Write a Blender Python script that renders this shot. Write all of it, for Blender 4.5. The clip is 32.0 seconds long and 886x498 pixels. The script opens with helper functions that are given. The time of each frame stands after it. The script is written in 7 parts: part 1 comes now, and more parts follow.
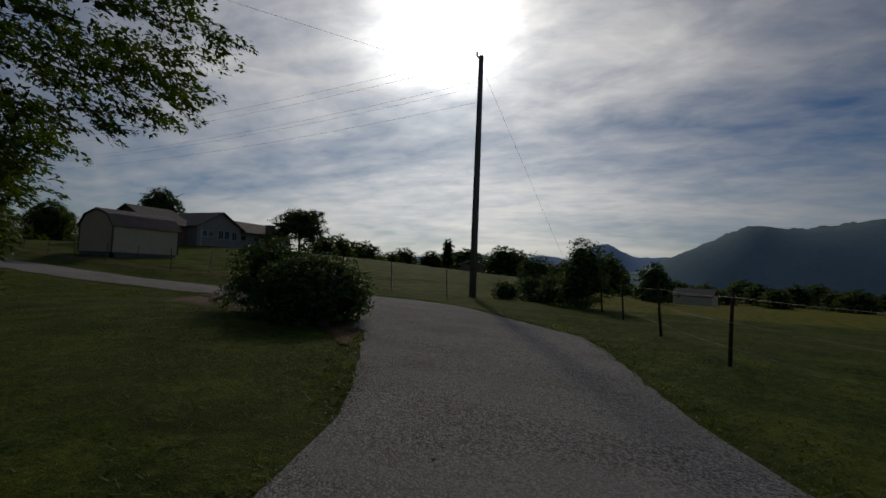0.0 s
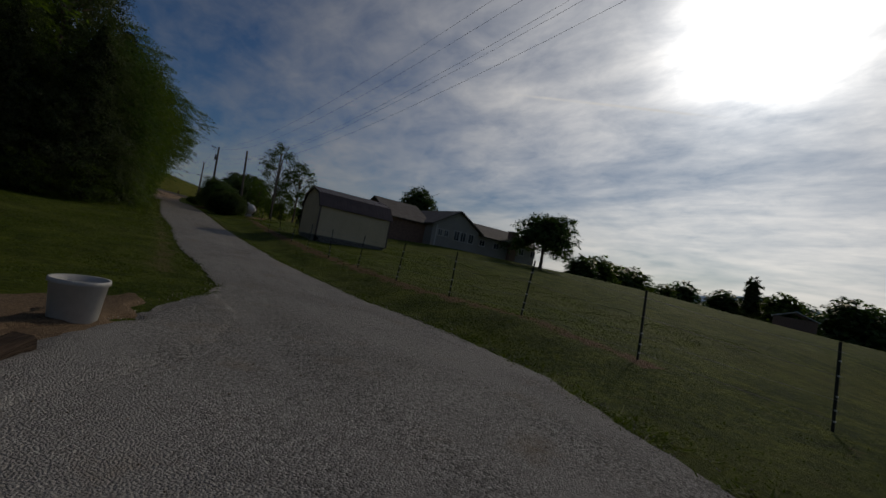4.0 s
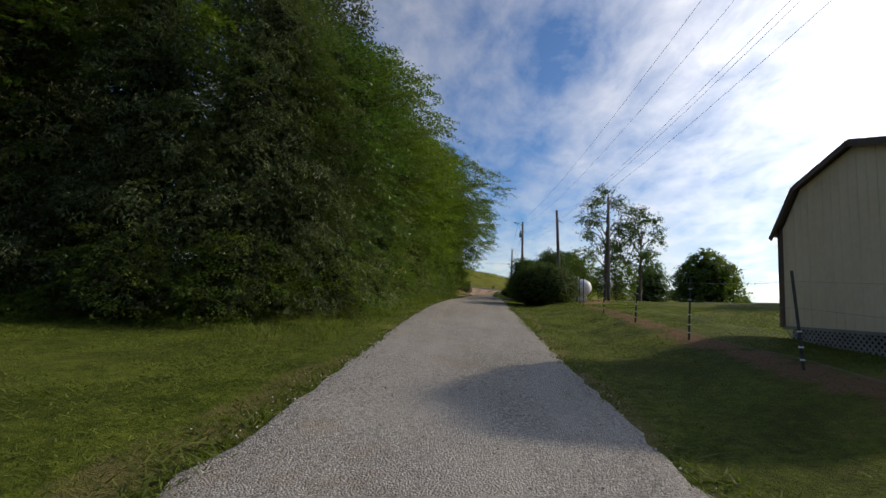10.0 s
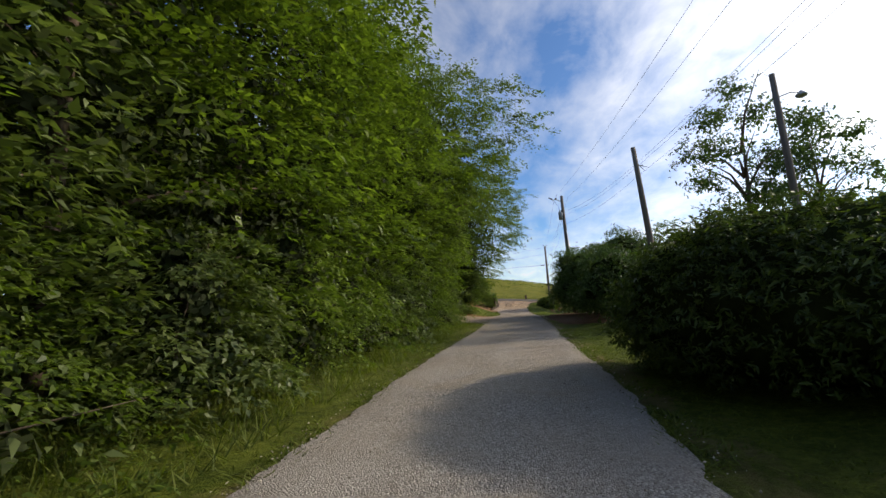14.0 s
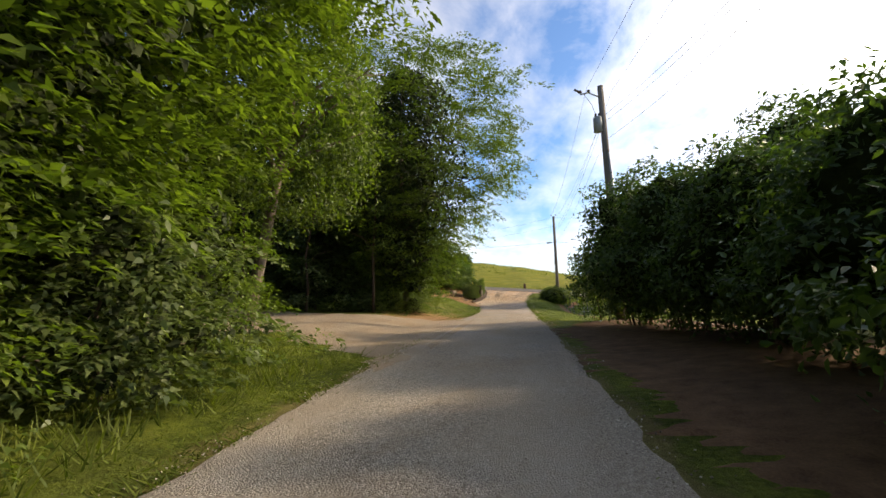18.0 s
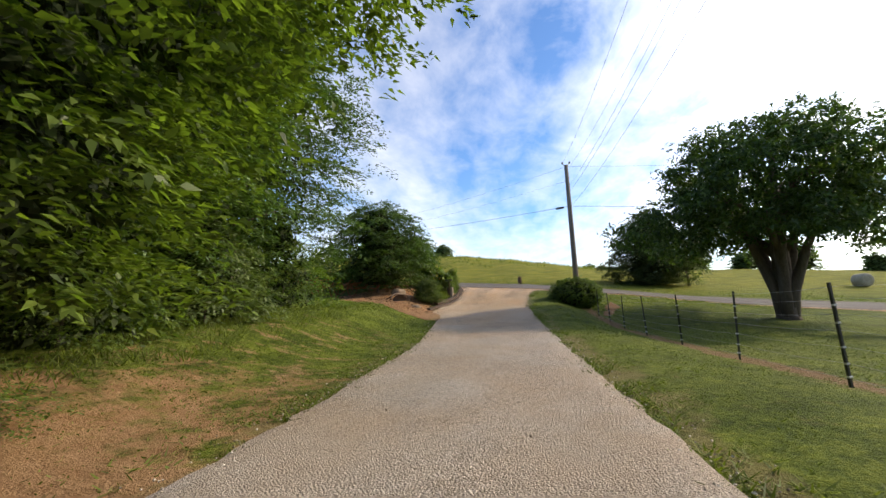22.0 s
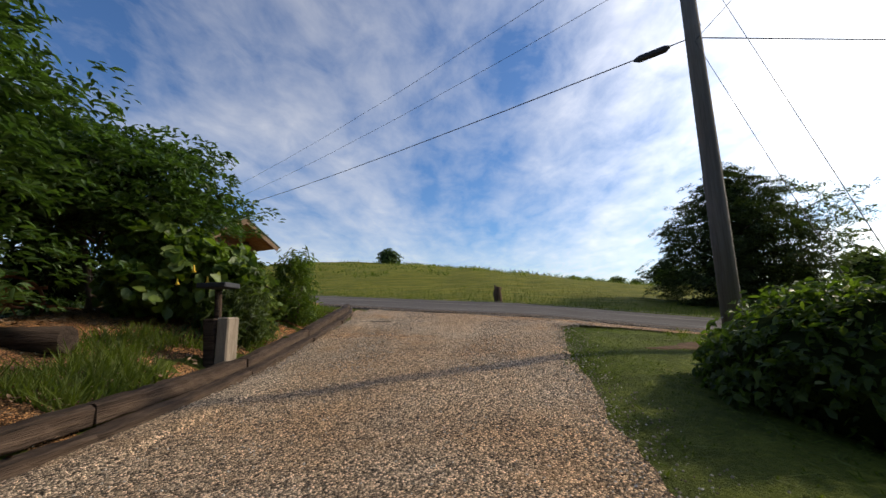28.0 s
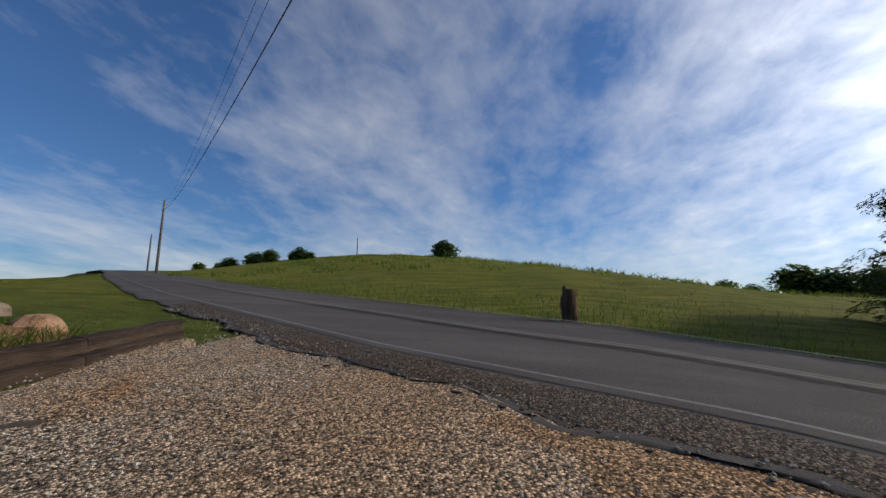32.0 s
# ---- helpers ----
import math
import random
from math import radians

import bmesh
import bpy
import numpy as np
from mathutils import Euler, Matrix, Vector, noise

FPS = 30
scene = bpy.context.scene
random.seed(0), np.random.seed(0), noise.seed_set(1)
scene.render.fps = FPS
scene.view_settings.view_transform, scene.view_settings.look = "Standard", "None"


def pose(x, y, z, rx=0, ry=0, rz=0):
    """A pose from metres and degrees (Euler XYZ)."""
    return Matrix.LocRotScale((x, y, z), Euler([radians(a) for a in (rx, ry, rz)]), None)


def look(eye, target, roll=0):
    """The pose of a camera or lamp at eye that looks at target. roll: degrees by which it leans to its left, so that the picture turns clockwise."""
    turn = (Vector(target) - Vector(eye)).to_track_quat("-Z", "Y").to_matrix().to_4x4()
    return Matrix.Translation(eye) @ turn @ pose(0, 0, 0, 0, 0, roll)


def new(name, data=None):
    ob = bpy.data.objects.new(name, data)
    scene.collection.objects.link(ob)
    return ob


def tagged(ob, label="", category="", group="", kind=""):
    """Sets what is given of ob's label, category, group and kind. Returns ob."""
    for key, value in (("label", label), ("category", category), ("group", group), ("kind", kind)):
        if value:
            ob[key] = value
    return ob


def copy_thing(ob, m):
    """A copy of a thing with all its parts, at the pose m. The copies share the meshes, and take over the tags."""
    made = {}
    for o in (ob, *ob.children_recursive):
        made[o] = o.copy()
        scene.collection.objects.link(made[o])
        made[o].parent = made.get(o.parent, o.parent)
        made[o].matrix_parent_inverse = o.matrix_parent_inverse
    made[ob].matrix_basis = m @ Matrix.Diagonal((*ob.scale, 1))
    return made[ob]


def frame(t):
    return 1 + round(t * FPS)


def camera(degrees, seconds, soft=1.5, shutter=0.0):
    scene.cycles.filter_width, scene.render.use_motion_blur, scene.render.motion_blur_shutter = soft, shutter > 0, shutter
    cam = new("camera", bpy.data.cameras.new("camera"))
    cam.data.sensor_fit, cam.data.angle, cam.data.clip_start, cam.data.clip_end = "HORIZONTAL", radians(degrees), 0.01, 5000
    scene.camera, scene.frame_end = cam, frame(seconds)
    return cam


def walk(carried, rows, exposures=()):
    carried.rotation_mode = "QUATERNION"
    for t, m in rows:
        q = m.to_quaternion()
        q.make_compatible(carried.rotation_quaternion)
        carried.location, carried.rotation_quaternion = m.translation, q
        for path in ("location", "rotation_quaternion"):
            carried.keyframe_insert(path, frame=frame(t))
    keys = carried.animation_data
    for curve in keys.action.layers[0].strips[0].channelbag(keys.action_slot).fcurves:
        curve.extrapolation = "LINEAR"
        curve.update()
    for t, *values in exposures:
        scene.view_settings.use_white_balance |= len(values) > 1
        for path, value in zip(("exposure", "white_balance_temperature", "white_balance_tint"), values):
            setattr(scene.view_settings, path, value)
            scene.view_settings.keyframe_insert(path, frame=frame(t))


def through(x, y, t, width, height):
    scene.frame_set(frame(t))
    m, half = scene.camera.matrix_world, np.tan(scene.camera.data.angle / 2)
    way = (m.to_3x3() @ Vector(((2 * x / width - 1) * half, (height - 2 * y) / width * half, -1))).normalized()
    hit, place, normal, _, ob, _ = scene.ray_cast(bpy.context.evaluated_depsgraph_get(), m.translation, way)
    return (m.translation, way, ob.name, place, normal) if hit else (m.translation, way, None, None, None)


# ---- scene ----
# the camera rides along the drive: seconds, place, pitch, roll, yaw
cam = camera(89.71, 32.0)
PATH = [
    (0.0, -14.238, -24.564, 1.333, 2.82, 2.54, -66.77),
    (0.5, -12.473, -24.091, 1.287, 2.42, 4.11, -64.49),
    (1.0, -10.848, -23.587, 1.243, 2.08, 5.48, -61.05),
    (1.5, -9.205, -22.971, 1.248, 1.86, 6.31, -57.72),
    (2.0, -7.702, -22.316, 1.275, 1.39, 7.92, -53.03),
    (2.5, -6.249, -21.562, 1.328, 1.69, 8.34, -48.62),
    (3.0, -4.908, -20.632, 1.387, 1.72, 9.13, -44.26),
    (3.5, -3.698, -19.547, 1.437, 1.65, 10.04, -39.31),
    (4.0, -2.631, -18.329, 1.464, 1.62, 10.85, -33.11),
    (4.5, -1.716, -17.001, 1.453, 1.80, 11.31, -25.02),
    (5.0, -0.959, -15.584, 1.387, 2.35, 11.20, -14.40),
    (5.5, -0.434, -14.072, 1.334, 3.55, 10.42, -4.21),
    (6.0, -0.110, -12.426, 1.291, 3.93, 8.96, -1.63),
    (6.5, 0.073, -10.679, 1.257, 4.57, 7.03, 0.88),
    (7.0, 0.086, -8.762, 1.235, 5.37, 4.81, 2.49),
    (7.5, -0.012, -6.674, 1.252, 5.94, 3.56, 3.13),
    (8.0, -0.025, -4.473, 1.328, 6.16, 3.17, 3.23),
    (8.5, -0.007, -2.271, 1.424, 6.30, 3.21, 3.59),
    (9.0, -0.000, -0.001, 1.501, 6.45, 3.32, 4.10),
    (9.5, 0.005, 2.297, 1.590, 6.73, 3.26, 4.63),
    (10.0, 0.011, 4.698, 1.734, 6.89, 3.31, 6.00),
    (10.5, -0.049, 7.051, 1.871, 7.06, 3.08, 6.43),
    (11.0, -0.050, 9.414, 1.962, 7.60, 2.29, 6.96),
    (11.5, -0.113, 11.883, 2.047, 7.88, 2.07, 7.98),
    (12.0, -0.213, 14.274, 2.212, 8.44, 0.37, 8.68),
    (12.5, -0.251, 16.747, 2.397, 8.93, -1.33, 8.90),
    (13.0, -0.268, 19.247, 2.606, 9.18, -2.80, 8.76),
    (13.5, -0.250, 21.790, 2.825, 8.99, -2.92, 9.06),
    (14.0, -0.189, 24.380, 2.984, 8.75, -2.86, 9.14),
    (14.5, -0.104, 26.993, 3.097, 8.49, -2.65, 9.10),
    (15.0, -0.012, 29.608, 3.176, 8.22, -2.27, 8.99),
    (15.5, 0.071, 32.202, 3.231, 7.99, -1.74, 8.88),
    (16.0, 0.126, 34.752, 3.273, 7.82, -1.07, 8.85),
    (16.5, 0.260, 37.161, 3.328, 7.43, 0.00, 9.28),
    (17.0, 0.361, 39.430, 3.390, 7.29, -0.17, 9.71),
    (17.5, 0.356, 41.651, 3.474, 7.24, -0.73, 9.66),
    (18.0, 0.338, 43.903, 3.575, 7.10, -0.97, 9.42),
    (18.5, 0.295, 46.264, 3.671, 7.14, -1.42, 9.15),
    (19.0, 0.317, 48.786, 3.738, 6.92, -0.55, 9.19),
    (19.5, 0.338, 51.375, 3.768, 7.03, -0.78, 9.86),
    (20.0, 0.331, 53.811, 3.792, 7.15, -1.23, 10.98),
    (20.5, 0.271, 56.257, 3.819, 7.30, -2.20, 11.45),
    (21.0, 0.218, 58.635, 3.866, 7.27, -3.24, 10.90),
    (21.5, 0.123, 60.987, 3.917, 7.18, -3.12, 9.52),
    (22.0, 0.001, 63.269, 3.997, 7.00, -2.43, 7.85),
    (22.5, -0.050, 65.453, 4.046, 6.95, -1.15, 8.14),
    (23.0, -0.041, 67.418, 4.084, 6.68, -0.37, 8.60),
    (23.5, -0.028, 69.311, 4.104, 6.32, 0.35, 10.48),
    (24.0, -0.114, 71.134, 4.090, 6.42, -0.69, 10.99),
    (24.5, -0.281, 72.882, 4.100, 7.28, -1.81, 10.53),
    (25.0, -0.443, 74.635, 4.176, 7.64, -2.04, 9.68),
    (25.5, -0.569, 76.405, 4.293, 7.72, -1.78, 8.65),
    (26.0, -0.630, 78.203, 4.432, 7.69, -1.42, 7.60),
    (26.5, -0.599, 80.040, 4.569, 7.75, -1.36, 6.74),
    (27.0, -0.444, 81.931, 4.684, 8.10, -2.01, 6.24),
    (27.5, -0.251, 83.701, 4.809, 8.62, -2.42, 4.86),
    (28.0, -0.056, 85.391, 4.925, 8.72, -1.84, 2.92),
    (28.5, 0.119, 87.021, 4.998, 8.33, 0.95, 5.93),
    (29.0, 0.234, 88.519, 5.091, 8.49, 1.54, 7.60),
    (29.5, 0.395, 89.873, 5.206, 8.81, 1.54, 8.61),
    (30.0, 0.469, 91.202, 5.312, 8.97, 1.21, 9.93),
    (30.5, 0.507, 92.508, 5.420, 9.04, 0.06, 10.02),
    (31.0, 0.518, 93.616, 5.503, 9.12, -1.06, 7.33),
    (31.5, 0.544, 94.449, 5.545, 8.82, 0.53, 9.07),
    (32.0, 0.613, 94.991, 5.577, 8.48, 0.85, 12.06),
]
EXPOSURES = [(0.0, -2.7, 7050, 10), (2.5, -2.76, 7050, 10), (5.0, -2.36, 7150, 10), (6.0, -1.73, 7200, 10), (7.5, -1.0, 7200, 10), (9.0, -0.66, 7350, 10), (13.0, -0.25, 7400, 10), (16.0, 0.1, 7500, 10), (19.0, 0.62, 8700, 11), (21.0, 0.56, 7900, 11), (24.0, -0.1, 6950, 10), (28.0, -0.38, 7050, 10), (30.0, -0.74, 6600, 10), (32.0, -0.93, 6550, 10)]
walk(cam, [(t, pose(x, y, z, 90 + p, 0, w) @ pose(0, 0, 0, 0, 0, r)) for t, x, y, z, p, r, w in PATH], EXPOSURES)

# ---- light ----
SUN_AZ, SUN_EL = radians(65.5), radians(29.5)
sun_dir = Vector((math.sin(SUN_AZ) * math.cos(SUN_EL), math.cos(SUN_AZ) * math.cos(SUN_EL), math.sin(SUN_EL)))
sun = new("sun", bpy.data.lights.new("sun", "SUN"))
sun.data.energy, sun.data.angle, sun.data.color = 3.8, radians(2.0), (1.0, 0.90, 0.74)
sun.matrix_world = look(sun_dir * 60, (0, 0, 0))

world = bpy.data.worlds.new("world")
scene.world = world
world.use_nodes = True


class Nodes:
    """A small writer of node trees."""

    def __init__(self, tree):
        self.tree = tree
        tree.nodes.clear()

    def add(self, kind, **settings):
        node = self.tree.nodes.new(kind)
        for key, value in settings.items():
            if key == "op":
                node.operation = value
            elif key == "blend":
                node.data_type, node.blend_type = "RGBA", value
            elif key == "ntype":
                node.noise_dimensions = value
            elif key == "sky":
                node.sky_type = value
            elif key == "feature":
                node.feature = value
            elif key == "bands":
                node.bands_direction = value
        return node

    def put(self, node, socket, value):
        target = node.inputs[socket]
        if isinstance(value, bpy.types.NodeSocket):
            self.tree.links.new(value, target)
        else:
            target.default_value = value
        return node

    def math(self, op, a, b=0.0, clamp=False):
        node = self.add("ShaderNodeMath", op=op)
        node.use_clamp = clamp
        self.put(node, 0, a)
        self.put(node, 1, b)
        return node.outputs[0]

    def noise(self, vector, scale, detail=4.0, rough=0.55, distortion=0.0):
        node = self.add("ShaderNodeTexNoise")
        if vector is not None:
            self.put(node, "Vector", vector)
        for key, value in (("Scale", scale), ("Detail", detail), ("Roughness", rough), ("Distortion", distortion)):
            self.put(node, key, value)
        return node.outputs["Fac"]

    def ramp(self, fac, stops, smooth=False):
        node = self.add("ShaderNodeValToRGB")
        self.put(node, "Fac", fac)
        els = node.color_ramp.elements
        if smooth:
            node.color_ramp.interpolation = "EASE"
        while len(els) < len(stops):
            els.new(0.5)
        for el, (p, c) in zip(els, stops):
            el.position = p
            el.color = (c, c, c, 1) if isinstance(c, (int, float)) else (*c, 1)
        return node.outputs["Color"]

    def mix(self, fac, a, b, blend="MIX"):
        node = self.add("ShaderNodeMix", blend=blend)
        self.put(node, 0, fac)
        for socket, value in ((6, a), (7, b)):
            self.put(node, socket, value if isinstance(value, bpy.types.NodeSocket) else (*value, 1))
        return node.outputs[2]

    def mapped(self, vector, scale=(1, 1, 1), rotation=(0, 0, 0), place=(0, 0, 0)):
        node = self.add("ShaderNodeMapping")
        self.put(node, "Vector", vector)
        node.inputs["Scale"].default_value = scale
        node.inputs["Rotation"].default_value = rotation
        node.inputs["Location"].default_value = place
        return node.outputs[0]


def build_sky():
    n = Nodes(world.node_tree)
    sky = n.add("ShaderNodeTexSky", sky="NISHITA")
    sky.sun_disc, sky.sun_elevation, sky.sun_rotation = False, SUN_EL, SUN_AZ
    sky.air_density, sky.dust_density, sky.ozone_density = 1.0, 0.6, 2.0
    way = n.add("ShaderNodeTexCoord").outputs["Generated"]
    parts = n.add("ShaderNodeSeparateXYZ")
    n.put(parts, 0, way)
    up = n.math("MAXIMUM", parts.outputs[2], 0.0)
    low = n.math("ADD", up, 0.16)
    flat = n.add("ShaderNodeCombineXYZ")
    n.put(flat, 0, n.math("DIVIDE", parts.outputs[0], low))
    n.put(flat, 1, n.math("DIVIDE", parts.outputs[1], low))
    # wispy high cloud, stretched along one wind direction, and smaller ripples
    wind = n.mapped(flat.outputs[0], scale=(1.0, 0.42, 1), rotation=(0, 0, radians(35)))
    broad = n.noise(wind, 0.85, 6, 0.56, 0.5)
    fine = n.noise(n.mapped(flat.outputs[0], scale=(1.3, 0.8, 1), rotation=(0, 0, radians(-20))), 4.2, 7, 0.62, 0.3)
    amount = n.math("ADD", n.math("MULTIPLY", broad, 0.72), n.math("MULTIPLY", fine, 0.31))
    # the veil is thicker towards the sun
    dot = n.add("ShaderNodeVectorMath", op="DOT_PRODUCT")
    n.put(dot, 0, way)
    n.put(dot, 1, tuple(sun_dir))
    near = n.math("MAXIMUM", dot.outputs["Value"], 0.0)
    glow = n.math("POWER", near, 6.0)
    core = n.math("POWER", near, 150.0)
    amount = n.math("ADD", amount, n.math("SUBTRACT", n.math("MULTIPLY", n.math("POWER", near, 3.0), 0.19), 0.06))
    haze = n.math("POWER", n.math("SUBTRACT", 1.0, up, True), 7.0)
    amount = n.math("ADD", amount, n.math("MULTIPLY", haze, 0.21))
    cloud = n.ramp(amount, ((0.42, 0.0), (0.60, 0.38), (0.82, 0.93)))
    shade = n.ramp(n.noise(wind, 2.1, 5, 0.6, 0.2), ((0.3, 0.62), (0.7, 1.0)))
    white = n.mix(n.math("MULTIPLY", shade, 1.0), (7.2, 7.5, 8.2), (10.8, 10.8, 10.8))
    bright = n.math("ADD", 1.0, n.math("ADD", n.math("MULTIPLY", glow, 4.6), n.math("MULTIPLY", core, 26.0)))
    scaled = n.add("ShaderNodeVectorMath", op="SCALE")
    n.put(scaled, 0, white)
    n.put(scaled, 3, bright)
    blue = n.mix(1.0, sky.outputs[0], (0.60, 0.92, 1.34), "MULTIPLY")
    colour = n.mix(n.math("MULTIPLY", cloud, 0.93), blue, scaled.outputs[0])
    # a thin condensation trail
    one, two = Vector((0.612, 0.697, 0.374)), Vector((0.806, 0.469, 0.363))
    def along(v):
        node = n.add("ShaderNodeVectorMath", op="DOT_PRODUCT")
        n.put(node, 0, way)
        n.put(node, 1, tuple(v.normalized()))
        return node.outputs["Value"]
    side = n.math("ABSOLUTE", along(one.cross(two)))
    streak = n.math("MULTIPLY", n.ramp(side, ((0.0, 1.0), (0.0035, 0.0))), n.ramp(along(one + two), ((0.979, 0.0), (0.985, 1.0))))
    streak = n.math("MULTIPLY", streak, n.ramp(n.noise(way, 14.0, 3), ((0.35, 0.25), (0.6, 1.0))))
    colour = n.mix(n.math("MULTIPLY", streak, 0.75), colour, (26.0, 26.0, 26.0))
    back = n.add("ShaderNodeBackground")
    n.put(back, "Color", colour)
    n.put(back, "Strength", 0.135)
    out = n.add("ShaderNodeOutputWorld")
    n.tree.links.new(back.outputs[0], out.inputs[0])


build_sky()


# ---- materials ----
def material(name):
    m = bpy.data.materials.new(name)
    m.use_nodes = True
    n = Nodes(m.node_tree)
    shader = n.add("ShaderNodeBsdfPrincipled")
    out = n.add("ShaderNodeOutputMaterial")
    n.tree.links.new(shader.outputs[0], out.inputs[0])
    place = n.add("ShaderNodeTexCoord").outputs["Object"]
    return m, n, shader, place


def bump(n, shader, height, strength, distance):
    node = n.add("ShaderNodeBump")
    n.put(node, "Height", height)
    n.put(node, "Strength", strength)
    n.put(node, "Distance", distance)
    n.tree.links.new(node.outputs[0], shader.inputs["Normal"])


def simple(name, a, b, scale, rough=0.7, metal=0.0, bumps=0.3, stretch=(1, 1, 1), fine=None, spec=0.4, depth=0.01):
    """Two tones by noise at two scales, with a matching relief."""
    m, n, s, place = material(name)
    v = n.mapped(place, scale=stretch)
    big = n.noise(v, scale, 5, 0.6)
    small = n.noise(v, (fine or scale * 9), 4, 0.6)
    f = n.math("ADD", n.math("MULTIPLY", big, 0.6), n.math("MULTIPLY", small, 0.4))
    col = n.mix(n.ramp(f, ((0.36, 0.0), (0.64, 1.0))), a, b)
    rnd = n.add("ShaderNodeObjectInfo").outputs["Random"]
    hsv = n.add("ShaderNodeHueSaturation")
    n.put(hsv, "Color", col)
    n.put(hsv, "Value", n.math("ADD", 0.9, n.math("MULTIPLY", rnd, 0.2)))
    n.put(s, "Base Color", hsv.outputs[0])
    n.put(s, "Roughness", rough)
    n.put(s, "Metallic", metal)
    n.put(s, "Specular IOR Level", spec)
    if bumps:
        bump(n, s, f, bumps, depth)
    return m


def leaf_material(name, dark, light, tip=None, through=0.35, rough=0.5):
    """Leaves differ one by one, and let some light through."""
    m, n, s, place = material(name)
    rnd = n.add("ShaderNodeNewGeometry").outputs["Random Per Island"]
    patch = n.noise(place, 0.7, 3, 0.6)
    f = n.math("ADD", n.math("MULTIPLY", rnd, 0.65), n.math("MULTIPLY", patch, 0.45))
    stops = [(0.15, dark), (0.85, light)] + ([(0.97, tip)] if tip else [])
    col = n.ramp(f, stops)
    n.put(s, "Base Color", col)
    n.put(s, "Roughness", rough)
    n.put(s, "Specular IOR Level", 0.35)
    glass = n.add("ShaderNodeBsdfTranslucent")
    n.put(glass, "Color", n.mix(1.0, col, (1.5, 1.7, 0.7), "MULTIPLY"))
    both = n.add("ShaderNodeMixShader")
    n.put(both, 0, through)
    n.tree.links.new(s.outputs[0], both.inputs[1])
    n.tree.links.new(glass.outputs[0], both.inputs[2])
    out = [o for o in n.tree.nodes if o.bl_idname == "ShaderNodeOutputMaterial"][0]
    n.tree.links.new(both.outputs[0], out.inputs[0])
    return m


def gravel_material(name, tint, dirt):
    m, n, s, place = material(name)
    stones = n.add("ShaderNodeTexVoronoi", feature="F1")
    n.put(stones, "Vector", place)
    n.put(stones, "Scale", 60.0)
    fine = n.add("ShaderNodeTexVoronoi", feature="F1")
    n.put(fine, "Vector", place)
    n.put(fine, "Scale", 140.0)
    grey = n.add("ShaderNodeRGBToBW")
    n.put(grey, 0, stones.outputs["Color"])
    xyz = n.add("ShaderNodeSeparateXYZ")
    n.put(xyz, 0, place)
    mouth = n.math("MULTIPLY", n.math("SUBTRACT", xyz.outputs[1], 76.0), 0.08, True)
    tone = n.mix(mouth, n.ramp(grey.outputs[0], ((0.12, 0.34), (0.5, 0.88), (0.88, 1.65))), n.ramp(grey.outputs[0], ((0.14, 0.10), (0.5, 0.78), (0.86, 2.25))))
    base = n.mix(n.ramp(n.noise(place, 0.5, 5, 0.6), ((0.35, 0.0), (0.65, 1.0))), tint, tuple(c * 0.78 for c in tint))
    col = n.mix(1.0, base, tone, "MULTIPLY")
    # shade painted dark between the coarser stones at the drive's mouth
    gap_shade = n.ramp(stones.outputs["Distance"], ((0.30, 1.12), (0.52, 0.75), (0.72, 0.14)))
    col = n.mix(n.math("MULTIPLY", mouth, 0.85), col, n.mix(1.0, col, gap_shade, "MULTIPLY"))
    # fine grey dust in the wheel tracks, brown earth in blotches
    dust = n.ramp(n.noise(n.mapped(place, scale=(1, 0.22, 1)), 0.9, 5, 0.6), ((0.44, 0.0), (0.66, 0.8)))
    dust = n.math("MULTIPLY", dust, n.math("SUBTRACT", 1.0, mouth))
    col = n.mix(dust, col, tuple(c * 1.04 for c in tint))
    col = n.mix(n.ramp(n.noise(place, 0.85, 7, 0.66), ((0.56, 0.0), (0.74, 0.55))), col, dirt)
    # browner and sandier towards the road
    sandy = n.math("MULTIPLY", n.math("MULTIPLY", n.math("SUBTRACT", xyz.outputs[1], 22.0), 0.016, True), n.ramp(n.noise(place, 0.45, 6, 0.62), ((0.36, 0.35), (0.62, 1.0))))
    # a stretch worn to brown dust where the earthen track joins
    dusty = n.math("MULTIPLY", n.math("MULTIPLY", n.math("SUBTRACT", xyz.outputs[1], 4.0), 0.03, True), n.math("MULTIPLY", n.math("SUBTRACT", 78.0, xyz.outputs[1]), 0.1, True))
    dusty = n.math("MULTIPLY", dusty, n.ramp(n.noise(n.mapped(place, scale=(1, 0.4, 1)), 1.1, 5, 0.6), ((0.35, 0.2), (0.62, 0.68))))
    col = n.mix(dusty, col, n.mix(n.noise(place, 9.0, 6, 0.7), (0.22, 0.19, 0.155), (0.355, 0.312, 0.26)))
    col = n.mix(n.math("MULTIPLY", sandy, 0.85), col, n.mix(1.0, col, (1.0, 0.78, 0.57), "MULTIPLY"))
    # rusty earth worked up through the stones at the drive's mouth
    rusty = n.math("MULTIPLY", n.math("MULTIPLY", n.math("SUBTRACT", xyz.outputs[1], 88.0), 0.16, True), n.ramp(n.noise(place, 0.62, 6, 0.64, 0.4), ((0.53, 0.0), (0.68, 0.7))))
    col = n.mix(rusty, col, n.mix(1.0, col, (0.92, 0.66, 0.40), "MULTIPLY"))
    col = n.mix(n.math("MULTIPLY", n.math("SUBTRACT", xyz.outputs[1], 77.0), 0.085, True), col, n.mix(1.0, col, (1.66, 1.42, 1.12), "MULTIPLY"))
    n.put(s, "Base Color", col)
    n.put(s, "Roughness", 0.93)
    n.put(s, "Specular IOR Level", 0.2)
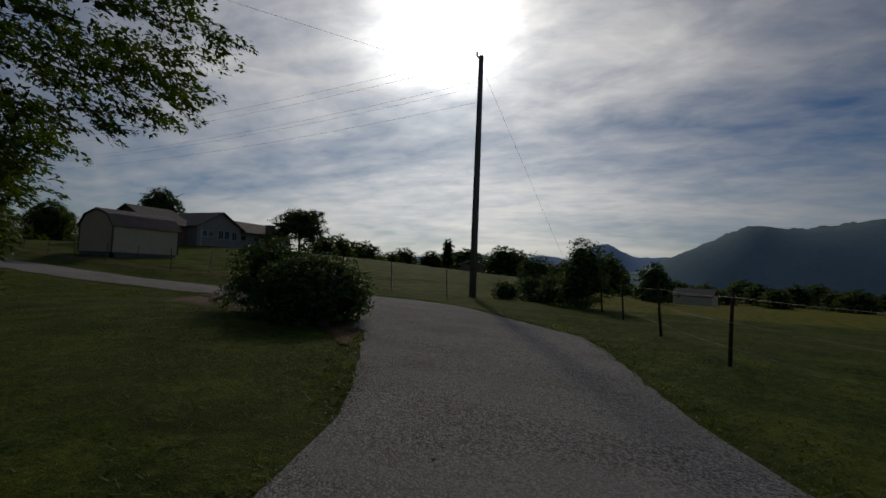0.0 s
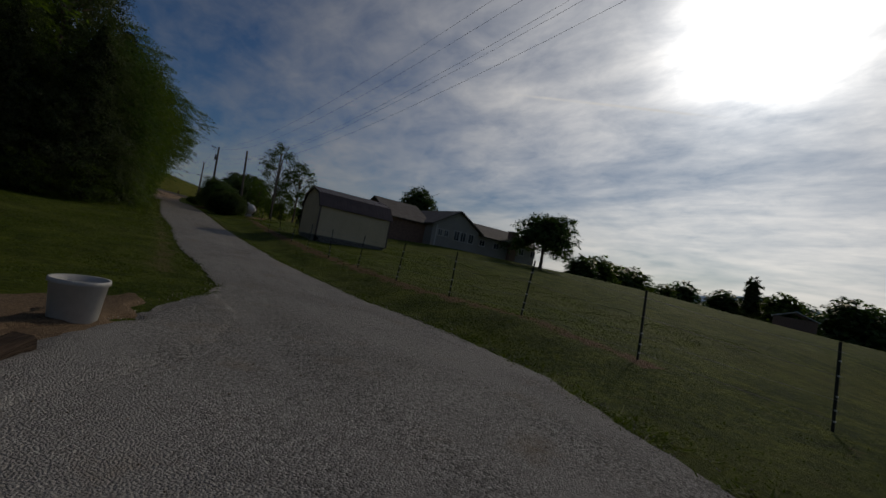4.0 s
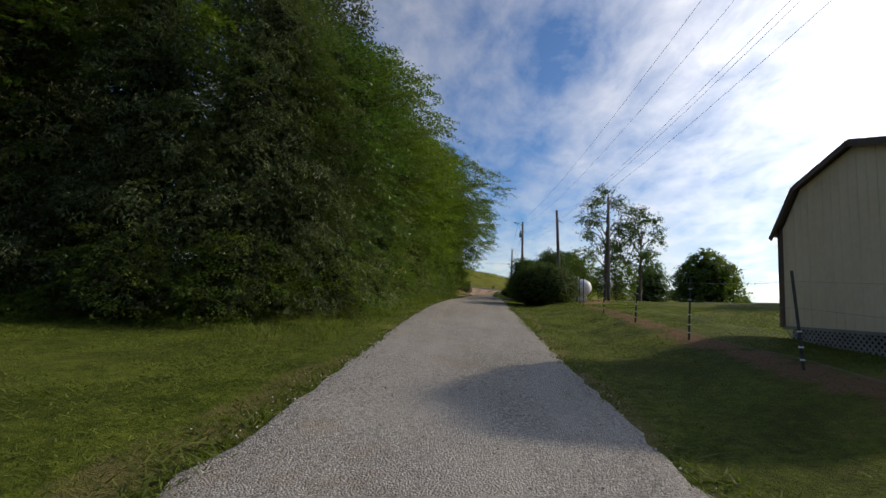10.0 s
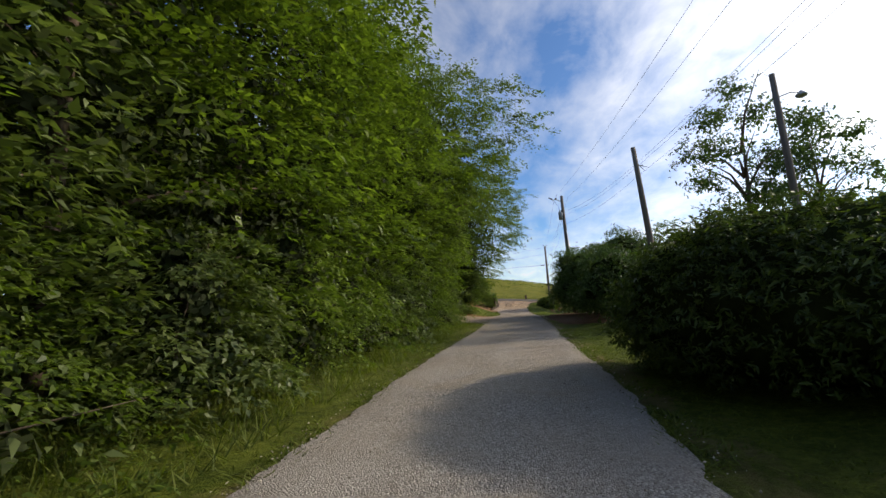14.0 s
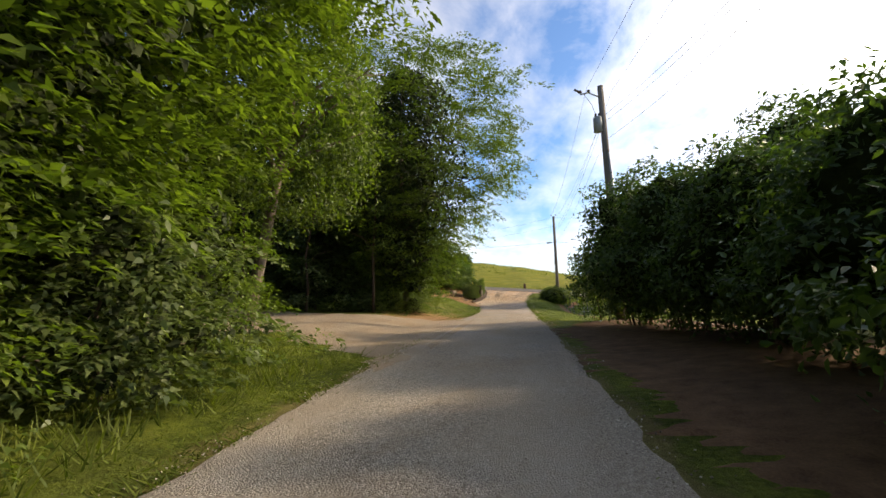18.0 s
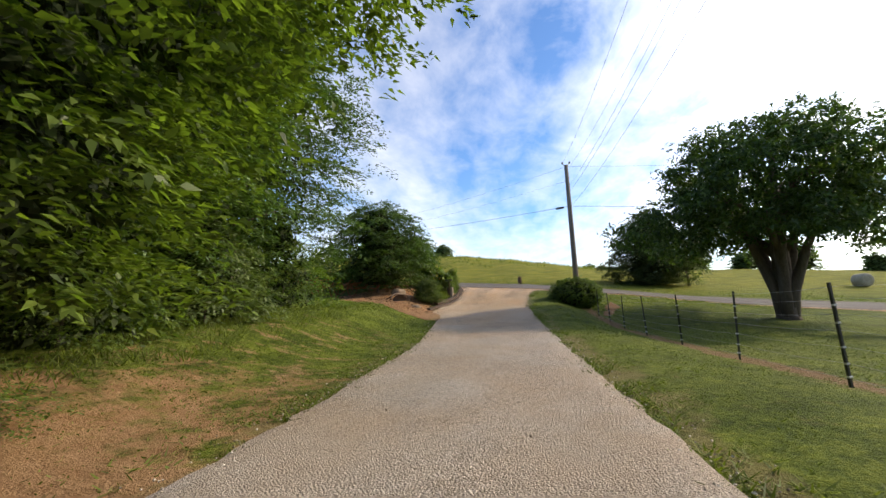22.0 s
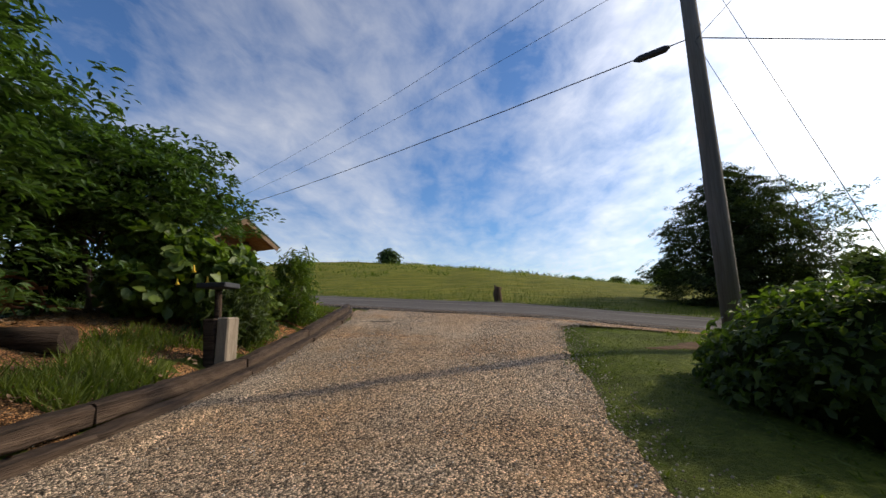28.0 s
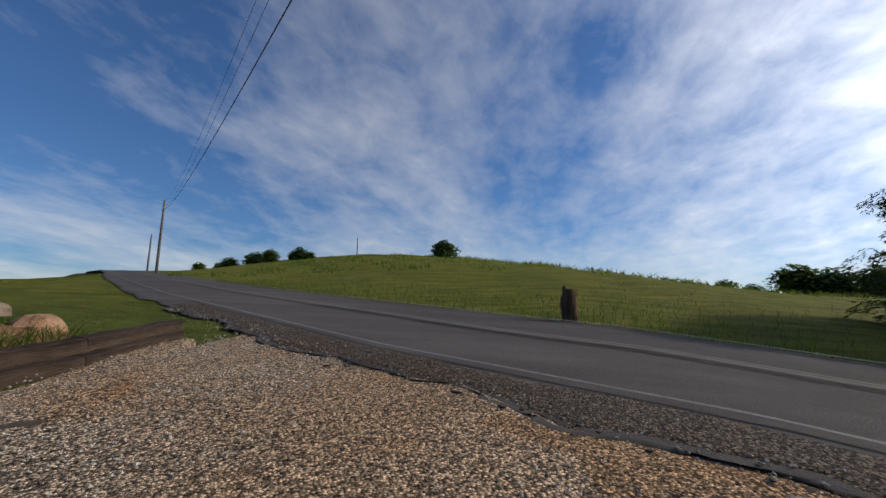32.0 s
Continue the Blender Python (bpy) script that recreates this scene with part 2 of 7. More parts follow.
    h = n.math("ADD", n.math("MULTIPLY", stones.outputs["Distance"], 1.0), n.math("MULTIPLY", fine.outputs["Distance"], 0.4))
    bump(n, s, n.math("MULTIPLY", h, -1.0), 0.95, 0.016)
    return m


def pebble_material():
    m, n, s, place = material("crushed_stone_pieces")
    tone = n.add("ShaderNodeNewGeometry").outputs["Random Per Island"]
    n.put(s, "Base Color", n.ramp(tone, ((0.0, (0.13, 0.105, 0.08)), (0.35, (0.30, 0.255, 0.20)), (0.7, (0.46, 0.40, 0.32)), (1.0, (0.66, 0.60, 0.51)))))
    n.put(s, "Roughness", 0.92)
    n.put(s, "Specular IOR Level", 0.15)
    return m


def ground_material():
    m, n, s, place = material("grass_ground")
    big = n.noise(place, 0.11, 5, 0.6)
    mid = n.noise(place, 0.9, 6, 0.65)
    fine = n.noise(place, 16.0, 5, 0.7)
    blades = n.noise(n.mapped(place, scale=(1, 1, 1)), 60.0, 3, 0.6)
    tufts = n.noise(place, 5.5, 7, 0.72)
    f = n.math("ADD", n.math("MULTIPLY", n.math("ADD", mid, tufts), 0.32), n.math("ADD", n.math("MULTIPLY", fine, 0.22), n.math("MULTIPLY", blades, 0.14)))
    green = n.ramp(f, ((0.42, (0.022, 0.037, 0.005)), (0.5, (0.072, 0.100, 0.013)), (0.58, (0.155, 0.180, 0.026))))
    dry = n.mix(n.ramp(big, ((0.42, 0.0), (0.66, 0.5))), green, (0.130, 0.140, 0.036))
    straw = n.mix(n.ramp(n.noise(place, 2.6, 6, 0.7), ((0.60, 0.0), (0.76, 0.6))), dry, (0.20, 0.155, 0.065))
    # worn bare spots on the lawn beside the woods
    away = n.add("ShaderNodeVectorMath", op="DISTANCE")
    n.put(away, 0, n.mapped(place, scale=(1, 0.5, 0)))
    n.put(away, 1, (-4.3, 35.7, 0))
    worn = n.math("MULTIPLY", n.ramp(n.math("MULTIPLY", away.outputs["Value"], 0.2), ((0.3, 1.0), (0.6, 0.0))), n.ramp(n.noise(n.mapped(place, scale=(0.8, 1.5, 1)), 1.9, 8, 0.7), ((0.53, 0.0), (0.63, 1.0))))
    straw = n.mix(n.math("MULTIPLY", worn, 0.9), straw, n.mix(fine, (0.22, 0.115, 0.055), (0.38, 0.25, 0.15)))
    # orange bare earth where the lawn meets the earthen track
    away = n.add("ShaderNodeVectorMath", op="DISTANCE")
    n.put(away, 0, n.mapped(place, scale=(0.8, 0.5, 0)))
    n.put(away, 1, (-3.1, 32.6, 0))
    soil = n.math("ADD", n.math("MULTIPLY", away.outputs["Value"], 0.30), n.math("MULTIPLY", n.math("SUBTRACT", n.noise(place, 1.7, 7, 0.68), 0.5), 2.4))
    straw = n.mix(n.ramp(soil, ((0.35, 0.95), (0.75, 0.0))), straw, n.mix(n.noise(place, 3.5, 6, 0.7), (0.17, 0.078, 0.032), (0.42, 0.26, 0.145)))
    # bare reddish earth in a ragged line under the fences
    xyz = n.add("ShaderNodeSeparateXYZ")
    n.put(xyz, 0, place)
    px, py = xyz.outputs[0], xyz.outputs[1]
    bend = n.math("MULTIPLY", n.math("POWER", n.math("ABSOLUTE", n.math("SUBTRACT", py, 8.0)), 2.0), 0.0018)
    far = n.math("GREATER_THAN", py, 50.0)
    line = n.math("ADD", 4.1, n.math("ADD", n.math("MULTIPLY", bend, n.math("SUBTRACT", 1.0, far)), n.math("MULTIPLY", far, 0.3)))
    off = n.math("ADD", n.math("ABSOLUTE", n.math("SUBTRACT", px, line)), n.math("MULTIPLY", n.math("SUBTRACT", n.noise(place, 1.6, 6, 0.65), 0.5), 1.5))
    span = n.math("ADD", n.math("MULTIPLY", n.math("GREATER_THAN", py, -14.0), n.math("LESS_THAN", py, 29.0)), n.math("MULTIPLY", n.math("GREATER_THAN", py, 66.0), n.math("LESS_THAN", py, 89.0)))
    bare = n.math("MULTIPLY", n.ramp(off, ((0.16, 0.95), (0.36, 0.0))), span)
    straw = n.mix(bare, straw, n.mix(fine, (0.12, 0.062, 0.032), (0.27, 0.17, 0.10)))
    # dry grass and washed-out earth along the edges of the gravel
    edge = n.math("ABSOLUTE", n.math("SUBTRACT", n.math("ABSOLUTE", n.math("ADD", px, 0.4)), 1.8))
    edge = n.math("ADD", edge, n.math("MULTIPLY", n.math("SUBTRACT", n.noise(n.mapped(place, scale=(1, 0.5, 1)), 1.5, 6, 0.68), 0.5), 2.2))
    run = n.math("MULTIPLY", n.math("GREATER_THAN", py, -6.0), n.math("LESS_THAN", py, 84.0))
    straw = n.mix(n.math("MULTIPLY", n.ramp(edge, ((0.0, 0.62), (0.3, 0.0))), run), straw, n.mix(n.noise(place, 6.0, 5, 0.7), (0.11, 0.085, 0.035), (0.27, 0.205, 0.105)))
    # the pasture on the hill beyond the road is yellower
    xyz = n.add("ShaderNodeSeparateXYZ")
    n.put(xyz, 0, place)
    hill = n.math("MULTIPLY", n.math("SUBTRACT", xyz.outputs[1], 98.0), 0.1, True)
    meadow = n.mix(n.ramp(n.noise(n.mapped(place, scale=(0.5, 1.6, 1)), 0.9, 7, 0.7), ((0.36, 0.0), (0.64, 1.0))), (0.080, 0.096, 0.011), (0.275, 0.240, 0.034))
    field = n.math("MULTIPLY", n.math("MULTIPLY", n.math("SUBTRACT", px, 9.0), 0.1, True), n.math("MULTIPLY", n.math("SUBTRACT", -12.0, py), 0.2, True))
    straw = n.mix(n.math("MULTIPLY", n.math("MAXIMUM", hill, field), 0.7), straw, meadow)
    n.put(s, "Base Color", straw)
    n.put(s, "Roughness", 0.85)
    n.put(s, "Specular IOR Level", 0.05)
    bump(n, s, n.math("ADD", n.math("ADD", fine, tufts), n.math("MULTIPLY", blades, 0.7)), 0.9, 0.07)
    return m


def asphalt_material():
    m, n, s, place = material("asphalt")
    grain = n.noise(place, 120.0, 3, 0.7)
    patch = n.noise(n.mapped(place, scale=(0.3, 1, 1), rotation=(0, 0, radians(-38))), 0.8, 6, 0.6)
    f = n.math("ADD", n.math("MULTIPLY", grain, 0.5), n.math("MULTIPLY", patch, 0.5))
    n.put(s, "Base Color", n.ramp(f, ((0.34, (0.058, 0.049, 0.043)), (0.52, (0.100, 0.086, 0.076)), (0.68, (0.160, 0.140, 0.124)))))
    n.put(s, "Roughness", 0.95)
    n.put(s, "Specular IOR Level", 0.15)
    bump(n, s, grain, 0.7, 0.012)
    return m


def metal_roof_material(name, col):
    return simple(name, col, tuple(c * 0.7 for c in col), 1.6, 0.42, 0.55, 0.1)


MAT = {
    "ground": ground_material(),
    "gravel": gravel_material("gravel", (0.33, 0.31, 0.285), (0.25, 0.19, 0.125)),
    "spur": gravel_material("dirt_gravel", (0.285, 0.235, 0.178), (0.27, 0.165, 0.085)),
    "mud": simple("damp_brown_mud", (0.055, 0.040, 0.025), (0.12, 0.088, 0.055), 5.0, 0.8, 0, 0.5, fine=40, spec=0.25),
    "dirt": simple("bare_red_earth", (0.12, 0.058, 0.028), (0.27, 0.155, 0.080), 2.6, 0.95, 0, 0.8, fine=34, spec=0.1),
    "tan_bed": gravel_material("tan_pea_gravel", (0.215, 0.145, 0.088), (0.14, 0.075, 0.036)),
    "mulch": simple("brown_mulch", (0.070, 0.038, 0.021), (0.17, 0.100, 0.056), 3.0, 0.95, 0, 0.8, fine=45, spec=0.1, depth=0.03),
    "asphalt": asphalt_material(),
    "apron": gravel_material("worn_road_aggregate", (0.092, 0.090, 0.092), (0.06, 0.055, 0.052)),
    "white_line": simple("worn_road_paint", (0.08, 0.073, 0.067), (0.22, 0.205, 0.19), 9, 0.75, 0, 0.2),
    "yellow_line": simple("worn_centre_paint", (0.09, 0.083, 0.07), (0.17, 0.15, 0.11), 6, 0.75, 0, 0.2),
    "stone": simple("grey_stones", (0.20, 0.18, 0.155), (0.40, 0.36, 0.31), 4, 0.9, 0, 0.5),
    "pebble": pebble_material(),
    "chip": leaf_material("brown_chips", (0.07, 0.035, 0.018), (0.30, 0.19, 0.105), (0.42, 0.32, 0.21), 0.0, 0.9),
    "crumb": simple("dark_asphalt_crumb", (0.030, 0.026, 0.022), (0.075, 0.066, 0.056), 9, 0.9, 0, 0.4),
    "rock_orange": simple("rusty_field_rock", (0.17, 0.075, 0.030), (0.40, 0.25, 0.14), 3.4, 0.9, 0, 0.9, depth=0.05),
    "rock": simple("pale_field_rock", (0.10, 0.07, 0.045), (0.27, 0.20, 0.135), 2.2, 0.9, 0, 0.8, depth=0.04),
    "bark": simple("grey_brown_bark", (0.075, 0.055, 0.042), (0.17, 0.135, 0.105), 3, 0.95, 0, 1.0, (1, 1, 0.22), 26, 0.2, 0.03),
    "pole": simple("weathered_pole_wood", (0.105, 0.088, 0.075), (0.21, 0.185, 0.16), 2.5, 0.9, 0, 0.6, (3, 3, 0.12), 24, 0.2),
    "stump_wood": simple("dark_split_stump", (0.035, 0.022, 0.014), (0.15, 0.095, 0.06), 7, 0.95, 0, 1.0, (2, 2, 0.25), 40, 0.15, 0.03),
    "timber": simple("dark_railroad_timber", (0.016, 0.011, 0.008), (0.105, 0.070, 0.048), 5.0, 0.92, 0, 1.0, (0.14, 1.3, 2.4), 34, 0.15, 0.04),
    "grey_wood": simple("silvery_old_wood", (0.15, 0.115, 0.082), (0.32, 0.26, 0.195), 3, 0.88, 0, 0.7, (1, 1, 0.2), 30, 0.2),
    "board_wood": simple("weathered_brown_boards", (0.115, 0.075, 0.045), (0.27, 0.185, 0.115), 3.0, 0.85, 0, 0.6, (0.25, 1, 1.6), 26, 0.2),
    "warm_wood": simple("warm_brown_boards", (0.17, 0.088, 0.038), (0.33, 0.19, 0.09), 2.4, 0.75, 0, 0.5, (0.3, 1, 1), 24, 0.3),
    "siding": simple("pale_tan_siding", (0.60, 0.475, 0.305), (0.70, 0.565, 0.385), 0.9, 0.7, 0, 0.1),
    "house_siding": simple("grey_house_siding", (0.30, 0.285, 0.25), (0.38, 0.36, 0.32), 0.9, 0.7, 0, 0.1),
    "brick": simple("brown_brick_wall", (0.17, 0.10, 0.075), (0.30, 0.19, 0.14), 6, 0.9, 0, 0.5),
    "roof_metal": metal_roof_material("brown_metal_roof", (0.165, 0.12, 0.105)),
    "roof_green": metal_roof_material("green_metal_roof", (0.07, 0.105, 0.085)),
    "shingle": simple("brown_shingles", (0.10, 0.085, 0.075), (0.19, 0.165, 0.145), 2.2, 0.9, 0, 0.5),
    "trim": simple("white_trim_paint", (0.55, 0.54, 0.52), (0.70, 0.69, 0.67), 1.2, 0.5, 0, 0.05),
    "glass": simple("dark_window_glass", (0.02, 0.023, 0.026), (0.04, 0.045, 0.05), 1, 0.05, 0, 0.0, spec=0.6),
    "lattice": simple("grey_lattice", (0.20, 0.185, 0.16), (0.30, 0.28, 0.25), 3, 0.8, 0, 0.2),
    # near-black colour that imitates the shade under the shed
    "dark": simple("under_shed_shade", (0.012, 0.011, 0.010), (0.02, 0.018, 0.016), 2, 0.95, 0, 0.0),
    "t_post": simple("dark_green_steel_post", (0.020, 0.024, 0.020), (0.060, 0.060, 0.050), 6, 0.6, 0.4, 0.2),
    "white_clip": simple("white_clips", (0.55, 0.55, 0.53), (0.7, 0.7, 0.68), 4, 0.6, 0, 0.0),
    "wire": simple("galvanised_wire", (0.20, 0.20, 0.20), (0.33, 0.33, 0.32), 8, 0.5, 0.7, 0.0),
    "cable": simple("black_cable", (0.018, 0.018, 0.02), (0.035, 0.035, 0.04), 8, 0.6, 0, 0.0),
    "steel": simple("galvanised_steel", (0.33, 0.34, 0.35), (0.48, 0.49, 0.50), 5, 0.45, 0.6, 0.1),
    "grey_can": simple("grey_transformer_paint", (0.27, 0.29, 0.29), (0.36, 0.38, 0.38), 3, 0.45, 0.0, 0.1),
    "porcelain": simple("brown_porcelain", (0.06, 0.04, 0.035), (0.11, 0.075, 0.06), 4, 0.25, 0, 0.0),
    "tank": simple("white_tank_paint", (0.62, 0.62, 0.60), (0.76, 0.76, 0.74), 1.5, 0.4, 0, 0.05),
    "old_iron": simple("brown_old_iron", (0.060, 0.040, 0.028), (0.165, 0.115, 0.080), 6, 0.8, 0.3, 0.6, fine=40),
    "rust": simple("rusty_iron", (0.16, 0.055, 0.022), (0.34, 0.135, 0.055), 5, 0.85, 0.25, 0.6, fine=40),
    "sign_red": simple("brown_red_sign_paint", (0.235, 0.085, 0.05), (0.31, 0.125, 0.075), 2, 0.6, 0, 0.1),
    "sign_white": simple("cream_letter_paint", (0.62, 0.57, 0.49), (0.74, 0.69, 0.61), 4, 0.6, 0, 0.0),
    "planter": simple("pale_plastic_tub", (0.42, 0.41, 0.385), (0.52, 0.505, 0.48), 2, 0.55, 0, 0.1),
    "soil": simple("dark_soil", (0.02, 0.016, 0.012), (0.05, 0.04, 0.03), 8, 0.95, 0, 0.6),
    "hay": simple("pale_hay", (0.26, 0.22, 0.15), (0.40, 0.35, 0.25), 4, 0.95, 0, 0.6),
    "barn_white": simple("white_far_roof", (0.6, 0.6, 0.6), (0.72, 0.72, 0.72), 1, 0.5, 0, 0.0),
    # both ridge colours are paled and blued to imitate distance haze
    "mountain": simple("hazy_wooded_ridge", (0.19, 0.26, 0.285), (0.24, 0.315, 0.33), 0.004, 0.95, 0, 0.0, fine=0.05, spec=0.0),
    "mountain_far": simple("haze_blue_far_ridge", (0.27, 0.38, 0.52), (0.30, 0.42, 0.55), 0.003, 0.95, 0, 0.0, fine=0.03, spec=0.0),
    "leaf_wood": leaf_material("woodland_leaves", (0.028, 0.050, 0.009), (0.106, 0.152, 0.025), (0.165, 0.20, 0.038), 0.48),
    "leaf_deep": leaf_material("deep_green_leaves", (0.020, 0.044, 0.013), (0.082, 0.138, 0.032), None, 0.3),
    "leaf_bright": leaf_material("bright_green_leaves", (0.036, 0.066, 0.010), (0.128, 0.182, 0.028), (0.20, 0.22, 0.042)),
    "leaf_grey": leaf_material("grey_green_leaves", (0.038, 0.060, 0.020), (0.118, 0.150, 0.052), None, 0.36),
    # darker leaf copy, with the shade of a crown's inside in its colour
    "leaf_inner": leaf_material("shade_toned_inner_leaves", (0.010, 0.017, 0.005), (0.036, 0.050, 0.012), None, 0.1, 0.9),
    "needle": leaf_material("dark_cedar_sprays", (0.020, 0.034, 0.013), (0.075, 0.098, 0.034), None, 0.3, 0.6),
    "needle_brown": leaf_material("olive_brown_sprays", (0.045, 0.046, 0.017), (0.150, 0.135, 0.052), None, 0.3, 0.6),
    "yew": leaf_material("clipped_yew_sprays", (0.020, 0.042, 0.010), (0.090, 0.130, 0.026), (0.17, 0.20, 0.035), 0.25),
    "grass": leaf_material("grass_blades", (0.044, 0.066, 0.009), (0.128, 0.155, 0.026), (0.18, 0.17, 0.05), 0.42, 0.7),
    "flower": simple("yellow_orange_petals", (0.75, 0.38, 0.02), (0.85, 0.55, 0.04), 6, 0.6, 0, 0.0),
    "flower_red": simple("orange_red_petals", (0.62, 0.13, 0.03), (0.75, 0.22, 0.05), 6, 0.6, 0, 0.0),
    # near-black fill that stands in for the shade inside crowns
    "core": simple("crown_shade_blob", (0.014, 0.020, 0.007), (0.034, 0.044, 0.014), 3, 0.95, 0, 0.6, spec=0.0),
}


# ---- mesh helpers ----
def mesh_from(name, verts, faces, mats, smooth=False, index=None):
    me = bpy.data.meshes.new(name)
    me.from_pydata([tuple(v) for v in verts], [], [tuple(f) for f in faces])
    for m in mats:
        me.materials.append(m)
    if index is not None:
        me.polygons.foreach_set("material_index", np.asarray(index, dtype=np.int32))
    if smooth:
        me.polygons.foreach_set("use_smooth", np.ones(len(me.polygons), dtype=bool))
    me.update()
    return me


def quads_mesh(name, v, mats, index=None):
    """A mesh of loose quads from an array (n, 4, 3)."""
    count = len(v)
    me = bpy.data.meshes.new(name)
    me.vertices.add(count * 4)
    me.vertices.foreach_set("co", np.ascontiguousarray(v, dtype=np.float32).ravel())
    me.loops.add(count * 4)
    me.loops.foreach_set("vertex_index", np.arange(count * 4, dtype=np.int32))
    me.polygons.add(count)
    me.polygons.foreach_set("loop_start", np.arange(0, count * 4, 4, dtype=np.int32))
    me.polygons.foreach_set("loop_total", np.full(count, 4, dtype=np.int32))
    for m in mats:
        me.materials.append(m)
    if index is not None:
        me.polygons.foreach_set("material_index", np.asarray(index, dtype=np.int32))
    me.update(calc_edges=True)
    return me


def part(name, data, mat=None, parent=None, label=""):
    """Links a bmesh or a mesh as one object under a thing or a part."""
    if isinstance(data, bmesh.types.BMesh):
        me = bpy.data.meshes.new(name)
        data.to_mesh(me)
        data.free()
        data = me
    if mat is not None and not data.materials:
        data.materials.append(MAT[mat] if isinstance(mat, str) else mat)
    ob = new(name, data)
    if parent is not None:
        ob.parent = parent
    return tagged(ob, label)


def thing(name, label, category, at=(0, 0, 0), turn=0.0, group="", kind=""):
    ob = new(name)
    ob.empty_display_size = 0.2
    ob.matrix_basis = pose(*at, 0, 0, turn)
    return tagged(ob, label, category, group, kind)


def add_box(bm, size, at=(0, 0, 0), turn=None, bevel=0.0):
    made = bmesh.ops.create_cube(bm, size=1.0)["verts"]
    m = Matrix.Translation(at) @ (turn if turn is not None else Matrix.Identity(4)) @ Matrix.Diagonal((*size, 1))
    bmesh.ops.transform(bm, matrix=m, verts=made)
    if bevel:
        edges = list({e for v in made for e in v.link_edges})
        bmesh.ops.bevel(bm, geom=edges, offset=bevel, segments=1, affect="EDGES", profile=0.5)
    return bm


def box(size, at=(0, 0, 0), turn=None, bevel=0.0):
    return add_box(bmesh.new(), size, at, turn, bevel)


def tube(points, radii, sides=8, cap=True, seed=0, rough=0.0):
    """A tapered tube along points."""
    bm = bmesh.new()
    rng = random.Random(seed)
    pts = [Vector(p) for p in points]
    rings = []
    for i, p in enumerate(pts):
        d = (pts[min(i + 1, len(pts) - 1)] - pts[max(i - 1, 0)]).normalized()
        side = d.cross(Vector((0, 0, 1)) if abs(d.z) < 0.9 else Vector((1, 0, 0))).normalized()
        other = d.cross(side)
        r = radii[i] if hasattr(radii, "__len__") else radii
        ring = []
        for k in range(sides):
            a = 2 * math.pi * k / sides
            q = r * (1 + rough * rng.uniform(-1, 1))
            ring.append(bm.verts.new(p + side * math.cos(a) * q + other * math.sin(a) * q))
        rings.append(ring)
    for a, b in zip(rings, rings[1:]):
        for k in range(sides):
            f = bm.faces.new((a[k], a[(k + 1) % sides], b[(k + 1) % sides], b[k]))
            f.smooth = True
    if cap:
        bm.faces.new(list(reversed(rings[0])))
        bm.faces.new(rings[-1])
    bmesh.ops.recalc_face_normals(bm, faces=bm.faces[:])
    return bm


def join_bm(*parts_):
    out = bmesh.new()
    for b in parts_:
        me = bpy.data.meshes.new("tmp")
        b.to_mesh(me)
        b.free()
        out.from_mesh(me)
        bpy.data.meshes.remove(me)
    return out


def lathe(profile, sides=20):
    """A turned form from (radius, height) pairs."""
    bm = bmesh.new()
    rings = [[bm.verts.new((r * math.cos(2 * math.pi * k / sides), r * math.sin(2 * math.pi * k / sides), h)) for k in range(sides)] for r, h in profile]
    for a, b in zip(rings, rings[1:]):
        for k in range(sides):
            bm.faces.new((a[k], a[(k + 1) % sides], b[(k + 1) % sides], b[k])).smooth = True
    bm.faces.new(list(reversed(rings[0])))
    bm.faces.new(rings[-1])
    return bm


# ---- the lie of the land ----
def ease(u):
    u = np.clip(u, 0.0, 1.0)
    return u * u * (3 - 2 * u)


ROAD_X = np.array([-90.0, -62.0, -44.0, -25.0, -10.0, 0.0, 6.0, 12.0, 20.0, 35.0, 70.0, 150.0])
ROAD_Y = np.array([172.0, 152.0, 137.5, 121.3, 109.3, 102.2, 98.9, 96.6, 94.4, 91.5, 87.5, 82.0])
ROAD_HALF = 2.75


def road_y(x):
    return np.interp(x, ROAD_X, ROAD_Y)


def road_off(x, y):
    """Distance beyond (+) or before (-) the road's middle, square to it."""
    slope = (road_y(x + 1.0) - road_y(x - 1.0)) / 2
    return (y - road_y(x)) / np.sqrt(1 + slope * slope)


def road_level(x, y):
    xr = np.clip(x, -62, 60)
    return -0.0336 * xr + 0.0875 * np.clip(y, 80, 160) - 3.667 + np.interp(x, [2, 8, 14, 20, 35, 60], [0, -0.3, -0.8, -1.0, -1.4, -2.0])


def drive_level(y):
    return np.interp(y, [-40, -22, -17, -14, -10, -7, 0, 5, 14, 22, 32, 40, 49, 59, 64, 73, 80, 85.5, 88.5, 92, 95, 99, 103],
                     [0.0, 0.03, 0.14, 0.11, 0.03, -0.03, 0.19, 0.43, 0.90, 1.50, 1.92, 2.12, 2.43, 2.70, 2.84, 2.98, 3.27, 3.62, 3.85, 4.22, 4.53, 4.92, 5.0])


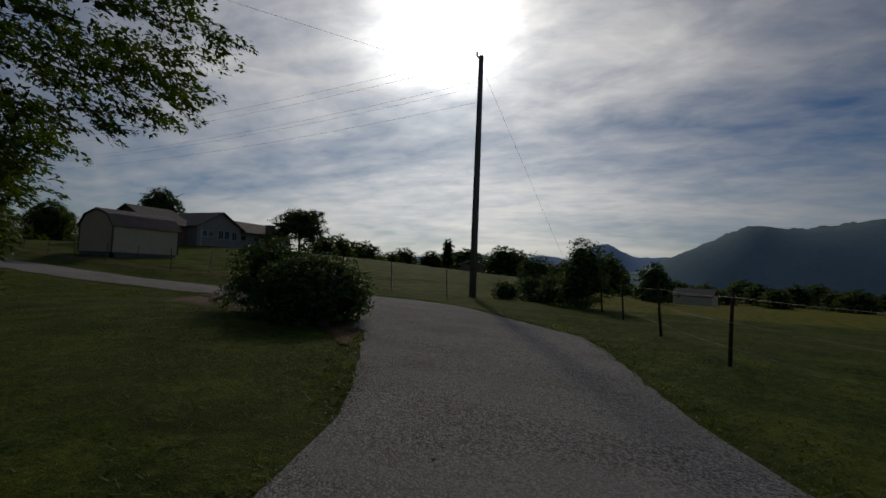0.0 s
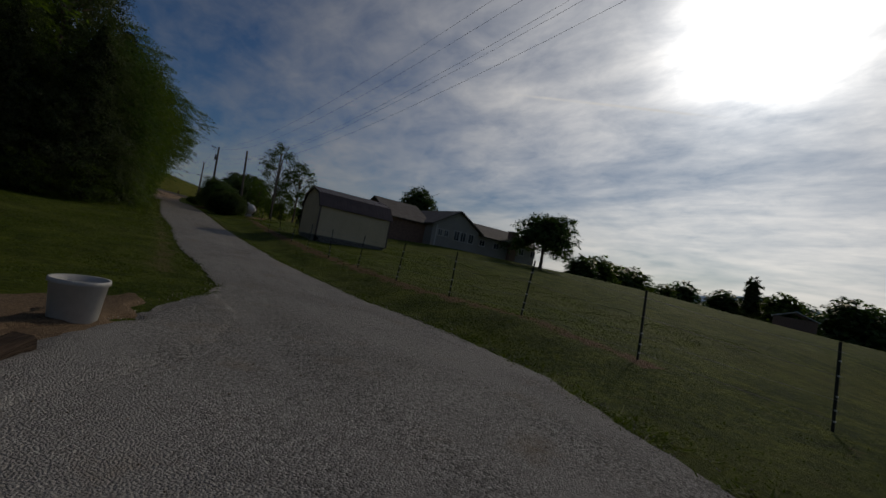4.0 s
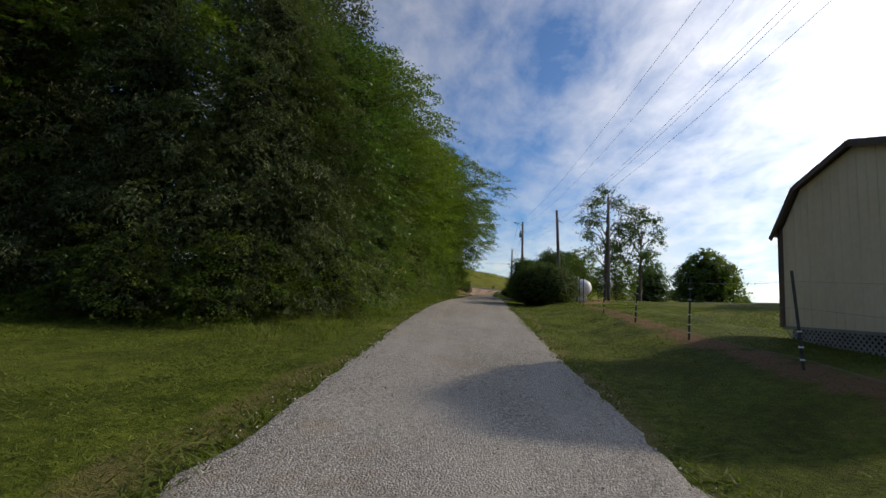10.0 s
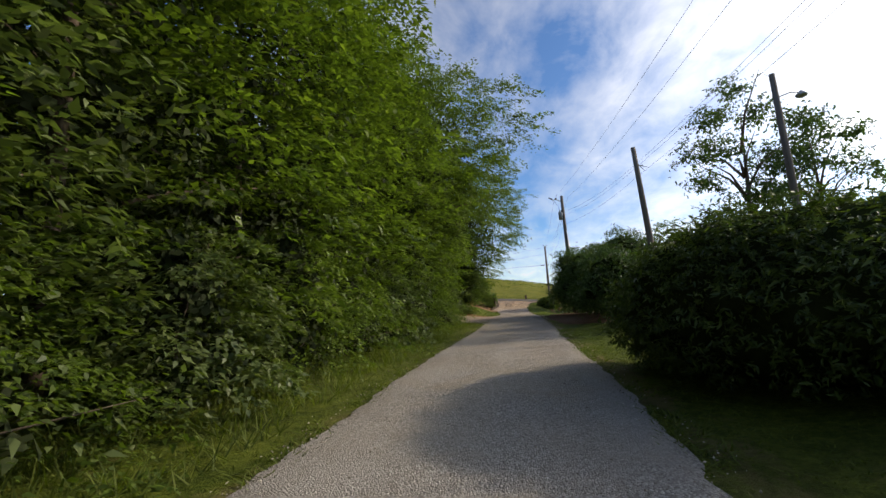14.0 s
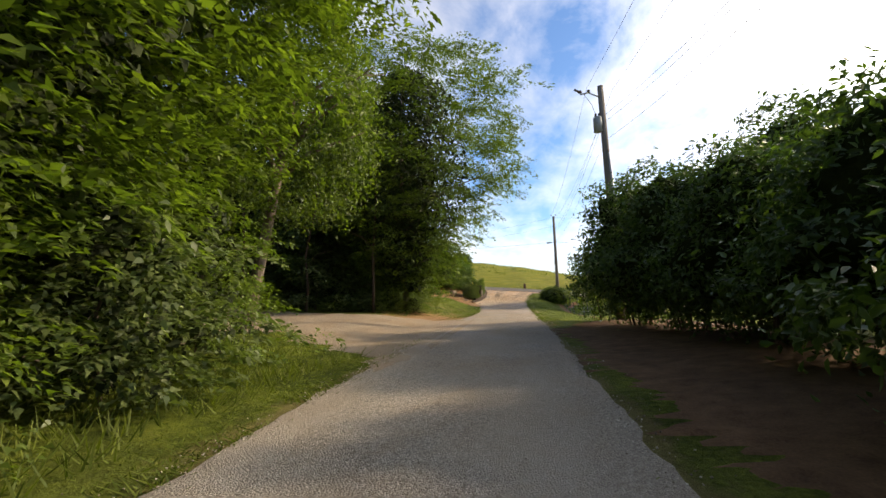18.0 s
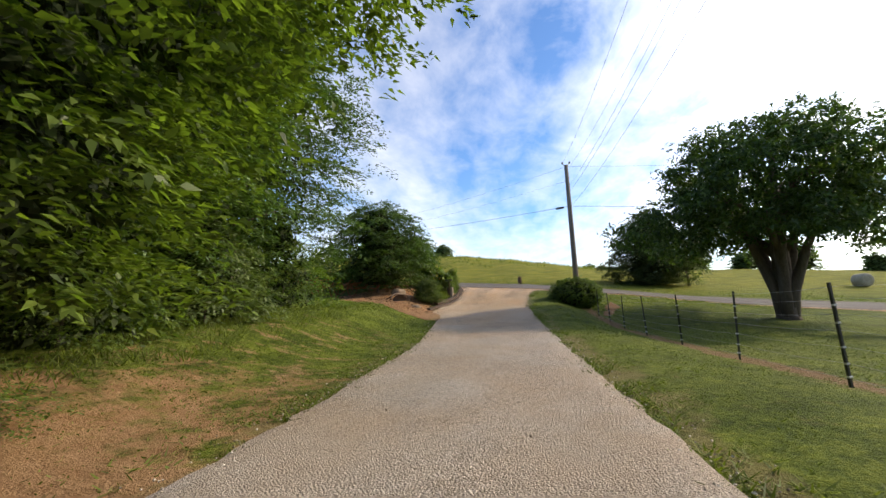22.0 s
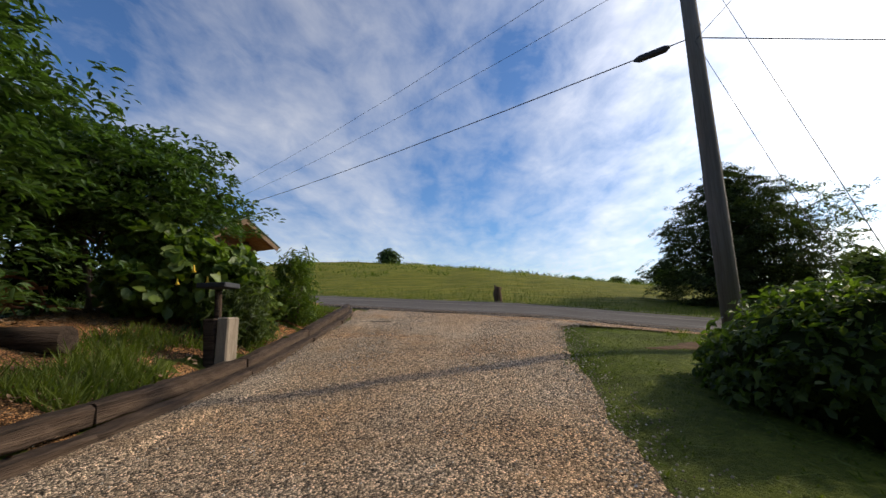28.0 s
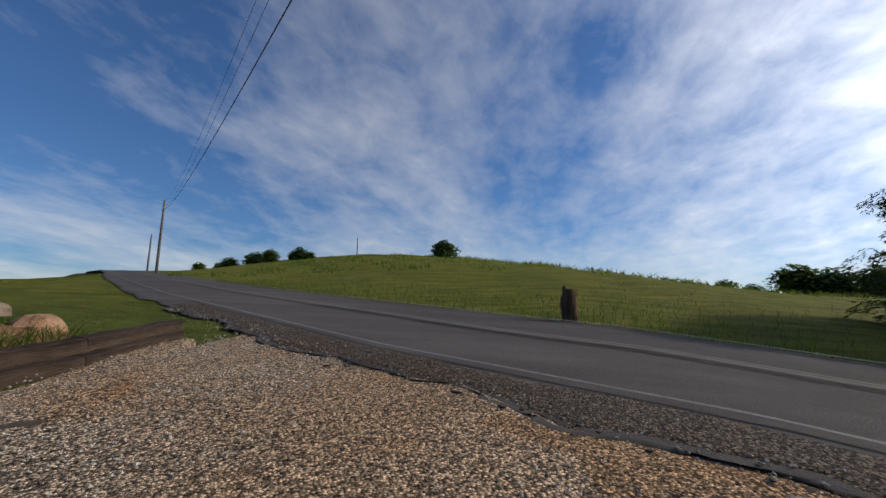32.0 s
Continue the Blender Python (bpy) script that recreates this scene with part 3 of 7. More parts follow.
def ground_z(x, y):
    x, y = np.asarray(x, float), np.asarray(y, float)
    z = drive_level(y)
    # to the right of the drive: a bank, then the house's lawn; further on the lawn falls away
    d = np.maximum(0.0, x - 2.2)
    bank = np.interp(y, [-22, -16, -11, 8, 21, 30, 42, 55, 63, 72, 82, 92], [0.0, 0.0, 0.55, 0.50, 0.38, 0.35, 0.42, 0.15, 0.0, -0.28, -0.72, -0.6])
    lawn = np.interp(y, [-24, -16, -6, 8, 22, 45, 60, 72, 90], [-1.0, -0.6, 0.5, 0.9, 1.2, 0.4, -0.3, -0.7, -0.9])
    z = z + bank * ease(d / 2.6) + lawn * ease((d - 2.6) / 20)
    # the fields fall off far to the right
    z = z - 3.0 * ease((x - 45) / 120) * (1 - ease((y - 70) / 40)) - 1.6 * ease((-y - 8) / 30) * ease((x - 2) / 30)
    # to the left
    l = np.maximum(0.0, -3.1 - x)
    rise = np.interp(y, [-20, 0, 14, 50, 62, 70, 76, 84, 92, 99], [0.0, 0.0, -0.05, 0.25, 0.35, 0.6, 0.85, 0.75, 0.6, 0.75])
    more = np.interp(y, [-20, 14, 30, 62, 76, 90, 100], [0.0, -0.15, 0.1, 0.5, 1.0, 0.9, 0.6])
    z = z + rise * ease(l / 3.2) + more * ease((l - 3) / 14)
    # the mulched mound round the sign
    z = z + 0.5 * np.exp(-((x + 6.4) / 2.0) ** 2 - ((y - 97.5) / 2.3) ** 2)
    # the road on its bank, and the hill beyond it
    q = road_off(x, y)
    level = road_level(x, y)
    z = z + (level - z) * ease((q + 11.0) / 7.0)
    foot = road_level(x, road_y(x) + 3)
    crest = np.interp(x, [-150, -90, -63, -48, -32, -22, -13, 0, 8, 13, 18, 24, 35, 50, 100, 220], [12, 15, 17.5, 21.0, 19.65, 17.95, 16.3, 13.3, 11.0, 9.85, 8.9, 8.3, 8.0, 6.9, 6.0, 5.0])
    u = np.clip((q - 3.0) / 58.0, 0, 1)
    hill = foot + (crest - foot) * np.sin(u * math.pi / 2) ** 1.15
    hill = hill - 0.02 * np.maximum(0.0, q - 62.0)
    z = np.where(q > 3.0, hill - 0.12 * (1 - ease((q - 3) / 2)), z)
    # the soil banked up behind the bed's timbers
    z = z + 0.24 * ease((-3.3 - x) / 0.5) * ease((x + 9.5) / 3.0) * ease((y - 86.0) / 2.5) * ease((98.5 - y) / 2.0)
    # the bank under the two rocks at the bed's corner
    z = z + 0.33 * np.exp(-((x + 5.3) / 0.75) ** 2 - ((y - 98.4) / 0.8) ** 2)
    return z


def gz(x, y):
    return float(ground_z(x, y))


def uneven(x, y, big=1.0):
    return 0.035 * big * (np.sin(0.9 * x + 0.4 * y) * np.cos(0.7 * y - 0.3 * x) + 0.5 * np.sin(2.3 * x - 1.1 * y))


def drive_mid(s):
    """Middle and half width of the drive at a run s along it (metres of y once it is straight)."""
    run = [-60, -45, -34, -30.5, -26, -21, -16, -13.5, -11, -9, -6, 0, 8.5, 16, 24, 36, 47, 56, 64, 75, 82, 84.5, 86.5, 88.5, 92, 96, 98, 99.6]
    mx = [-44, -25, -13.9, -10.4, -5.5, -1.8, -0.15, 0.1, 0.5, 0.65, 0.55, 0.1, -0.18, -0.5, -0.68, -0.58, -0.4, -0.45, -0.48, -0.55, -0.9, -1.3, -1.25, -1.05, -0.8, -0.55, 0.0, 0.75]
    my = [-38, -30.6, -25.1, -23.75, -21.7, -17.8, -13.4, -11.2, -9.2, -7.6, -5, 0, 8.5, 16, 24, 36, 47, 56, 64, 75, 82, 84.5, 86.5, 88.5, 92, 96, 98, 99.6]
    hw = [1.8, 1.8, 1.75, 1.6, 2.3, 2.6, 2.55, 2.5, 2.1, 1.85, 1.82, 1.8, 1.66, 1.75, 1.7, 1.82, 1.76, 1.8, 1.77, 1.7, 2.0, 2.35, 2.3, 2.15, 2.2, 2.6, 3.5, 4.7]
    return np.interp(s, run, mx), np.interp(s, run, my), np.interp(s, run, hw)


def drive_side(s, across):
    """A point at across half widths (-1 left, +1 right) from the drive's middle."""
    mx, my, hw = drive_mid(s)
    ax, ay, _ = drive_mid(s - 1.2)
    bx, by, _ = drive_mid(s + 1.2)
    n = np.hypot(bx - ax, by - ay)
    tx, ty = (bx - ax) / n, (by - ay) / n
    return mx + ty * across * hw, my - tx * across * hw


def on_drive(x, y):
    """How far a point lies inside the drive (positive) in metres."""
    s = np.linspace(-60, 99.6, 640)
    mx, my, hw = drive_mid(s)
    x, y = np.atleast_1d(x), np.atleast_1d(y)
    best = np.full(x.shape, -99.0)
    for k in range(0, len(x), 4000):
        d = np.hypot(x[k:k + 4000, None] - mx, y[k:k + 4000, None] - my)
        best[k:k + 4000] = (hw - d).max(1)
    return best


def build_ground():
    def axis(lo, hi, fine_lo, fine_hi, step, far):
        a = list(np.arange(fine_lo, fine_hi + 0.01, step))
        s, p = step, fine_hi
        while p < hi:
            s = min(s * 1.16, far)
            p += s
            a.append(p)
        s, p = step, fine_lo
        while p > lo:
            s = min(s * 1.16, far)
            p -= s
            a.insert(0, p)
        return np.array(a)

    xs = axis(-2500, 3500, -16, 16, 0.55, 160)
    ys = axis(-2500, 3500, -32, 108, 0.6, 160)
    gx, gy = np.meshgrid(xs, ys)
    z = ground_z(gx, gy)
    off = on_drive(gx.ravel(), gy.ravel()).reshape(gx.shape)
    road = np.abs(road_off(gx, gy)) - ROAD_HALF
    rough = ease(-off / 1.5) * ease(road / 1.5)
    near = np.exp(-((gx / 60) ** 2 + ((gy - 40) / 90) ** 2))
    z = z + uneven(gx, gy) * rough * near - 0.03 * ease((off - 0.08) / 0.3)
    far = np.hypot(gx, gy - 40)
    z = z - 0.02 * np.maximum(0, far - 600)
    nx, ny = len(xs), len(ys)
    v = np.stack([gx, gy, z], -1).reshape(-1, 3)
    i = np.arange(nx * ny).reshape(ny, nx)
    f = np.stack([i[:-1, :-1], i[:-1, 1:], i[1:, 1:], i[1:, :-1]], -1).reshape(-1, 4)
    me = mesh_from("ground", v, f, [MAT["ground"]], True)
    tagged(new("ground", me), "mown green lawns and rough pasture rolling up to a hill", "ground", kind="structure")


def strip(name, mat, label, category, rows, across, lift, ragged=0.0, kind="structure", seed=1):
    """A ribbon laid on the ground: rows of (left point, right point)."""
    rng = np.random.default_rng(seed)
    v, f = [], []
    w = len(across)
    for k, (a, b) in enumerate(rows):
        ja, jb = rng.normal(0, ragged, 2) + ragged * np.array((0.6 * math.sin(0.37 * k) + 0.8 * math.sin(0.13 * k + 1.0), 0.6 * math.sin(0.41 * k + 2.0) + 0.8 * math.sin(0.11 * k))) if ragged else (0, 0)
        for j, c in enumerate(across):
            p = np.array(a) + (np.array(b) - np.array(a)) * c
            if j == 0:
                p = p + (np.array(a) - np.array(b)) / (np.linalg.norm(np.array(b) - np.array(a)) + 1e-9) * ja
            if j == w - 1:
                p = p + (np.array(b) - np.array(a)) / (np.linalg.norm(np.array(b) - np.array(a)) + 1e-9) * jb
            edge = 0.014 if j in (0, w - 1) else 0.0
            up = lift(c) if callable(lift) else lift
            v.append((p[0], p[1], gz(p[0], p[1]) + up - edge))
        if k:
            for j in range(w - 1):
                f.append(((k - 1) * w + j, (k - 1) * w + j + 1, k * w + j + 1, k * w + j))
    me = mesh_from(name, v, f, [MAT[mat]], True)
    return tagged(new(name, me), label, category, kind=kind)


def build_drive():
    s = np.arange(-58, 99.6, 0.25)
    rows = []
    for t in s:
        lx, ly = drive_side(t, -1)
        rx, ry = drive_side(t, 1)
        rows.append(((float(lx), float(ly)), (float(rx), float(ry))))
    across = [0, 0.03, 0.1, 0.2, 0.3, 0.4, 0.5, 0.6, 0.7, 0.8, 0.9, 0.97, 1]
    tracks = lambda c: 0.042 - 0.008 * max(0.0, 1 - min(c, 1 - c) / 0.09) - 0.016 * (math.exp(-((c - 0.27) / 0.1) ** 2) + math.exp(-((c - 0.73) / 0.1) ** 2))
    strip("gravel_drive", "gravel", "pale grey crushed-stone drive with two dusty wheel tracks", "driveway", rows, across, tracks, 0.024)
    # the earthen track that leaves through the trees
    rows = []
    for k in range(0, 40):
        x = -1.6 - 0.6 * k
        spread = 1.9 * math.exp(-k / 2.6)
        bend = 0.010 * max(0, k - 8) ** 2
        rows.append(((x, 55.4 - spread * 1.1 + bend), (x, 62.8 + spread * 1.3 + bend)))
    strip("dirt_track", "spur", "sandy earth and gravel track leaving the drive under the trees", "track", rows, [0, .08, .25, .4, .6, .75, .92, 1], 0.04, 0.14, seed=3)


def build_road():
    xs = np.concatenate([np.arange(-88, -12, 2.0), np.arange(-12, -6, 0.5), np.arange(-6, 12, 0.22), np.arange(12, 14, 0.5), np.arange(14, 140, 3.0)])

    def offset(x, d):
        slope = float(road_y(x + 1.0) - road_y(x - 1.0)) / 2
        n = math.sqrt(1 + slope * slope)
        return (x - slope / n * d, float(road_y(x)) + d / n)

    def ragged(x):
        return -ROAD_HALF - 0.5 + 0.10 * math.sin(1.7 * x) + 0.07 * math.sin(4.3 * x + 1.0) + 0.04 * math.sin(9.7 * x)

    rows = [(offset(x, ragged(x)), offset(x, ROAD_HALF)) for x in xs]
    strip("road", "asphalt", "worn grey two-lane asphalt road with a crumbling edge", "road", rows, [0, .012, .05, .12, .25, .4, .55, .7, .85, 1], 0.045, 0.03, seed=5)
    strip("road_apron", "apron", "coarse worn aggregate between the edge line and the broken edge", "road", [(offset(x, ragged(x) + 0.10), offset(x, -2.46 + 0.05 * math.sin(3.1 * x))) for x in np.arange(-6, 12, 0.2)], [0, 0.1, 0.4, 0.7, 0.92, 1], 0.054, 0.03, seed=8)
    strip("road_edge_crack", "crumb", "dark broken lip of the asphalt along the gravel", "road edge", [(offset(x, ragged(x) - 0.01), offset(x, ragged(x) + 0.02)) for x in np.arange(-4.5, 7, 0.12)], [0, 0.5, 1], 0.052, 0.03, seed=6)
    strip("road_shoulder", "spur", "stony earth shoulder along the asphalt", "road shoulder", [(offset(x, -ROAD_HALF - 1.15), offset(x, -ROAD_HALF - 0.42)) for x in np.arange(2.0, 34, 0.4)], [0, 0.3, 0.6, 1], 0.042, 0.12, seed=9)
    for a, b, mat, what in ((-2.39, -2.34, "white_line", "faded white edge line"), (-0.10, -0.03, "yellow_line", "faded centre line"), (0.07, 0.14, "yellow_line", "faded centre line"), (2.38, 2.48, "white_line", "faded white edge line")):
        rows = [(offset(x, a), offset(x, b)) for x in xs]
        strip("road_line", mat, what, "road marking", rows, [0, 1], 0.105, 0.0)


build_ground()
build_drive()
build_road()


# ---- leaves and trees ----
def leaf_quads(rng, centres, normals, size, ratio=0.5, spread=0.6, axis=None):
    """Pointed leaves at the centres, facing roughly along the normals and growing along the axis."""
    n = len(centres)
    nrm = normals + rng.normal(0, spread, (n, 3))
    nrm /= np.linalg.norm(nrm, axis=1)[:, None] + 1e-9
    t = rng.normal(0, 1, (n, 3)) if axis is None else axis + rng.normal(0, 0.35, (n, 3))
    t[:, 2] -= 0.5 if axis is None else 0.3
    t -= nrm * (t * nrm).sum(1)[:, None]
    t /= np.linalg.norm(t, axis=1)[:, None] + 1e-9
    b = np.cross(nrm, t)
    s = size * rng.uniform(0.6, 1.35, n)[:, None]
    fold = nrm * s * 0.08
    # base, two shoulders, tip, two shoulders: an ovate leaf folded along its midrib
    w = b * s * ratio * 0.5
    return np.stack([centres - t * s * 0.5, centres - t * s * 0.2 + w * 0.92 + fold, centres + t * s * 0.16 + w * 0.72 + fold, centres + t * s * 0.56 - fold, centres + t * s * 0.16 - w * 0.72 + fold, centres - t * s * 0.2 - w * 0.92 + fold], 1)


def leaf_mesh(name, v, mat):
    """Two joined faces for each leaf from an array (n, 6, 3)."""
    n = len(v)
    me = bpy.data.meshes.new(name)
    me.vertices.add(n * 6)
    me.vertices.foreach_set("co", np.ascontiguousarray(v, dtype=np.float32).ravel())
    idx = (np.array([0, 1, 2, 3, 0, 3, 4, 5], dtype=np.int32)[None] + (np.arange(n, dtype=np.int32) * 6)[:, None]).ravel()
    me.loops.add(n * 8)
    me.loops.foreach_set("vertex_index", idx)
    me.polygons.add(n * 2)
    me.polygons.foreach_set("loop_start", np.arange(0, n * 8, 4, dtype=np.int32))
    me.polygons.foreach_set("loop_total", np.full(n * 2, 4, dtype=np.int32))
    me.materials.append(MAT[mat])
    me.update(calc_edges=True)
    return me


def lobe_leaves(rng, lobes, per_m2, size, ratio=0.5, clump=0.28, twig=9, inner=0.72, droop=0.0):
    """Leaves in twig clumps over the skins of ellipsoid lobes (centre, radii)."""
    out = []
    for c, r in lobes:
        c, r = np.array(c, float), np.array(r, float)
        area = 4 * math.pi * ((r[0] * r[1]) ** 1.6 / 3 + (r[0] * r[2]) ** 1.6 / 3 + (r[1] * r[2]) ** 1.6 / 3) ** (1 / 1.6)
        count = max(3, int(area * per_m2 / twig))
        d = rng.normal(0, 1, (count, 3))
        d /= np.linalg.norm(d, axis=1)[:, None]
        depth = 1 - (1 - inner) * rng.random(count) ** 1.5 + rng.normal(0, 0.05, count)
        p = c + d * r * depth[:, None]
        p[:, 2] -= droop * rng.random(count) * r[2]
        # each twig is a spray that runs outward and droops at its tip
        way = d * (1, 1, 0.55) + rng.normal(0, 0.45, (count, 3))
        way /= np.linalg.norm(way, axis=1)[:, None] + 1e-9
        along = np.tile(np.linspace(-0.7, 1.0, twig), count) + rng.normal(0, 0.1, count * twig)
        reach = np.repeat(clump * rng.uniform(0.6, 1.5, count), twig)
        cen = np.repeat(p, twig, 0) + np.repeat(way, twig, 0) * (along * reach)[:, None] + rng.normal(0, clump * 0.24, (count * twig, 3)) * (1, 1, 0.6)
        cen[:, 2] -= 0.3 * np.maximum(0, along) ** 2 * reach
        nrm = np.repeat(d / r, twig, 0)
        nrm /= np.linalg.norm(nrm, axis=1)[:, None]
        nrm = nrm * 0.7 + (0, 0, 0.55)
        keep = np.ones(len(cen), bool)
        for c2, r2 in lobes:
            if c2 is not c and not np.allclose(c2, c):
                keep &= (((cen - c2) / (np.array(r2, float) * 0.74)) ** 2).sum(1) > 1
        cen, nrm = cen[keep], nrm[keep]
        if len(cen):
            out.append(leaf_quads(rng, cen, nrm, size, ratio))
    return np.concatenate(out)


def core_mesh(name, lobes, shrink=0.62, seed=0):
    """The shade inside a crown, added as one dark uneven blob within the lobes."""
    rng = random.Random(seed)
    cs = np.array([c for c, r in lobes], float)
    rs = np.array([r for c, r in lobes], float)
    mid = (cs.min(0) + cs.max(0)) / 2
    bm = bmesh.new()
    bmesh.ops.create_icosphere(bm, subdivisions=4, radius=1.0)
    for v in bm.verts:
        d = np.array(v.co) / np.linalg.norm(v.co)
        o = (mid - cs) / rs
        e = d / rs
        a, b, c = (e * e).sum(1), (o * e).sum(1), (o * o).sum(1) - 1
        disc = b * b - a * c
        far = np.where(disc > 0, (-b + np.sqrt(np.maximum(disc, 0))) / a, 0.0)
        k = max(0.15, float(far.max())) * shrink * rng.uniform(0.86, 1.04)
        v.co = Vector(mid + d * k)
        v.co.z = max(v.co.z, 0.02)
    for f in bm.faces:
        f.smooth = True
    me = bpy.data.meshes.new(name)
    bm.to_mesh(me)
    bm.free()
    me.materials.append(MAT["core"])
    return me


def crown_lobes(rng, height, base, radius, count, top=0.6, full=0.55, knob=(0.30, 0.46)):
    """Lobes that fill a rounded crown between base and height; full: how wide the lowest part is."""
    lobes = []
    for k in range(count):
        u = (k + 0.5) / count
        h = base + (height - base) * u
        w = radius * max(full * (1 - u), math.sin(math.pi * min(1.0, 0.12 + 0.88 * u)) ** 0.55) * (1 - (1 - top) * u)
        a = k * 2.4 + rng.uniform(-0.5, 0.5)
        r = radius * rng.uniform(*knob) * (1.05 - 0.3 * u)
        off = max(0.0, w - r) * rng.uniform(0.55, 1.05)
        lobes.append(((math.cos(a) * off, math.sin(a) * off, h), (r, r, r * rng.uniform(0.6, 0.85))))
    for k in range(4):
        h = base + (height - base) * (0.2 + 0.2 * k)
        lobes.append(((0, 0, h), (radius * 0.55, radius * 0.55, (height - base) * 0.16)))
    return lobes


def limbs(rng, height, spread, girth, forks, base=0.25):
    """Trunk and limbs of a tree as two bmeshes."""
    trunk = tube([(0, 0, -0.15), (0.02, 0.01, 0.25), (rng.uniform(-.1, .1), rng.uniform(-.1, .1), height * 0.4), (rng.uniform(-.3, .3), rng.uniform(-.3, .3), height * 0.86)],
                 [girth * 1.5, girth * 1.05, girth * 0.75, girth * 0.15], 9, seed=int(rng.random() * 999), rough=0.08)
    arms = []
    for k in range(forks):
        a = k * 2.4 + rng.uniform(-.4, .4)
        h = height * rng.uniform(base, 0.7)
        s = spread * rng.uniform(0.6, 1.0)
        up = height * rng.uniform(0.12, 0.3)
        arms.append(tube([(0, 0, h), (math.cos(a) * s * 0.35, math.sin(a) * s * 0.35, h + up * 0.55), (math.cos(a) * s, math.sin(a) * s, h + up)],
                         [girth * 0.5, girth * 0.3, girth * 0.06], 6, seed=k))
    return trunk, arms


def tree(name, label, at, height, radius, leaf, lobes=14, base=0.3, per_m2=120, size=0.12, girth=0.14, forks=7, seed=1, ratio=0.5, core=True, plain=False, knob=(0.30, 0.46), clump=0.3, inner=0.7, top=0.6, category="tree", group="", shape=None, turn=0.0, droop=0.0, twig=9, full=0.55, front=False):
    rng = random.Random(seed)
    nrng = np.random.default_rng(seed)
    root = thing(name, label, category, at, turn, group)
    trunk, arms = limbs(rng, height, radius * 0.8, girth, forks, base)
    part("trunk", trunk, "bark", root)
    for arm in arms:
        part("limb", arm, "bark", root)
    shape = shape or crown_lobes(rng, height * 0.95, height * base, radius, lobes, top, full, knob)
    quads = lobe_leaves(nrng, shape, per_m2, size, ratio, clump, twig, inner, droop)
    if front:
        # the far side of a tree in the wood is thinner
        mid = quads.mean(1)
        quads = quads[(mid[:, 0] > -0.3 * radius) | (nrng.random(len(mid)) < 0.3)]
    crown = part("crown", quads_mesh("crown", quads[:, (0, 1, 3, 5)], [MAT[leaf]]) if plain else leaf_mesh("crown", quads, leaf), None, root)
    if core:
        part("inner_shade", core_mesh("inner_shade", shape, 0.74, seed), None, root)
    return root


def shrub(name, label, at, size3, leaf, per_m2=260, size=0.07, seed=1, lobes=None, ratio=0.4, clump=0.14, inner=0.86, category="shrub", group="", turn=0.0, core=0.74, twig=9, stems=3):
    nrng = np.random.default_rng(seed)
    rng = random.Random(seed)
    rx, ry, h = size3
    root = thing(name, label, category, at, turn, group)
    if lobes is None:
        lobes = [((0, 0, h * 0.48), (rx * 0.92, ry * 0.92, h * 0.5))]
        for k in range(9):
            a = k * 2.4
            lobes.append(((math.cos(a) * rx * 0.5, math.sin(a) * ry * 0.5, h * rng.uniform(0.32, 0.66)), (rx * 0.48, ry * 0.48, h * rng.uniform(0.26, 0.34))))
    quads = lobe_leaves(nrng, lobes, per_m2, size, ratio, clump, twig, inner)
    quads = quads[quads[:, :, 2].min(1) > 0.0]
    part("foliage", leaf_mesh("foliage", quads, leaf), None, root)
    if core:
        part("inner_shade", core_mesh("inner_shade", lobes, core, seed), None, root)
    for k in range(stems):
        a = k * 1.7 + 0.4
        part("stem", tube([(math.cos(a) * rx * .12, math.sin(a) * ry * .12, -0.1), (math.cos(a) * rx * .4, math.sin(a) * ry * .4, h * 0.5)], [0.035, 0.015], 6), "bark", root)
    return root


# ---- the woods on the left ----
PROFILES = {
    "edge": ((0.0, 0.60), (0.15, 0.80), (0.45, 1.0), (0.70, 0.92), (0.88, 0.62), (1.0, 0.15)),
    "vase": ((0.0, 0.30), (0.2, 0.52), (0.5, 0.96), (0.70, 1.0), (0.88, 0.70), (1.0, 0.25)),
    "cedar": ((0.0, 0.90), (0.2, 1.0), (0.6, 0.66), (0.85, 0.3), (1.0, 0.04)),
    "broad": ((0.0, 0.70), (0.2, 1.0), (0.6, 0.92), (0.85, 0.68), (1.0, 0.35)),
    "dome": ((0.0, 0.80), (0.25, 1.0), (0.55, 0.88), (0.82, 0.55), (1.0, 0.12)),
    "leader": ((0.0, 0.9), (0.22, 1.0), (0.42, 0.5), (0.75, 0.52), (1.0, 0.15)),
    "mound": ((0.0, 1.0), (0.3, 1.0), (0.7, 0.78), (1.0, 0.3)),
}


def crown_reach(u, a, radius, profile, seed):
    """How far an uneven crown reaches at a relative height u and an angle a."""
    keys = PROFILES[profile]
    r = radius * np.interp(u, [k[0] for k in keys], [k[1] for k in keys])
    return r * (1 + 0.12 * np.sin(2 * a + 5.1 * u + seed) + 0.10 * np.sin(3 * a - 8.3 * u + seed * 1.7) + 0.06 * np.sin(7 * a + 13 * u + seed * 0.6))


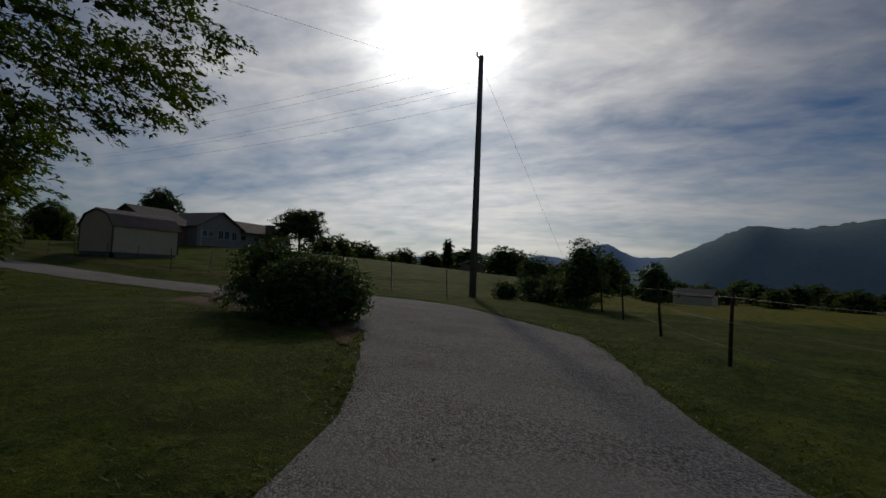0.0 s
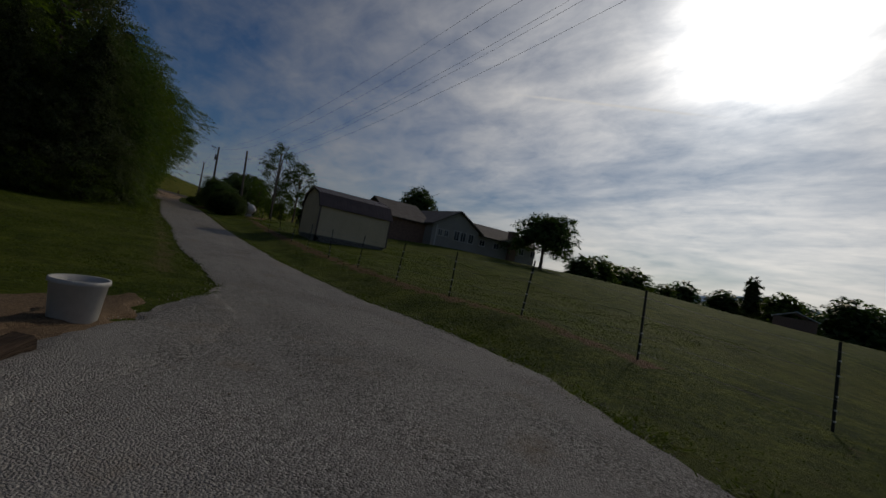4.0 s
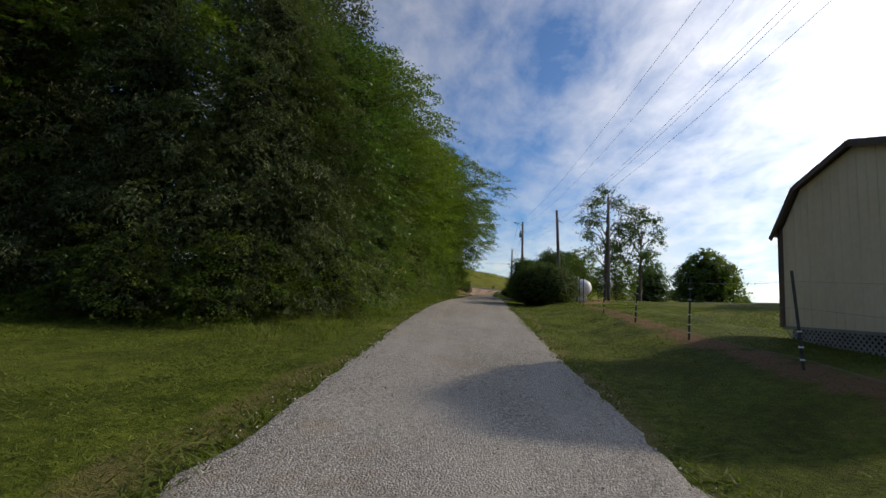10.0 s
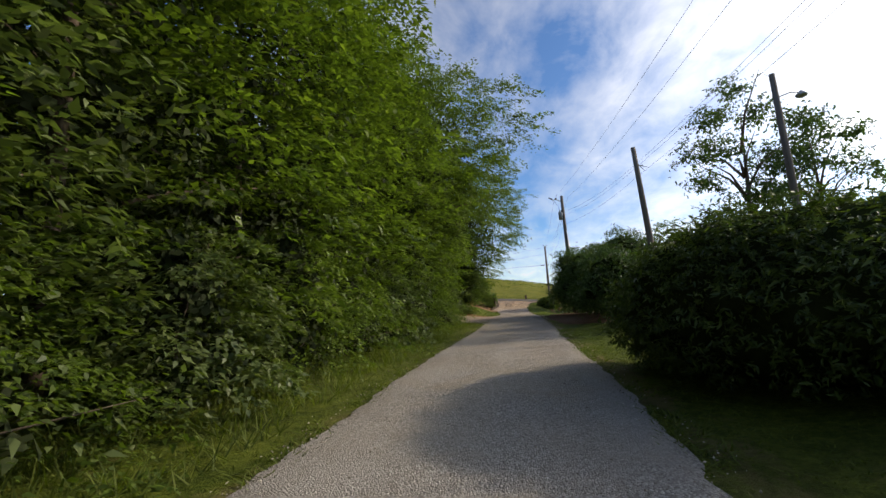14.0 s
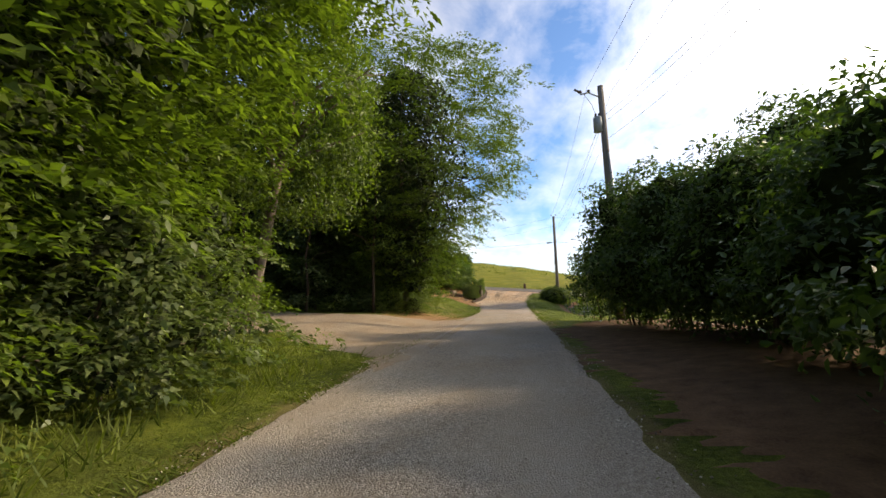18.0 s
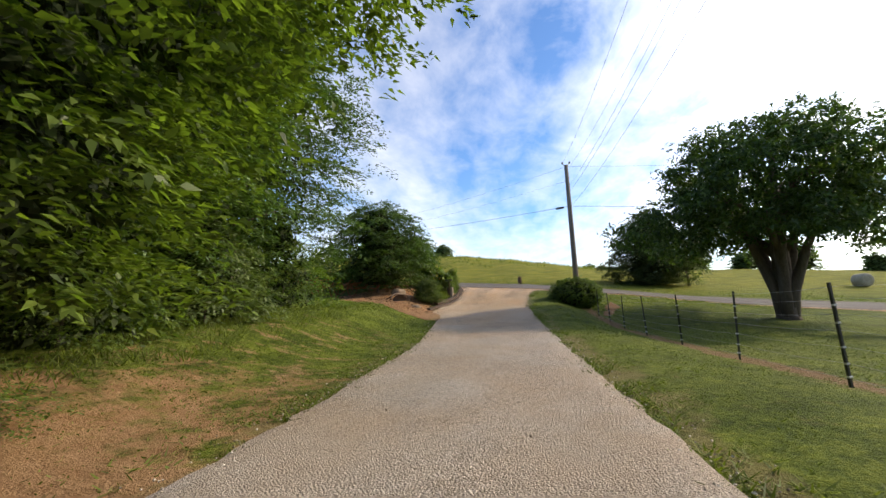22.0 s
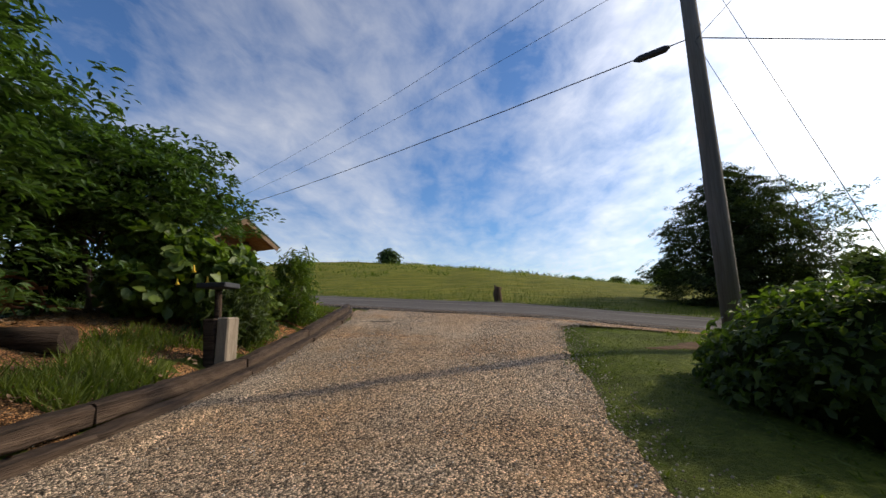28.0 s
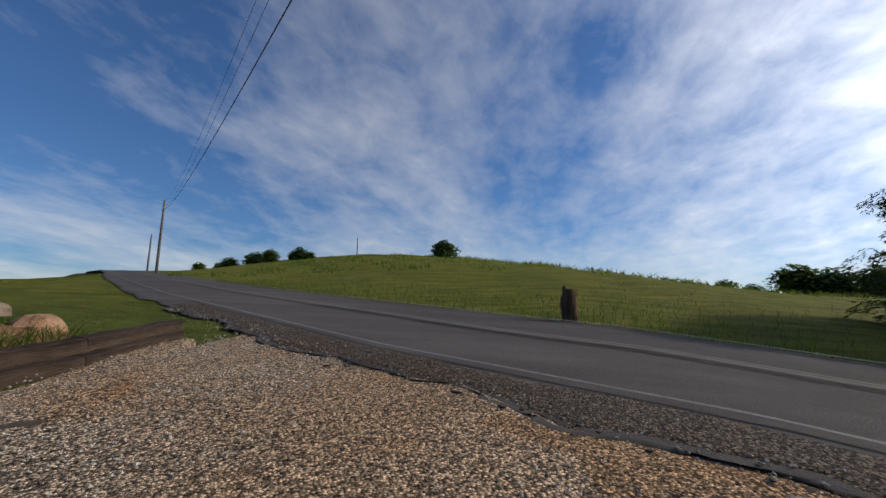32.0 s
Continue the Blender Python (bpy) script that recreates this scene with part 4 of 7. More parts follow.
def bough_leaves(rng, tips, ways, sprays, leaves, size, ratio, length, tilt=(0.05, 0.6)):
    """Flat drooping sprays of leaves fanned round the tips of boughs."""
    m = len(tips) * sprays
    turn = rng.normal(0, 0.55, m)
    w = np.repeat(ways, sprays, 0)
    w = np.stack([w[:, 0] * np.cos(turn) - w[:, 1] * np.sin(turn), w[:, 0] * np.sin(turn) + w[:, 1] * np.cos(turn), 0 * turn], -1)
    side = np.stack([-w[:, 1], w[:, 0], 0 * turn], -1)
    c = np.repeat(tips, sprays, 0) + side * rng.normal(0, 0.40, m)[:, None] * length + w * rng.normal(0, 0.34, m)[:, None] * length
    c[:, 2] += rng.normal(0, 0.13, m) * length
    t = rng.uniform(*tilt, m)[:, None]
    up = np.array((0.0, 0.0, 1.0))
    out = w * np.cos(t) - up * np.sin(t)
    top = w * np.sin(t) + up * np.cos(t)
    long = length * rng.uniform(0.55, 1.2, m)
    k = lambda v: np.repeat(v, leaves, 0)
    s = rng.random(m * leaves) ** 0.8
    wide = 0.42 * np.sin(math.pi * np.minimum(1.0, 0.12 + 0.86 * s)) ** 0.7
    lat = rng.uniform(-1, 1, m * leaves) * wide
    L = k(long)
    pos = k(c) + k(out) * ((s - 0.4) * L)[:, None] + k(side) * (lat * L)[:, None] + k(top) * (rng.normal(0, 0.045, m * leaves) * L)[:, None]
    pos[:, 2] -= 0.2 * L * s * s + 0.35 * L * lat * lat
    axis = k(out) * 0.8 + k(side) * np.sign(lat)[:, None] * 0.6
    return leaf_quads(rng, pos, k(top), size, ratio, 0.36, axis)


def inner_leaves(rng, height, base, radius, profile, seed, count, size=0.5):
    """Large leaves and twig ends that fill a crown, coloured dark for the shade inside."""
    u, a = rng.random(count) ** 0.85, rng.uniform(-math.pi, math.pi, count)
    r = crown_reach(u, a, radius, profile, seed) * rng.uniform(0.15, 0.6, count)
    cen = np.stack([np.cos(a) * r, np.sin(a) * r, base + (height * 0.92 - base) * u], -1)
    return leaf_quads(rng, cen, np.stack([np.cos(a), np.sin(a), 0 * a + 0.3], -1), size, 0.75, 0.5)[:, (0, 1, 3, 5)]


def bough_tree(name, label, at, height, radius, leaf, seed, base=0.5, profile="edge", boughs=150, sprays=4, leaves=32, size=0.14, ratio=0.5, length=1.1, tilt=(0.05, 0.6), inside=1500, girth=0.16, arms=6, front=True, category="tree", group="", plain=False, turn=0.0):
    """A tree whose crown is built of boughs, each with a fan of leafy sprays."""
    rng = np.random.default_rng(seed)
    root = thing(name, label, category, at, turn, group)
    keys = PROFILES[profile]
    u = (np.arange(boughs) + rng.random(boughs)) / boughs
    weight = np.interp(u, [k[0] for k in keys], [k[1] for k in keys]) + 0.15
    u = np.interp((np.arange(boughs) + 0.5) / boughs, np.cumsum(weight) / weight.sum(), u)
    a = np.arange(boughs) * 2.399 + rng.normal(0, 0.3, boughs)
    if front:
        a = np.where(rng.random(boughs) < 0.86, ((a + math.pi) % (2 * math.pi) - math.pi) * 0.66, a)
    r = crown_reach(u, a, radius, profile, seed) * (1.03 - 0.36 * rng.random(boughs) ** 1.4) - 0.25 * length
    r = np.maximum(r, 0.05)
    tips = np.stack([np.cos(a) * r, np.sin(a) * r, base + (height - base) * u], -1)
    ways = np.stack([np.cos(a), np.sin(a), 0 * a], -1)
    quads = bough_leaves(rng, tips, ways, sprays, leaves, size, ratio, length, tilt)
    quads = quads[quads[:, :, 2].min(1) > 0.02]
    if girth:
        part("trunk", tube([(0, 0, -0.2), (0.02, 0.01, 0.3), (rng.uniform(-.15, .15), rng.uniform(-.15, .15), height * 0.4), (rng.uniform(-.3, .3), rng.uniform(-.3, .3), height * 0.88)], [girth * 1.4, girth, girth * 0.72, girth * 0.15], 9, seed=seed, rough=0.08), "bark", root)
    for k in range(arms):
        p = tips[(k * 2 + 1) * boughs // (2 * arms + 1)]
        h = max(0.3, p[2] - 0.35 * math.hypot(p[0], p[1]))
        g = max(0.02, girth * 0.36)
        part("limb", tube([(0, 0, h), (p[0] * 0.45, p[1] * 0.45, h + (p[2] - h) * 0.6), tuple(p)], [g, g * 0.6, g * 0.15], 6, seed=k), "bark", root)
    part("crown", quads_mesh("crown", quads[:, (0, 1, 3, 5)], [MAT[leaf]]) if plain else leaf_mesh("crown", quads, leaf), None, root)
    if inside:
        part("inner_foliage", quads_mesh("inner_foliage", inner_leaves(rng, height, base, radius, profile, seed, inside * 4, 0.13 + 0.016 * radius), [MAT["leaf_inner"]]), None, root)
    return root


def build_woods():
    rng = random.Random(5)
    # height, radius, leaf, seed, label, settings of the crown
    broad = dict(boughs=120, sprays=8, leaves=32, length=1.25, tilt=(-0.15, 0.42), base=0.6, plain=True)
    near = {
        0: (15.0, 4.7, "leaf_wood", 31, "tall woodland tree in full green leaf", dict(broad, size=0.15)),
        1: (13.2, 4.4, "leaf_wood", 32, "broad woodland tree in yellow-green leaf", dict(broad, size=0.135)),
        2: (11.5, 3.9, "leaf_deep", 33, "dense dark green woodland tree", dict(broad, boughs=115, base=0.3)),
        3: (12.8, 4.5, "leaf_bright", 34, "tall bright green woodland tree", dict(broad, size=0.16, ratio=0.56)),
        4: (11.8, 3.7, "needle", 35, "dark evergreen cedar among the woodland trees", dict(boughs=165, sprays=6, leaves=54, size=0.125, ratio=0.26, base=0.15, profile="cedar", tilt=(0.2, 0.8), inside=2200, plain=True)),
        5: (12.4, 4.4, "leaf_grey", 36, "woodland tree with pale grey-green leaves", dict(broad, size=0.15)),
        6: (12.2, 4.0, "needle_brown", 37, "olive-brown evergreen at the wood's edge", dict(boughs=160, sprays=6, leaves=46, size=0.135, ratio=0.26, base=0.4, profile="cedar", tilt=(0.2, 0.8), inside=2200, plain=True)),
        10: (15.5, 5.6, "leaf_bright", 41, "dense leafy tree overhanging the lawn's edge", dict(broad, boughs=170, size=0.15, profile="vase", base=1.2, inside=2200)),
        11: (14.2, 6.0, "leaf_wood", 42, "dense leafy tree overhanging the drive", dict(broad, boughs=240, leaves=38, size=0.145, profile="vase", base=1.0, inside=3000)),
        12: (13.4, 4.3, "leaf_deep", 43, "dense dark green tree at the end of the woods", dict(broad, boughs=170, sprays=9, size=0.15, base=0.3, inside=3000)),
    }
    deep = {
        7: (21.0, 3.9, "needle", 0.20, 38, "tall open-crowned pine over the woods", 0.50, 0.3),
        8: (13.5, 4.8, "leaf_wood", 0.30, 39, "tall green tree deep in the woods", 0.04, 0.8),
        9: (12.0, 4.8, "leaf_deep", 0.28, 40, "dark green tree deep in the woods", 0.03, 0.9),
    }
    spots = [
        # along the drive
        (-7.2, 17.8, 4), (-6.9, 21.6, 2), (-7.0, 25.6, 5), (-7.0, 29.8, 0), (-7.0, 34.4, 3), (-7.0, 38.6, 1), (-6.8, 42.8, 0), (-6.1, 47.2, 11), (-8.0, 51.2, 10),
        # its corner and the edge along the lawn
        (-11.0, 17.2, 4), (-15.0, 16.0, 6), (-18.8, 14.0, 1), (-23.0, 11.8, 0), (-28.0, 11.0, 9), (-34.0, 10.0, 8), (-13.4, 19.6, 3),
        # behind
        (-10.0, 22.5, 7), (-13.2, 24.5, 7), (-9.6, 27.2, 7), (-16.6, 21.0, 7), (-11.8, 29.5, 8), (-11.6, 35.5, 8), (-11.8, 41.5, 9), (-11.6, 47.5, 8), (-11.2, 51.6, 8), (-20.0, 21.5, 8), (-26.0, 19.0, 8), (-32.5, 18.0, 8), (-17.5, 31.0, 8), (-17.5, 41.0, 9), (-17.0, 50.0, 8), (-24.0, 31.0, 9), (-24.0, 44.0, 8),
        # beyond the earthen track
        (-5.5, 66.8, 11), (-9.2, 71.2, 12), (-9.8, 75.0, 2), (-9.8, 78.8, 12), (-9.6, 67.4, 12), (-13.2, 67.0, 1), (-12.0, 71.6, 8), (-14.0, 76.6, 8), (-17.4, 67.0, 8), (-18.5, 73.0, 9), (-23.0, 65.0, 8), (-29.0, 60.0, 9), (-30.0, 52.0, 8),
    ]
    first = {}
    for x, y, k in spots:
        at = (x, y, gz(x, y) - 0.05)
        if k in first:
            face = -90 if x < -10 and y < 20 else 0
            copy_thing(first[k], pose(*at, 0, 0, face + rng.uniform(-40, 40)))
        elif k in near:
            h, r, leaf, seed, label, settings = near[k]
            first[k] = bough_tree("woodland_tree", label, at, h, r, leaf, seed, group="woodland trees", **settings)
        else:
            h, r, leaf, size, seed, label, base, full = deep[k]
            if k == 7:
                first[k] = tree("woodland_tree", label, at, h, r, leaf, 17, base, 46, size, 0.2, 9, seed, group="woodland trees", plain=True, clump=0.5, twig=14, inner=0.5, core=False, full=full, top=0.8)
            else:
                first[k] = tree("woodland_tree", label, at, h, r, leaf, 46, base, 16, size, 0.15, 5, seed, group="woodland trees", plain=True, knob=(0.20, 0.36), clump=0.5, twig=14, full=full, inner=0.7, top=0.72)
    for x, y in ((-15.6, 17.6), (-19.8, 15.6)):
        copy_thing(first[3], pose(x, y, gz(x, y) - 0.05, 0, 0, -90 + rng.uniform(-30, 30))).scale = (1.1, 1.1, 1.12)
    # the low growth that hangs over the verge
    low = []
    for k, (leaf, size, label) in enumerate((("leaf_wood", 0.075, "leafy undergrowth at the wood's edge"), ("leaf_grey", 0.105, "pale green broad-leaved undergrowth at the wood's edge"), ("leaf_bright", 0.085, "green brambles at the wood's edge"))):
        low.append(bough_tree("undergrowth", label, (-4.9, 18.0 + 3 * k, gz(-4.9, 18.0 + 3 * k) - 0.05), 2.3 + 0.4 * k, 1.6, leaf, 71 + k, 0.15, "mound", 44, 6, 32, size, 0.62, 0.75, (-0.1, 0.55), 260, 0.03, 4, False, "undergrowth", "undergrowth along the woods", True))
    spots = [(-5.0, 27.0), (-4.9, 30.0), (-4.8, 33.0), (-4.8, 36.0), (-4.7, 39.2), (-4.6, 42.4), (-4.6, 45.6), (-4.6, 48.6), (-5.4, 51.2), (-7.2, 69.6), (-7.4, 73.4), (-7.6, 77.6), (-9.0, 14.8), (-13.0, 14.4), (-17.4, 13.4), (-6.4, 15.6)]
    for k, (x, y) in enumerate(spots):
        copy_thing(low[(k * 7) % 3], pose(x, y, gz(x, y) - 0.05, 0, 0, rng.uniform(0, 360)))

    for x, y in ((-21.0, 60.5), (-25.5, 57.5), (-19.0, 65.0), (-23.0, 67.0), (-16.0, 68.5), (-30.0, 55.0), (-13.0, 66.0), (-10.0, 65.6)):
        ob = copy_thing(low[1], pose(x, y, gz(x, y) - 0.1, 0, 0, rng.uniform(0, 360)))
        ob.scale = (1.6, 1.6, 1.3)
    for k, (x, y) in enumerate(((-8.4, 64.6), (-7.0, 65.0), (-5.9, 65.3), (-4.9, 66.0))):
        ob = copy_thing(low[k % 3], pose(x, y, gz(x, y) - 0.05, 0, 0, 80 * k))
        ob.scale = (0.6, 0.6, 0.38)


build_woods()

# leaning tree at the mouth of the earthen track, with limbs over it
lean = tree("leaning_tree", "pale-barked tree leaning over the earthen track", (-7.6, 56.0, gz(-7.6, 56.0)), 10.5, 4.0, "leaf_wood", 24, 0.42, 90, 0.125, 0.19, 9, 81, core=False, clump=0.45, twig=14)
lean.rotation_euler = (radians(-4), radians(9), 0)
for k, (x, y) in enumerate(((-9.5, 63.6), (-6.4, 64.2), (-12.5, 63.2))):
    r = thing("bare_trunk", "slim bare trunk in the shade of the woods", "tree trunk", (x, y, gz(x, y)), 40 * k, "trunks under the trees")
    part("trunk", tube([(0, 0, -.2), (0.08 - 0.05 * k, 0.03, 1.2), (-0.1 + 0.08 * k, 0.05, 2.6), (0.35 - 0.2 * k, 0.1, 5.0), (0.5 - 0.3 * k, 0.2, 7.5)], [0.085, 0.06, 0.05, 0.04, 0.025], 8, seed=k, rough=0.1), "timber", r)
    for b in range(3):
        part("limb", tube([(0.05, 0.05, 2.2 + 0.8 * b), (0.5 * math.cos(b * 2.1 + k), 0.5 * math.sin(b * 2.1 + k), 2.7 + 0.8 * b), (1.3 * math.cos(b * 2.1 + k), 1.3 * math.sin(b * 2.1 + k), 2.9 + 0.9 * b)], [0.03, 0.02, 0.008], 6), "timber", r)


# ---- shrubs and trees on the right ----
def dome(rx, ry, h, n, seed):
    """Overlapping cushions that make a clipped dome."""
    rng = random.Random(seed)
    out = [((0, 0, h * 0.44), (rx * 0.93, ry * 0.93, h * 0.54))]
    for k in range(n):
        a = k * 2.4 + rng.uniform(-.3, .3)
        u = rng.uniform(0.1, 0.9)
        w = math.sqrt(max(0.05, 1 - (u * 0.95) ** 2))
        out.append(((math.cos(a) * rx * w * 0.66, math.sin(a) * ry * w * 0.66, h * (0.18 + 0.55 * u)), (rx * 0.36, ry * 0.34, h * 0.27)))
    return out


def plume(r, h, n, seed, low=0.12):
    """Loose upright lobes of an unclipped shrub, with uneven tips."""
    rng = random.Random(seed)
    out = []
    for k in range(n):
        a = k * 2.4 + rng.uniform(-.4, .4)
        u = (k + 0.5) / n
        w = r * (0.80 - 0.55 * u) * rng.uniform(0.75, 1.1)
        out.append(((math.cos(a) * w, math.sin(a) * w, h * (low + 0.75 * u)), (r * rng.uniform(0.30, 0.46), r * rng.uniform(0.30, 0.46), h * rng.uniform(0.13, 0.2))))
    out.append(((0, 0, h * 0.45), (r * 0.72, r * 0.72, h * 0.42)))
    return out


def tiers(r, low, high, n, seed, big=1.0):
    """Flat spreading layers of a wide low tree."""
    rng = random.Random(seed)
    out = [((0, 0, (low + high) / 2), (r * 0.55, r * 0.55, (high - low) * 0.42))]
    for k in range(n):
        u = (k + 0.5) / n
        a = k * 2.4 + rng.uniform(-.5, .5)
        w = r * (1.0 - 0.55 * u ** 2) * rng.uniform(0.35, 0.85)
        s = rng.uniform(0.8, 1.35) * big
        out.append(((math.cos(a) * w, math.sin(a) * w, low + (high - low) * u * rng.uniform(0.85, 1.05)), (s, s, s * 0.42)))
    return out


def clumps(r, low, high, n, seed):
    """Separate rounded clumps of leaves at the ends of limbs."""
    rng = random.Random(seed)
    out = []
    for k in range(n):
        u = (k + 0.5) / n
        a = k * 2.4 + rng.uniform(-.5, .5)
        w = r * float(np.interp(u, [0, 0.35, 0.7, 1], [0.3, 0.8, 0.75, 0.25])) * rng.uniform(0.6, 1.0)
        q = rng.uniform(0.62, 1.0)
        out.append(((math.cos(a) * w, math.sin(a) * w, low + (high - low) * u), (q, q, q * 0.72)))
    return out


def at_ground(x, y, down=0.05):
    return (x, y, gz(x, y) - down)


shrub("rounded_bush", "large clipped rounded evergreen bush beside the drive", at_ground(3.2, 31.2), (1.9, 3.2, 2.45), "yew", 330, 0.085, 51, dome(1.85, 3.1, 2.4, 22, 51), 0.34, 0.11, 0.94, core=0.9, turn=14, category="bush")
shrub("dark_shrub", "large dark leafy shrub beside the drive", at_ground(4.3, 46.3), (2.2, 2.2, 3.1), "leaf_deep", 150, 0.11, 52, plume(2.1, 3.1, 16, 52, 0.2), 0.5, 0.26, 0.74, core=0.7)
for x, y, r, h, sd in ((5.2, 50.2, 2.0, 3.2, 53), (5.1, 53.4, 2.0, 3.5, 54), (4.8, 56.6, 2.3, 4.1, 55), (4.3, 59.6, 2.2, 4.3, 59), (7.2, 55.6, 2.3, 4.9, 60)):
    shrub("hedge_shrub", "tall dark broadleaf shrub in the shady hedge", at_ground(x, y), (r, r, h), "leaf_deep", 140, 0.12, sd, plume(r, h, 18, sd, 0.26), 0.5, 0.3, 0.72, group="shady hedge", core=0.78, stems=7)
shrub("young_tree", "light green sapling against the hedge", at_ground(3.7, 62.6), (1.3, 1.3, 3.5), "leaf_bright", 75, 0.11, 85, plume(1.3, 3.3, 12, 85, 0.25), 0.7, 0.25, 0.7, core=0, category="sapling")
shrub("ball_bush", "rounded dense green bush at the drive's mouth", at_ground(3.95, 90.2, 0.32), (1.5, 1.6, 1.85), "leaf_wood", 300, 0.10, 56, dome(1.55, 1.65, 1.85, 20, 56), 0.6, 0.12, 0.92, core=0.88, category="bush")
shrub("flower_bush", "low bush with orange-red flowers", at_ground(7.8, 46.8), (1.1, 1.0, 1.1), "leaf_grey", 160, 0.08, 86, dome(1.1, 1.0, 1.1, 9, 86), 0.45, 0.15, 0.85, category="bush")
shrub("dark_bush", "dense dark bush in the timber-edged bed", at_ground(-6.1, -17.95), (1.3, 1.3, 1.6), "leaf_deep", 260, 0.085, 57, dome(1.32, 1.32, 1.6, 18, 57), 0.5, 0.14, 0.86, core=0.8, category="bush")
shrub("dark_bush", "taller dark bush in the timber-edged bed", at_ground(-5.4, -16.1), (1.2, 1.2, 2.0), "leaf_deep", 220, 0.09, 87, plume(1.25, 2.0, 14, 87), 0.5, 0.14, 0.84, core=0.66, category="bush")

lawn = tree("lawn_tree", "broad spreading shade tree on the lawn", at_ground(12.4, 85.4), 9.6, 5.4, "leaf_deep", 44, 0.2, 62, 0.20, 0.42, 14, 61, clump=0.5, twig=14, inner=0.6, core=False, shape=tiers(7.0, 3.7, 8.8, 66, 61, 1.4))
for k in range(5):
    a = 0.5 + k * 1.26
    part("stem", tube([(0.12 * math.cos(a), 0.12 * math.sin(a), -0.1), (0.34 * math.cos(a), 0.34 * math.sin(a), 1.3), (1.0 * math.cos(a), 1.0 * math.sin(a), 3.2), (2.3 * math.cos(a + 0.2), 2.3 * math.sin(a + 0.2), 6.0)], [0.30, 0.24, 0.17, 0.05], 9, seed=k, rough=0.06), "bark", lawn)
bough_tree("roadside_cedar", "bushy olive-green cedar across the road", at_ground(13.8, 108.9), 7.2, 3.6, "needle", 63, 0.0, "dome", 260, 7, 46, 0.17, 0.26, 1.0, (-0.5, 0.5), 2600, 0.16, 6, False, plain=True)
bough_tree("roadside_tree", "wispy olive-green tree across the road", at_ground(17.4, 109.2), 6.6, 2.8, "leaf_grey", 66, 0.2, "vase", 90, 5, 24, 0.16, 0.45, 1.1, (-0.9, 0.2), 0, 0.12, 10, False, plain=True)
tree("house_tree", "rounded dark tree beside the house", at_ground(34.5, 18.0), 6.6, 4.0, "leaf_deep", 22, 0.24, 36, 0.26, 0.2, 7, 64, clump=0.5, twig=12, shape=tiers(4.6, 2.0, 6.2, 26, 64))
tree("house_tree", "rounded tree behind the house", at_ground(29.5, 40.0), 8.6, 4.4, "leaf_deep", 20, 0.24, 30, 0.28, 0.2, 6, 67, clump=0.5, twig=12)
tree("yard_tree", "tall open tree with rounded leafy clumps", at_ground(10.6, 46.4), 10.4, 3.2, "leaf_deep", 20, 0.2, 62, 0.17, 0.15, 11, 65, core=False, clump=0.42, twig=12, inner=0.45, shape=clumps(3.1, 4.0, 10.2, 16, 65))
tree("yard_tree", "smaller open tree with rounded leafy clumps", at_ground(13.7, 46.6), 8.6, 2.6, "leaf_deep", 16, 0.2, 62, 0.17, 0.13, 9, 68, core=False, clump=0.42, twig=12, inner=0.45, shape=clumps(2.6, 3.2, 8.4, 13, 68))
tree("yard_tree", "spreading low tree behind the hedge", at_ground(12.9, 51.5), 4.4, 3.0, "leaf_wood", 18, 0.2, 40, 0.20, 0.14, 7, 69, core=False, clump=0.5, twig=12)
tree("yard_tree", "rounded dark tree on the far lawn", at_ground(25.6, 60.0), 6.6, 5.4, "leaf_wood", 24, 0.12, 28, 0.30, 0.2, 6, 70, clump=0.6, twig=12)
tree("yard_tree", "rounded dark tree on the far lawn", at_ground(22.0, 68.0), 6.6, 3.6, "leaf_deep", 18, 0.12, 26, 0.28, 0.16, 6, 72, clump=0.6, twig=12)
tree("yard_tree", "spreading green tree beyond the hedge", at_ground(10.5, 57.0), 6.0, 3.2, "leaf_wood", 18, 0.14, 40, 0.18, 0.14, 6, 73, core=False, clump=0.5, twig=12)
bough_tree("yard_tree", "spreading leafy tree near the start of the drive", at_ground(-10.2, -8.4), 13.6, 6.3, "leaf_wood", 74, 0.7, "vase", 230, 8, 32, 0.19, 0.55, 1.2, (-0.1, 0.5), 700, 0.30, 12, False, plain=True)
bough_tree("bed_tree", "spreading dark green tree with layered branches in the mulched bed", at_ground(-7.6, 89.1), 5.4, 2.9, "leaf_deep", 62, 0.6, "broad", 160, 8, 28, 0.135, 0.45, 0.95, (-0.1, 0.45), 1500, 0.09, 10, False)
bough_tree("bed_tree", "smaller dark green tree spreading over the vine in the bed", at_ground(-7.3, 93.6), 3.6, 2.4, "leaf_deep", 64, 1.6, "broad", 120, 8, 30, 0.135, 0.45, 0.9, (-0.1, 0.45), 700, 0.08, 10, False)
for x, y, r, h, sd in ((-8.7, 94.2, 1.3, 2.0, 141), (-10.6, 93.2, 1.4, 1.9, 142), (-12.6, 92.6, 1.3, 1.7, 143)):
    shrub("shade_shrub", "dark low shrub in the tree's shade behind the bed", at_ground(x, y), (r, r, h), "leaf_deep", 130, 0.11, sd, plume(r, h, 12, sd, 0.15), 0.5, 0.2, 0.8, group="shrubs behind the bed", core=0.7)
shrub("vine_mass", "broad-leaved vine mass over the bed's back", at_ground(-5.2, 93.3), (1.3, 1.3, 1.55), "leaf_bright", 190, 0.19, 88, plume(1.35, 1.55, 16, 88, 0.2), 0.85, 0.22, 0.8, core=0.6)
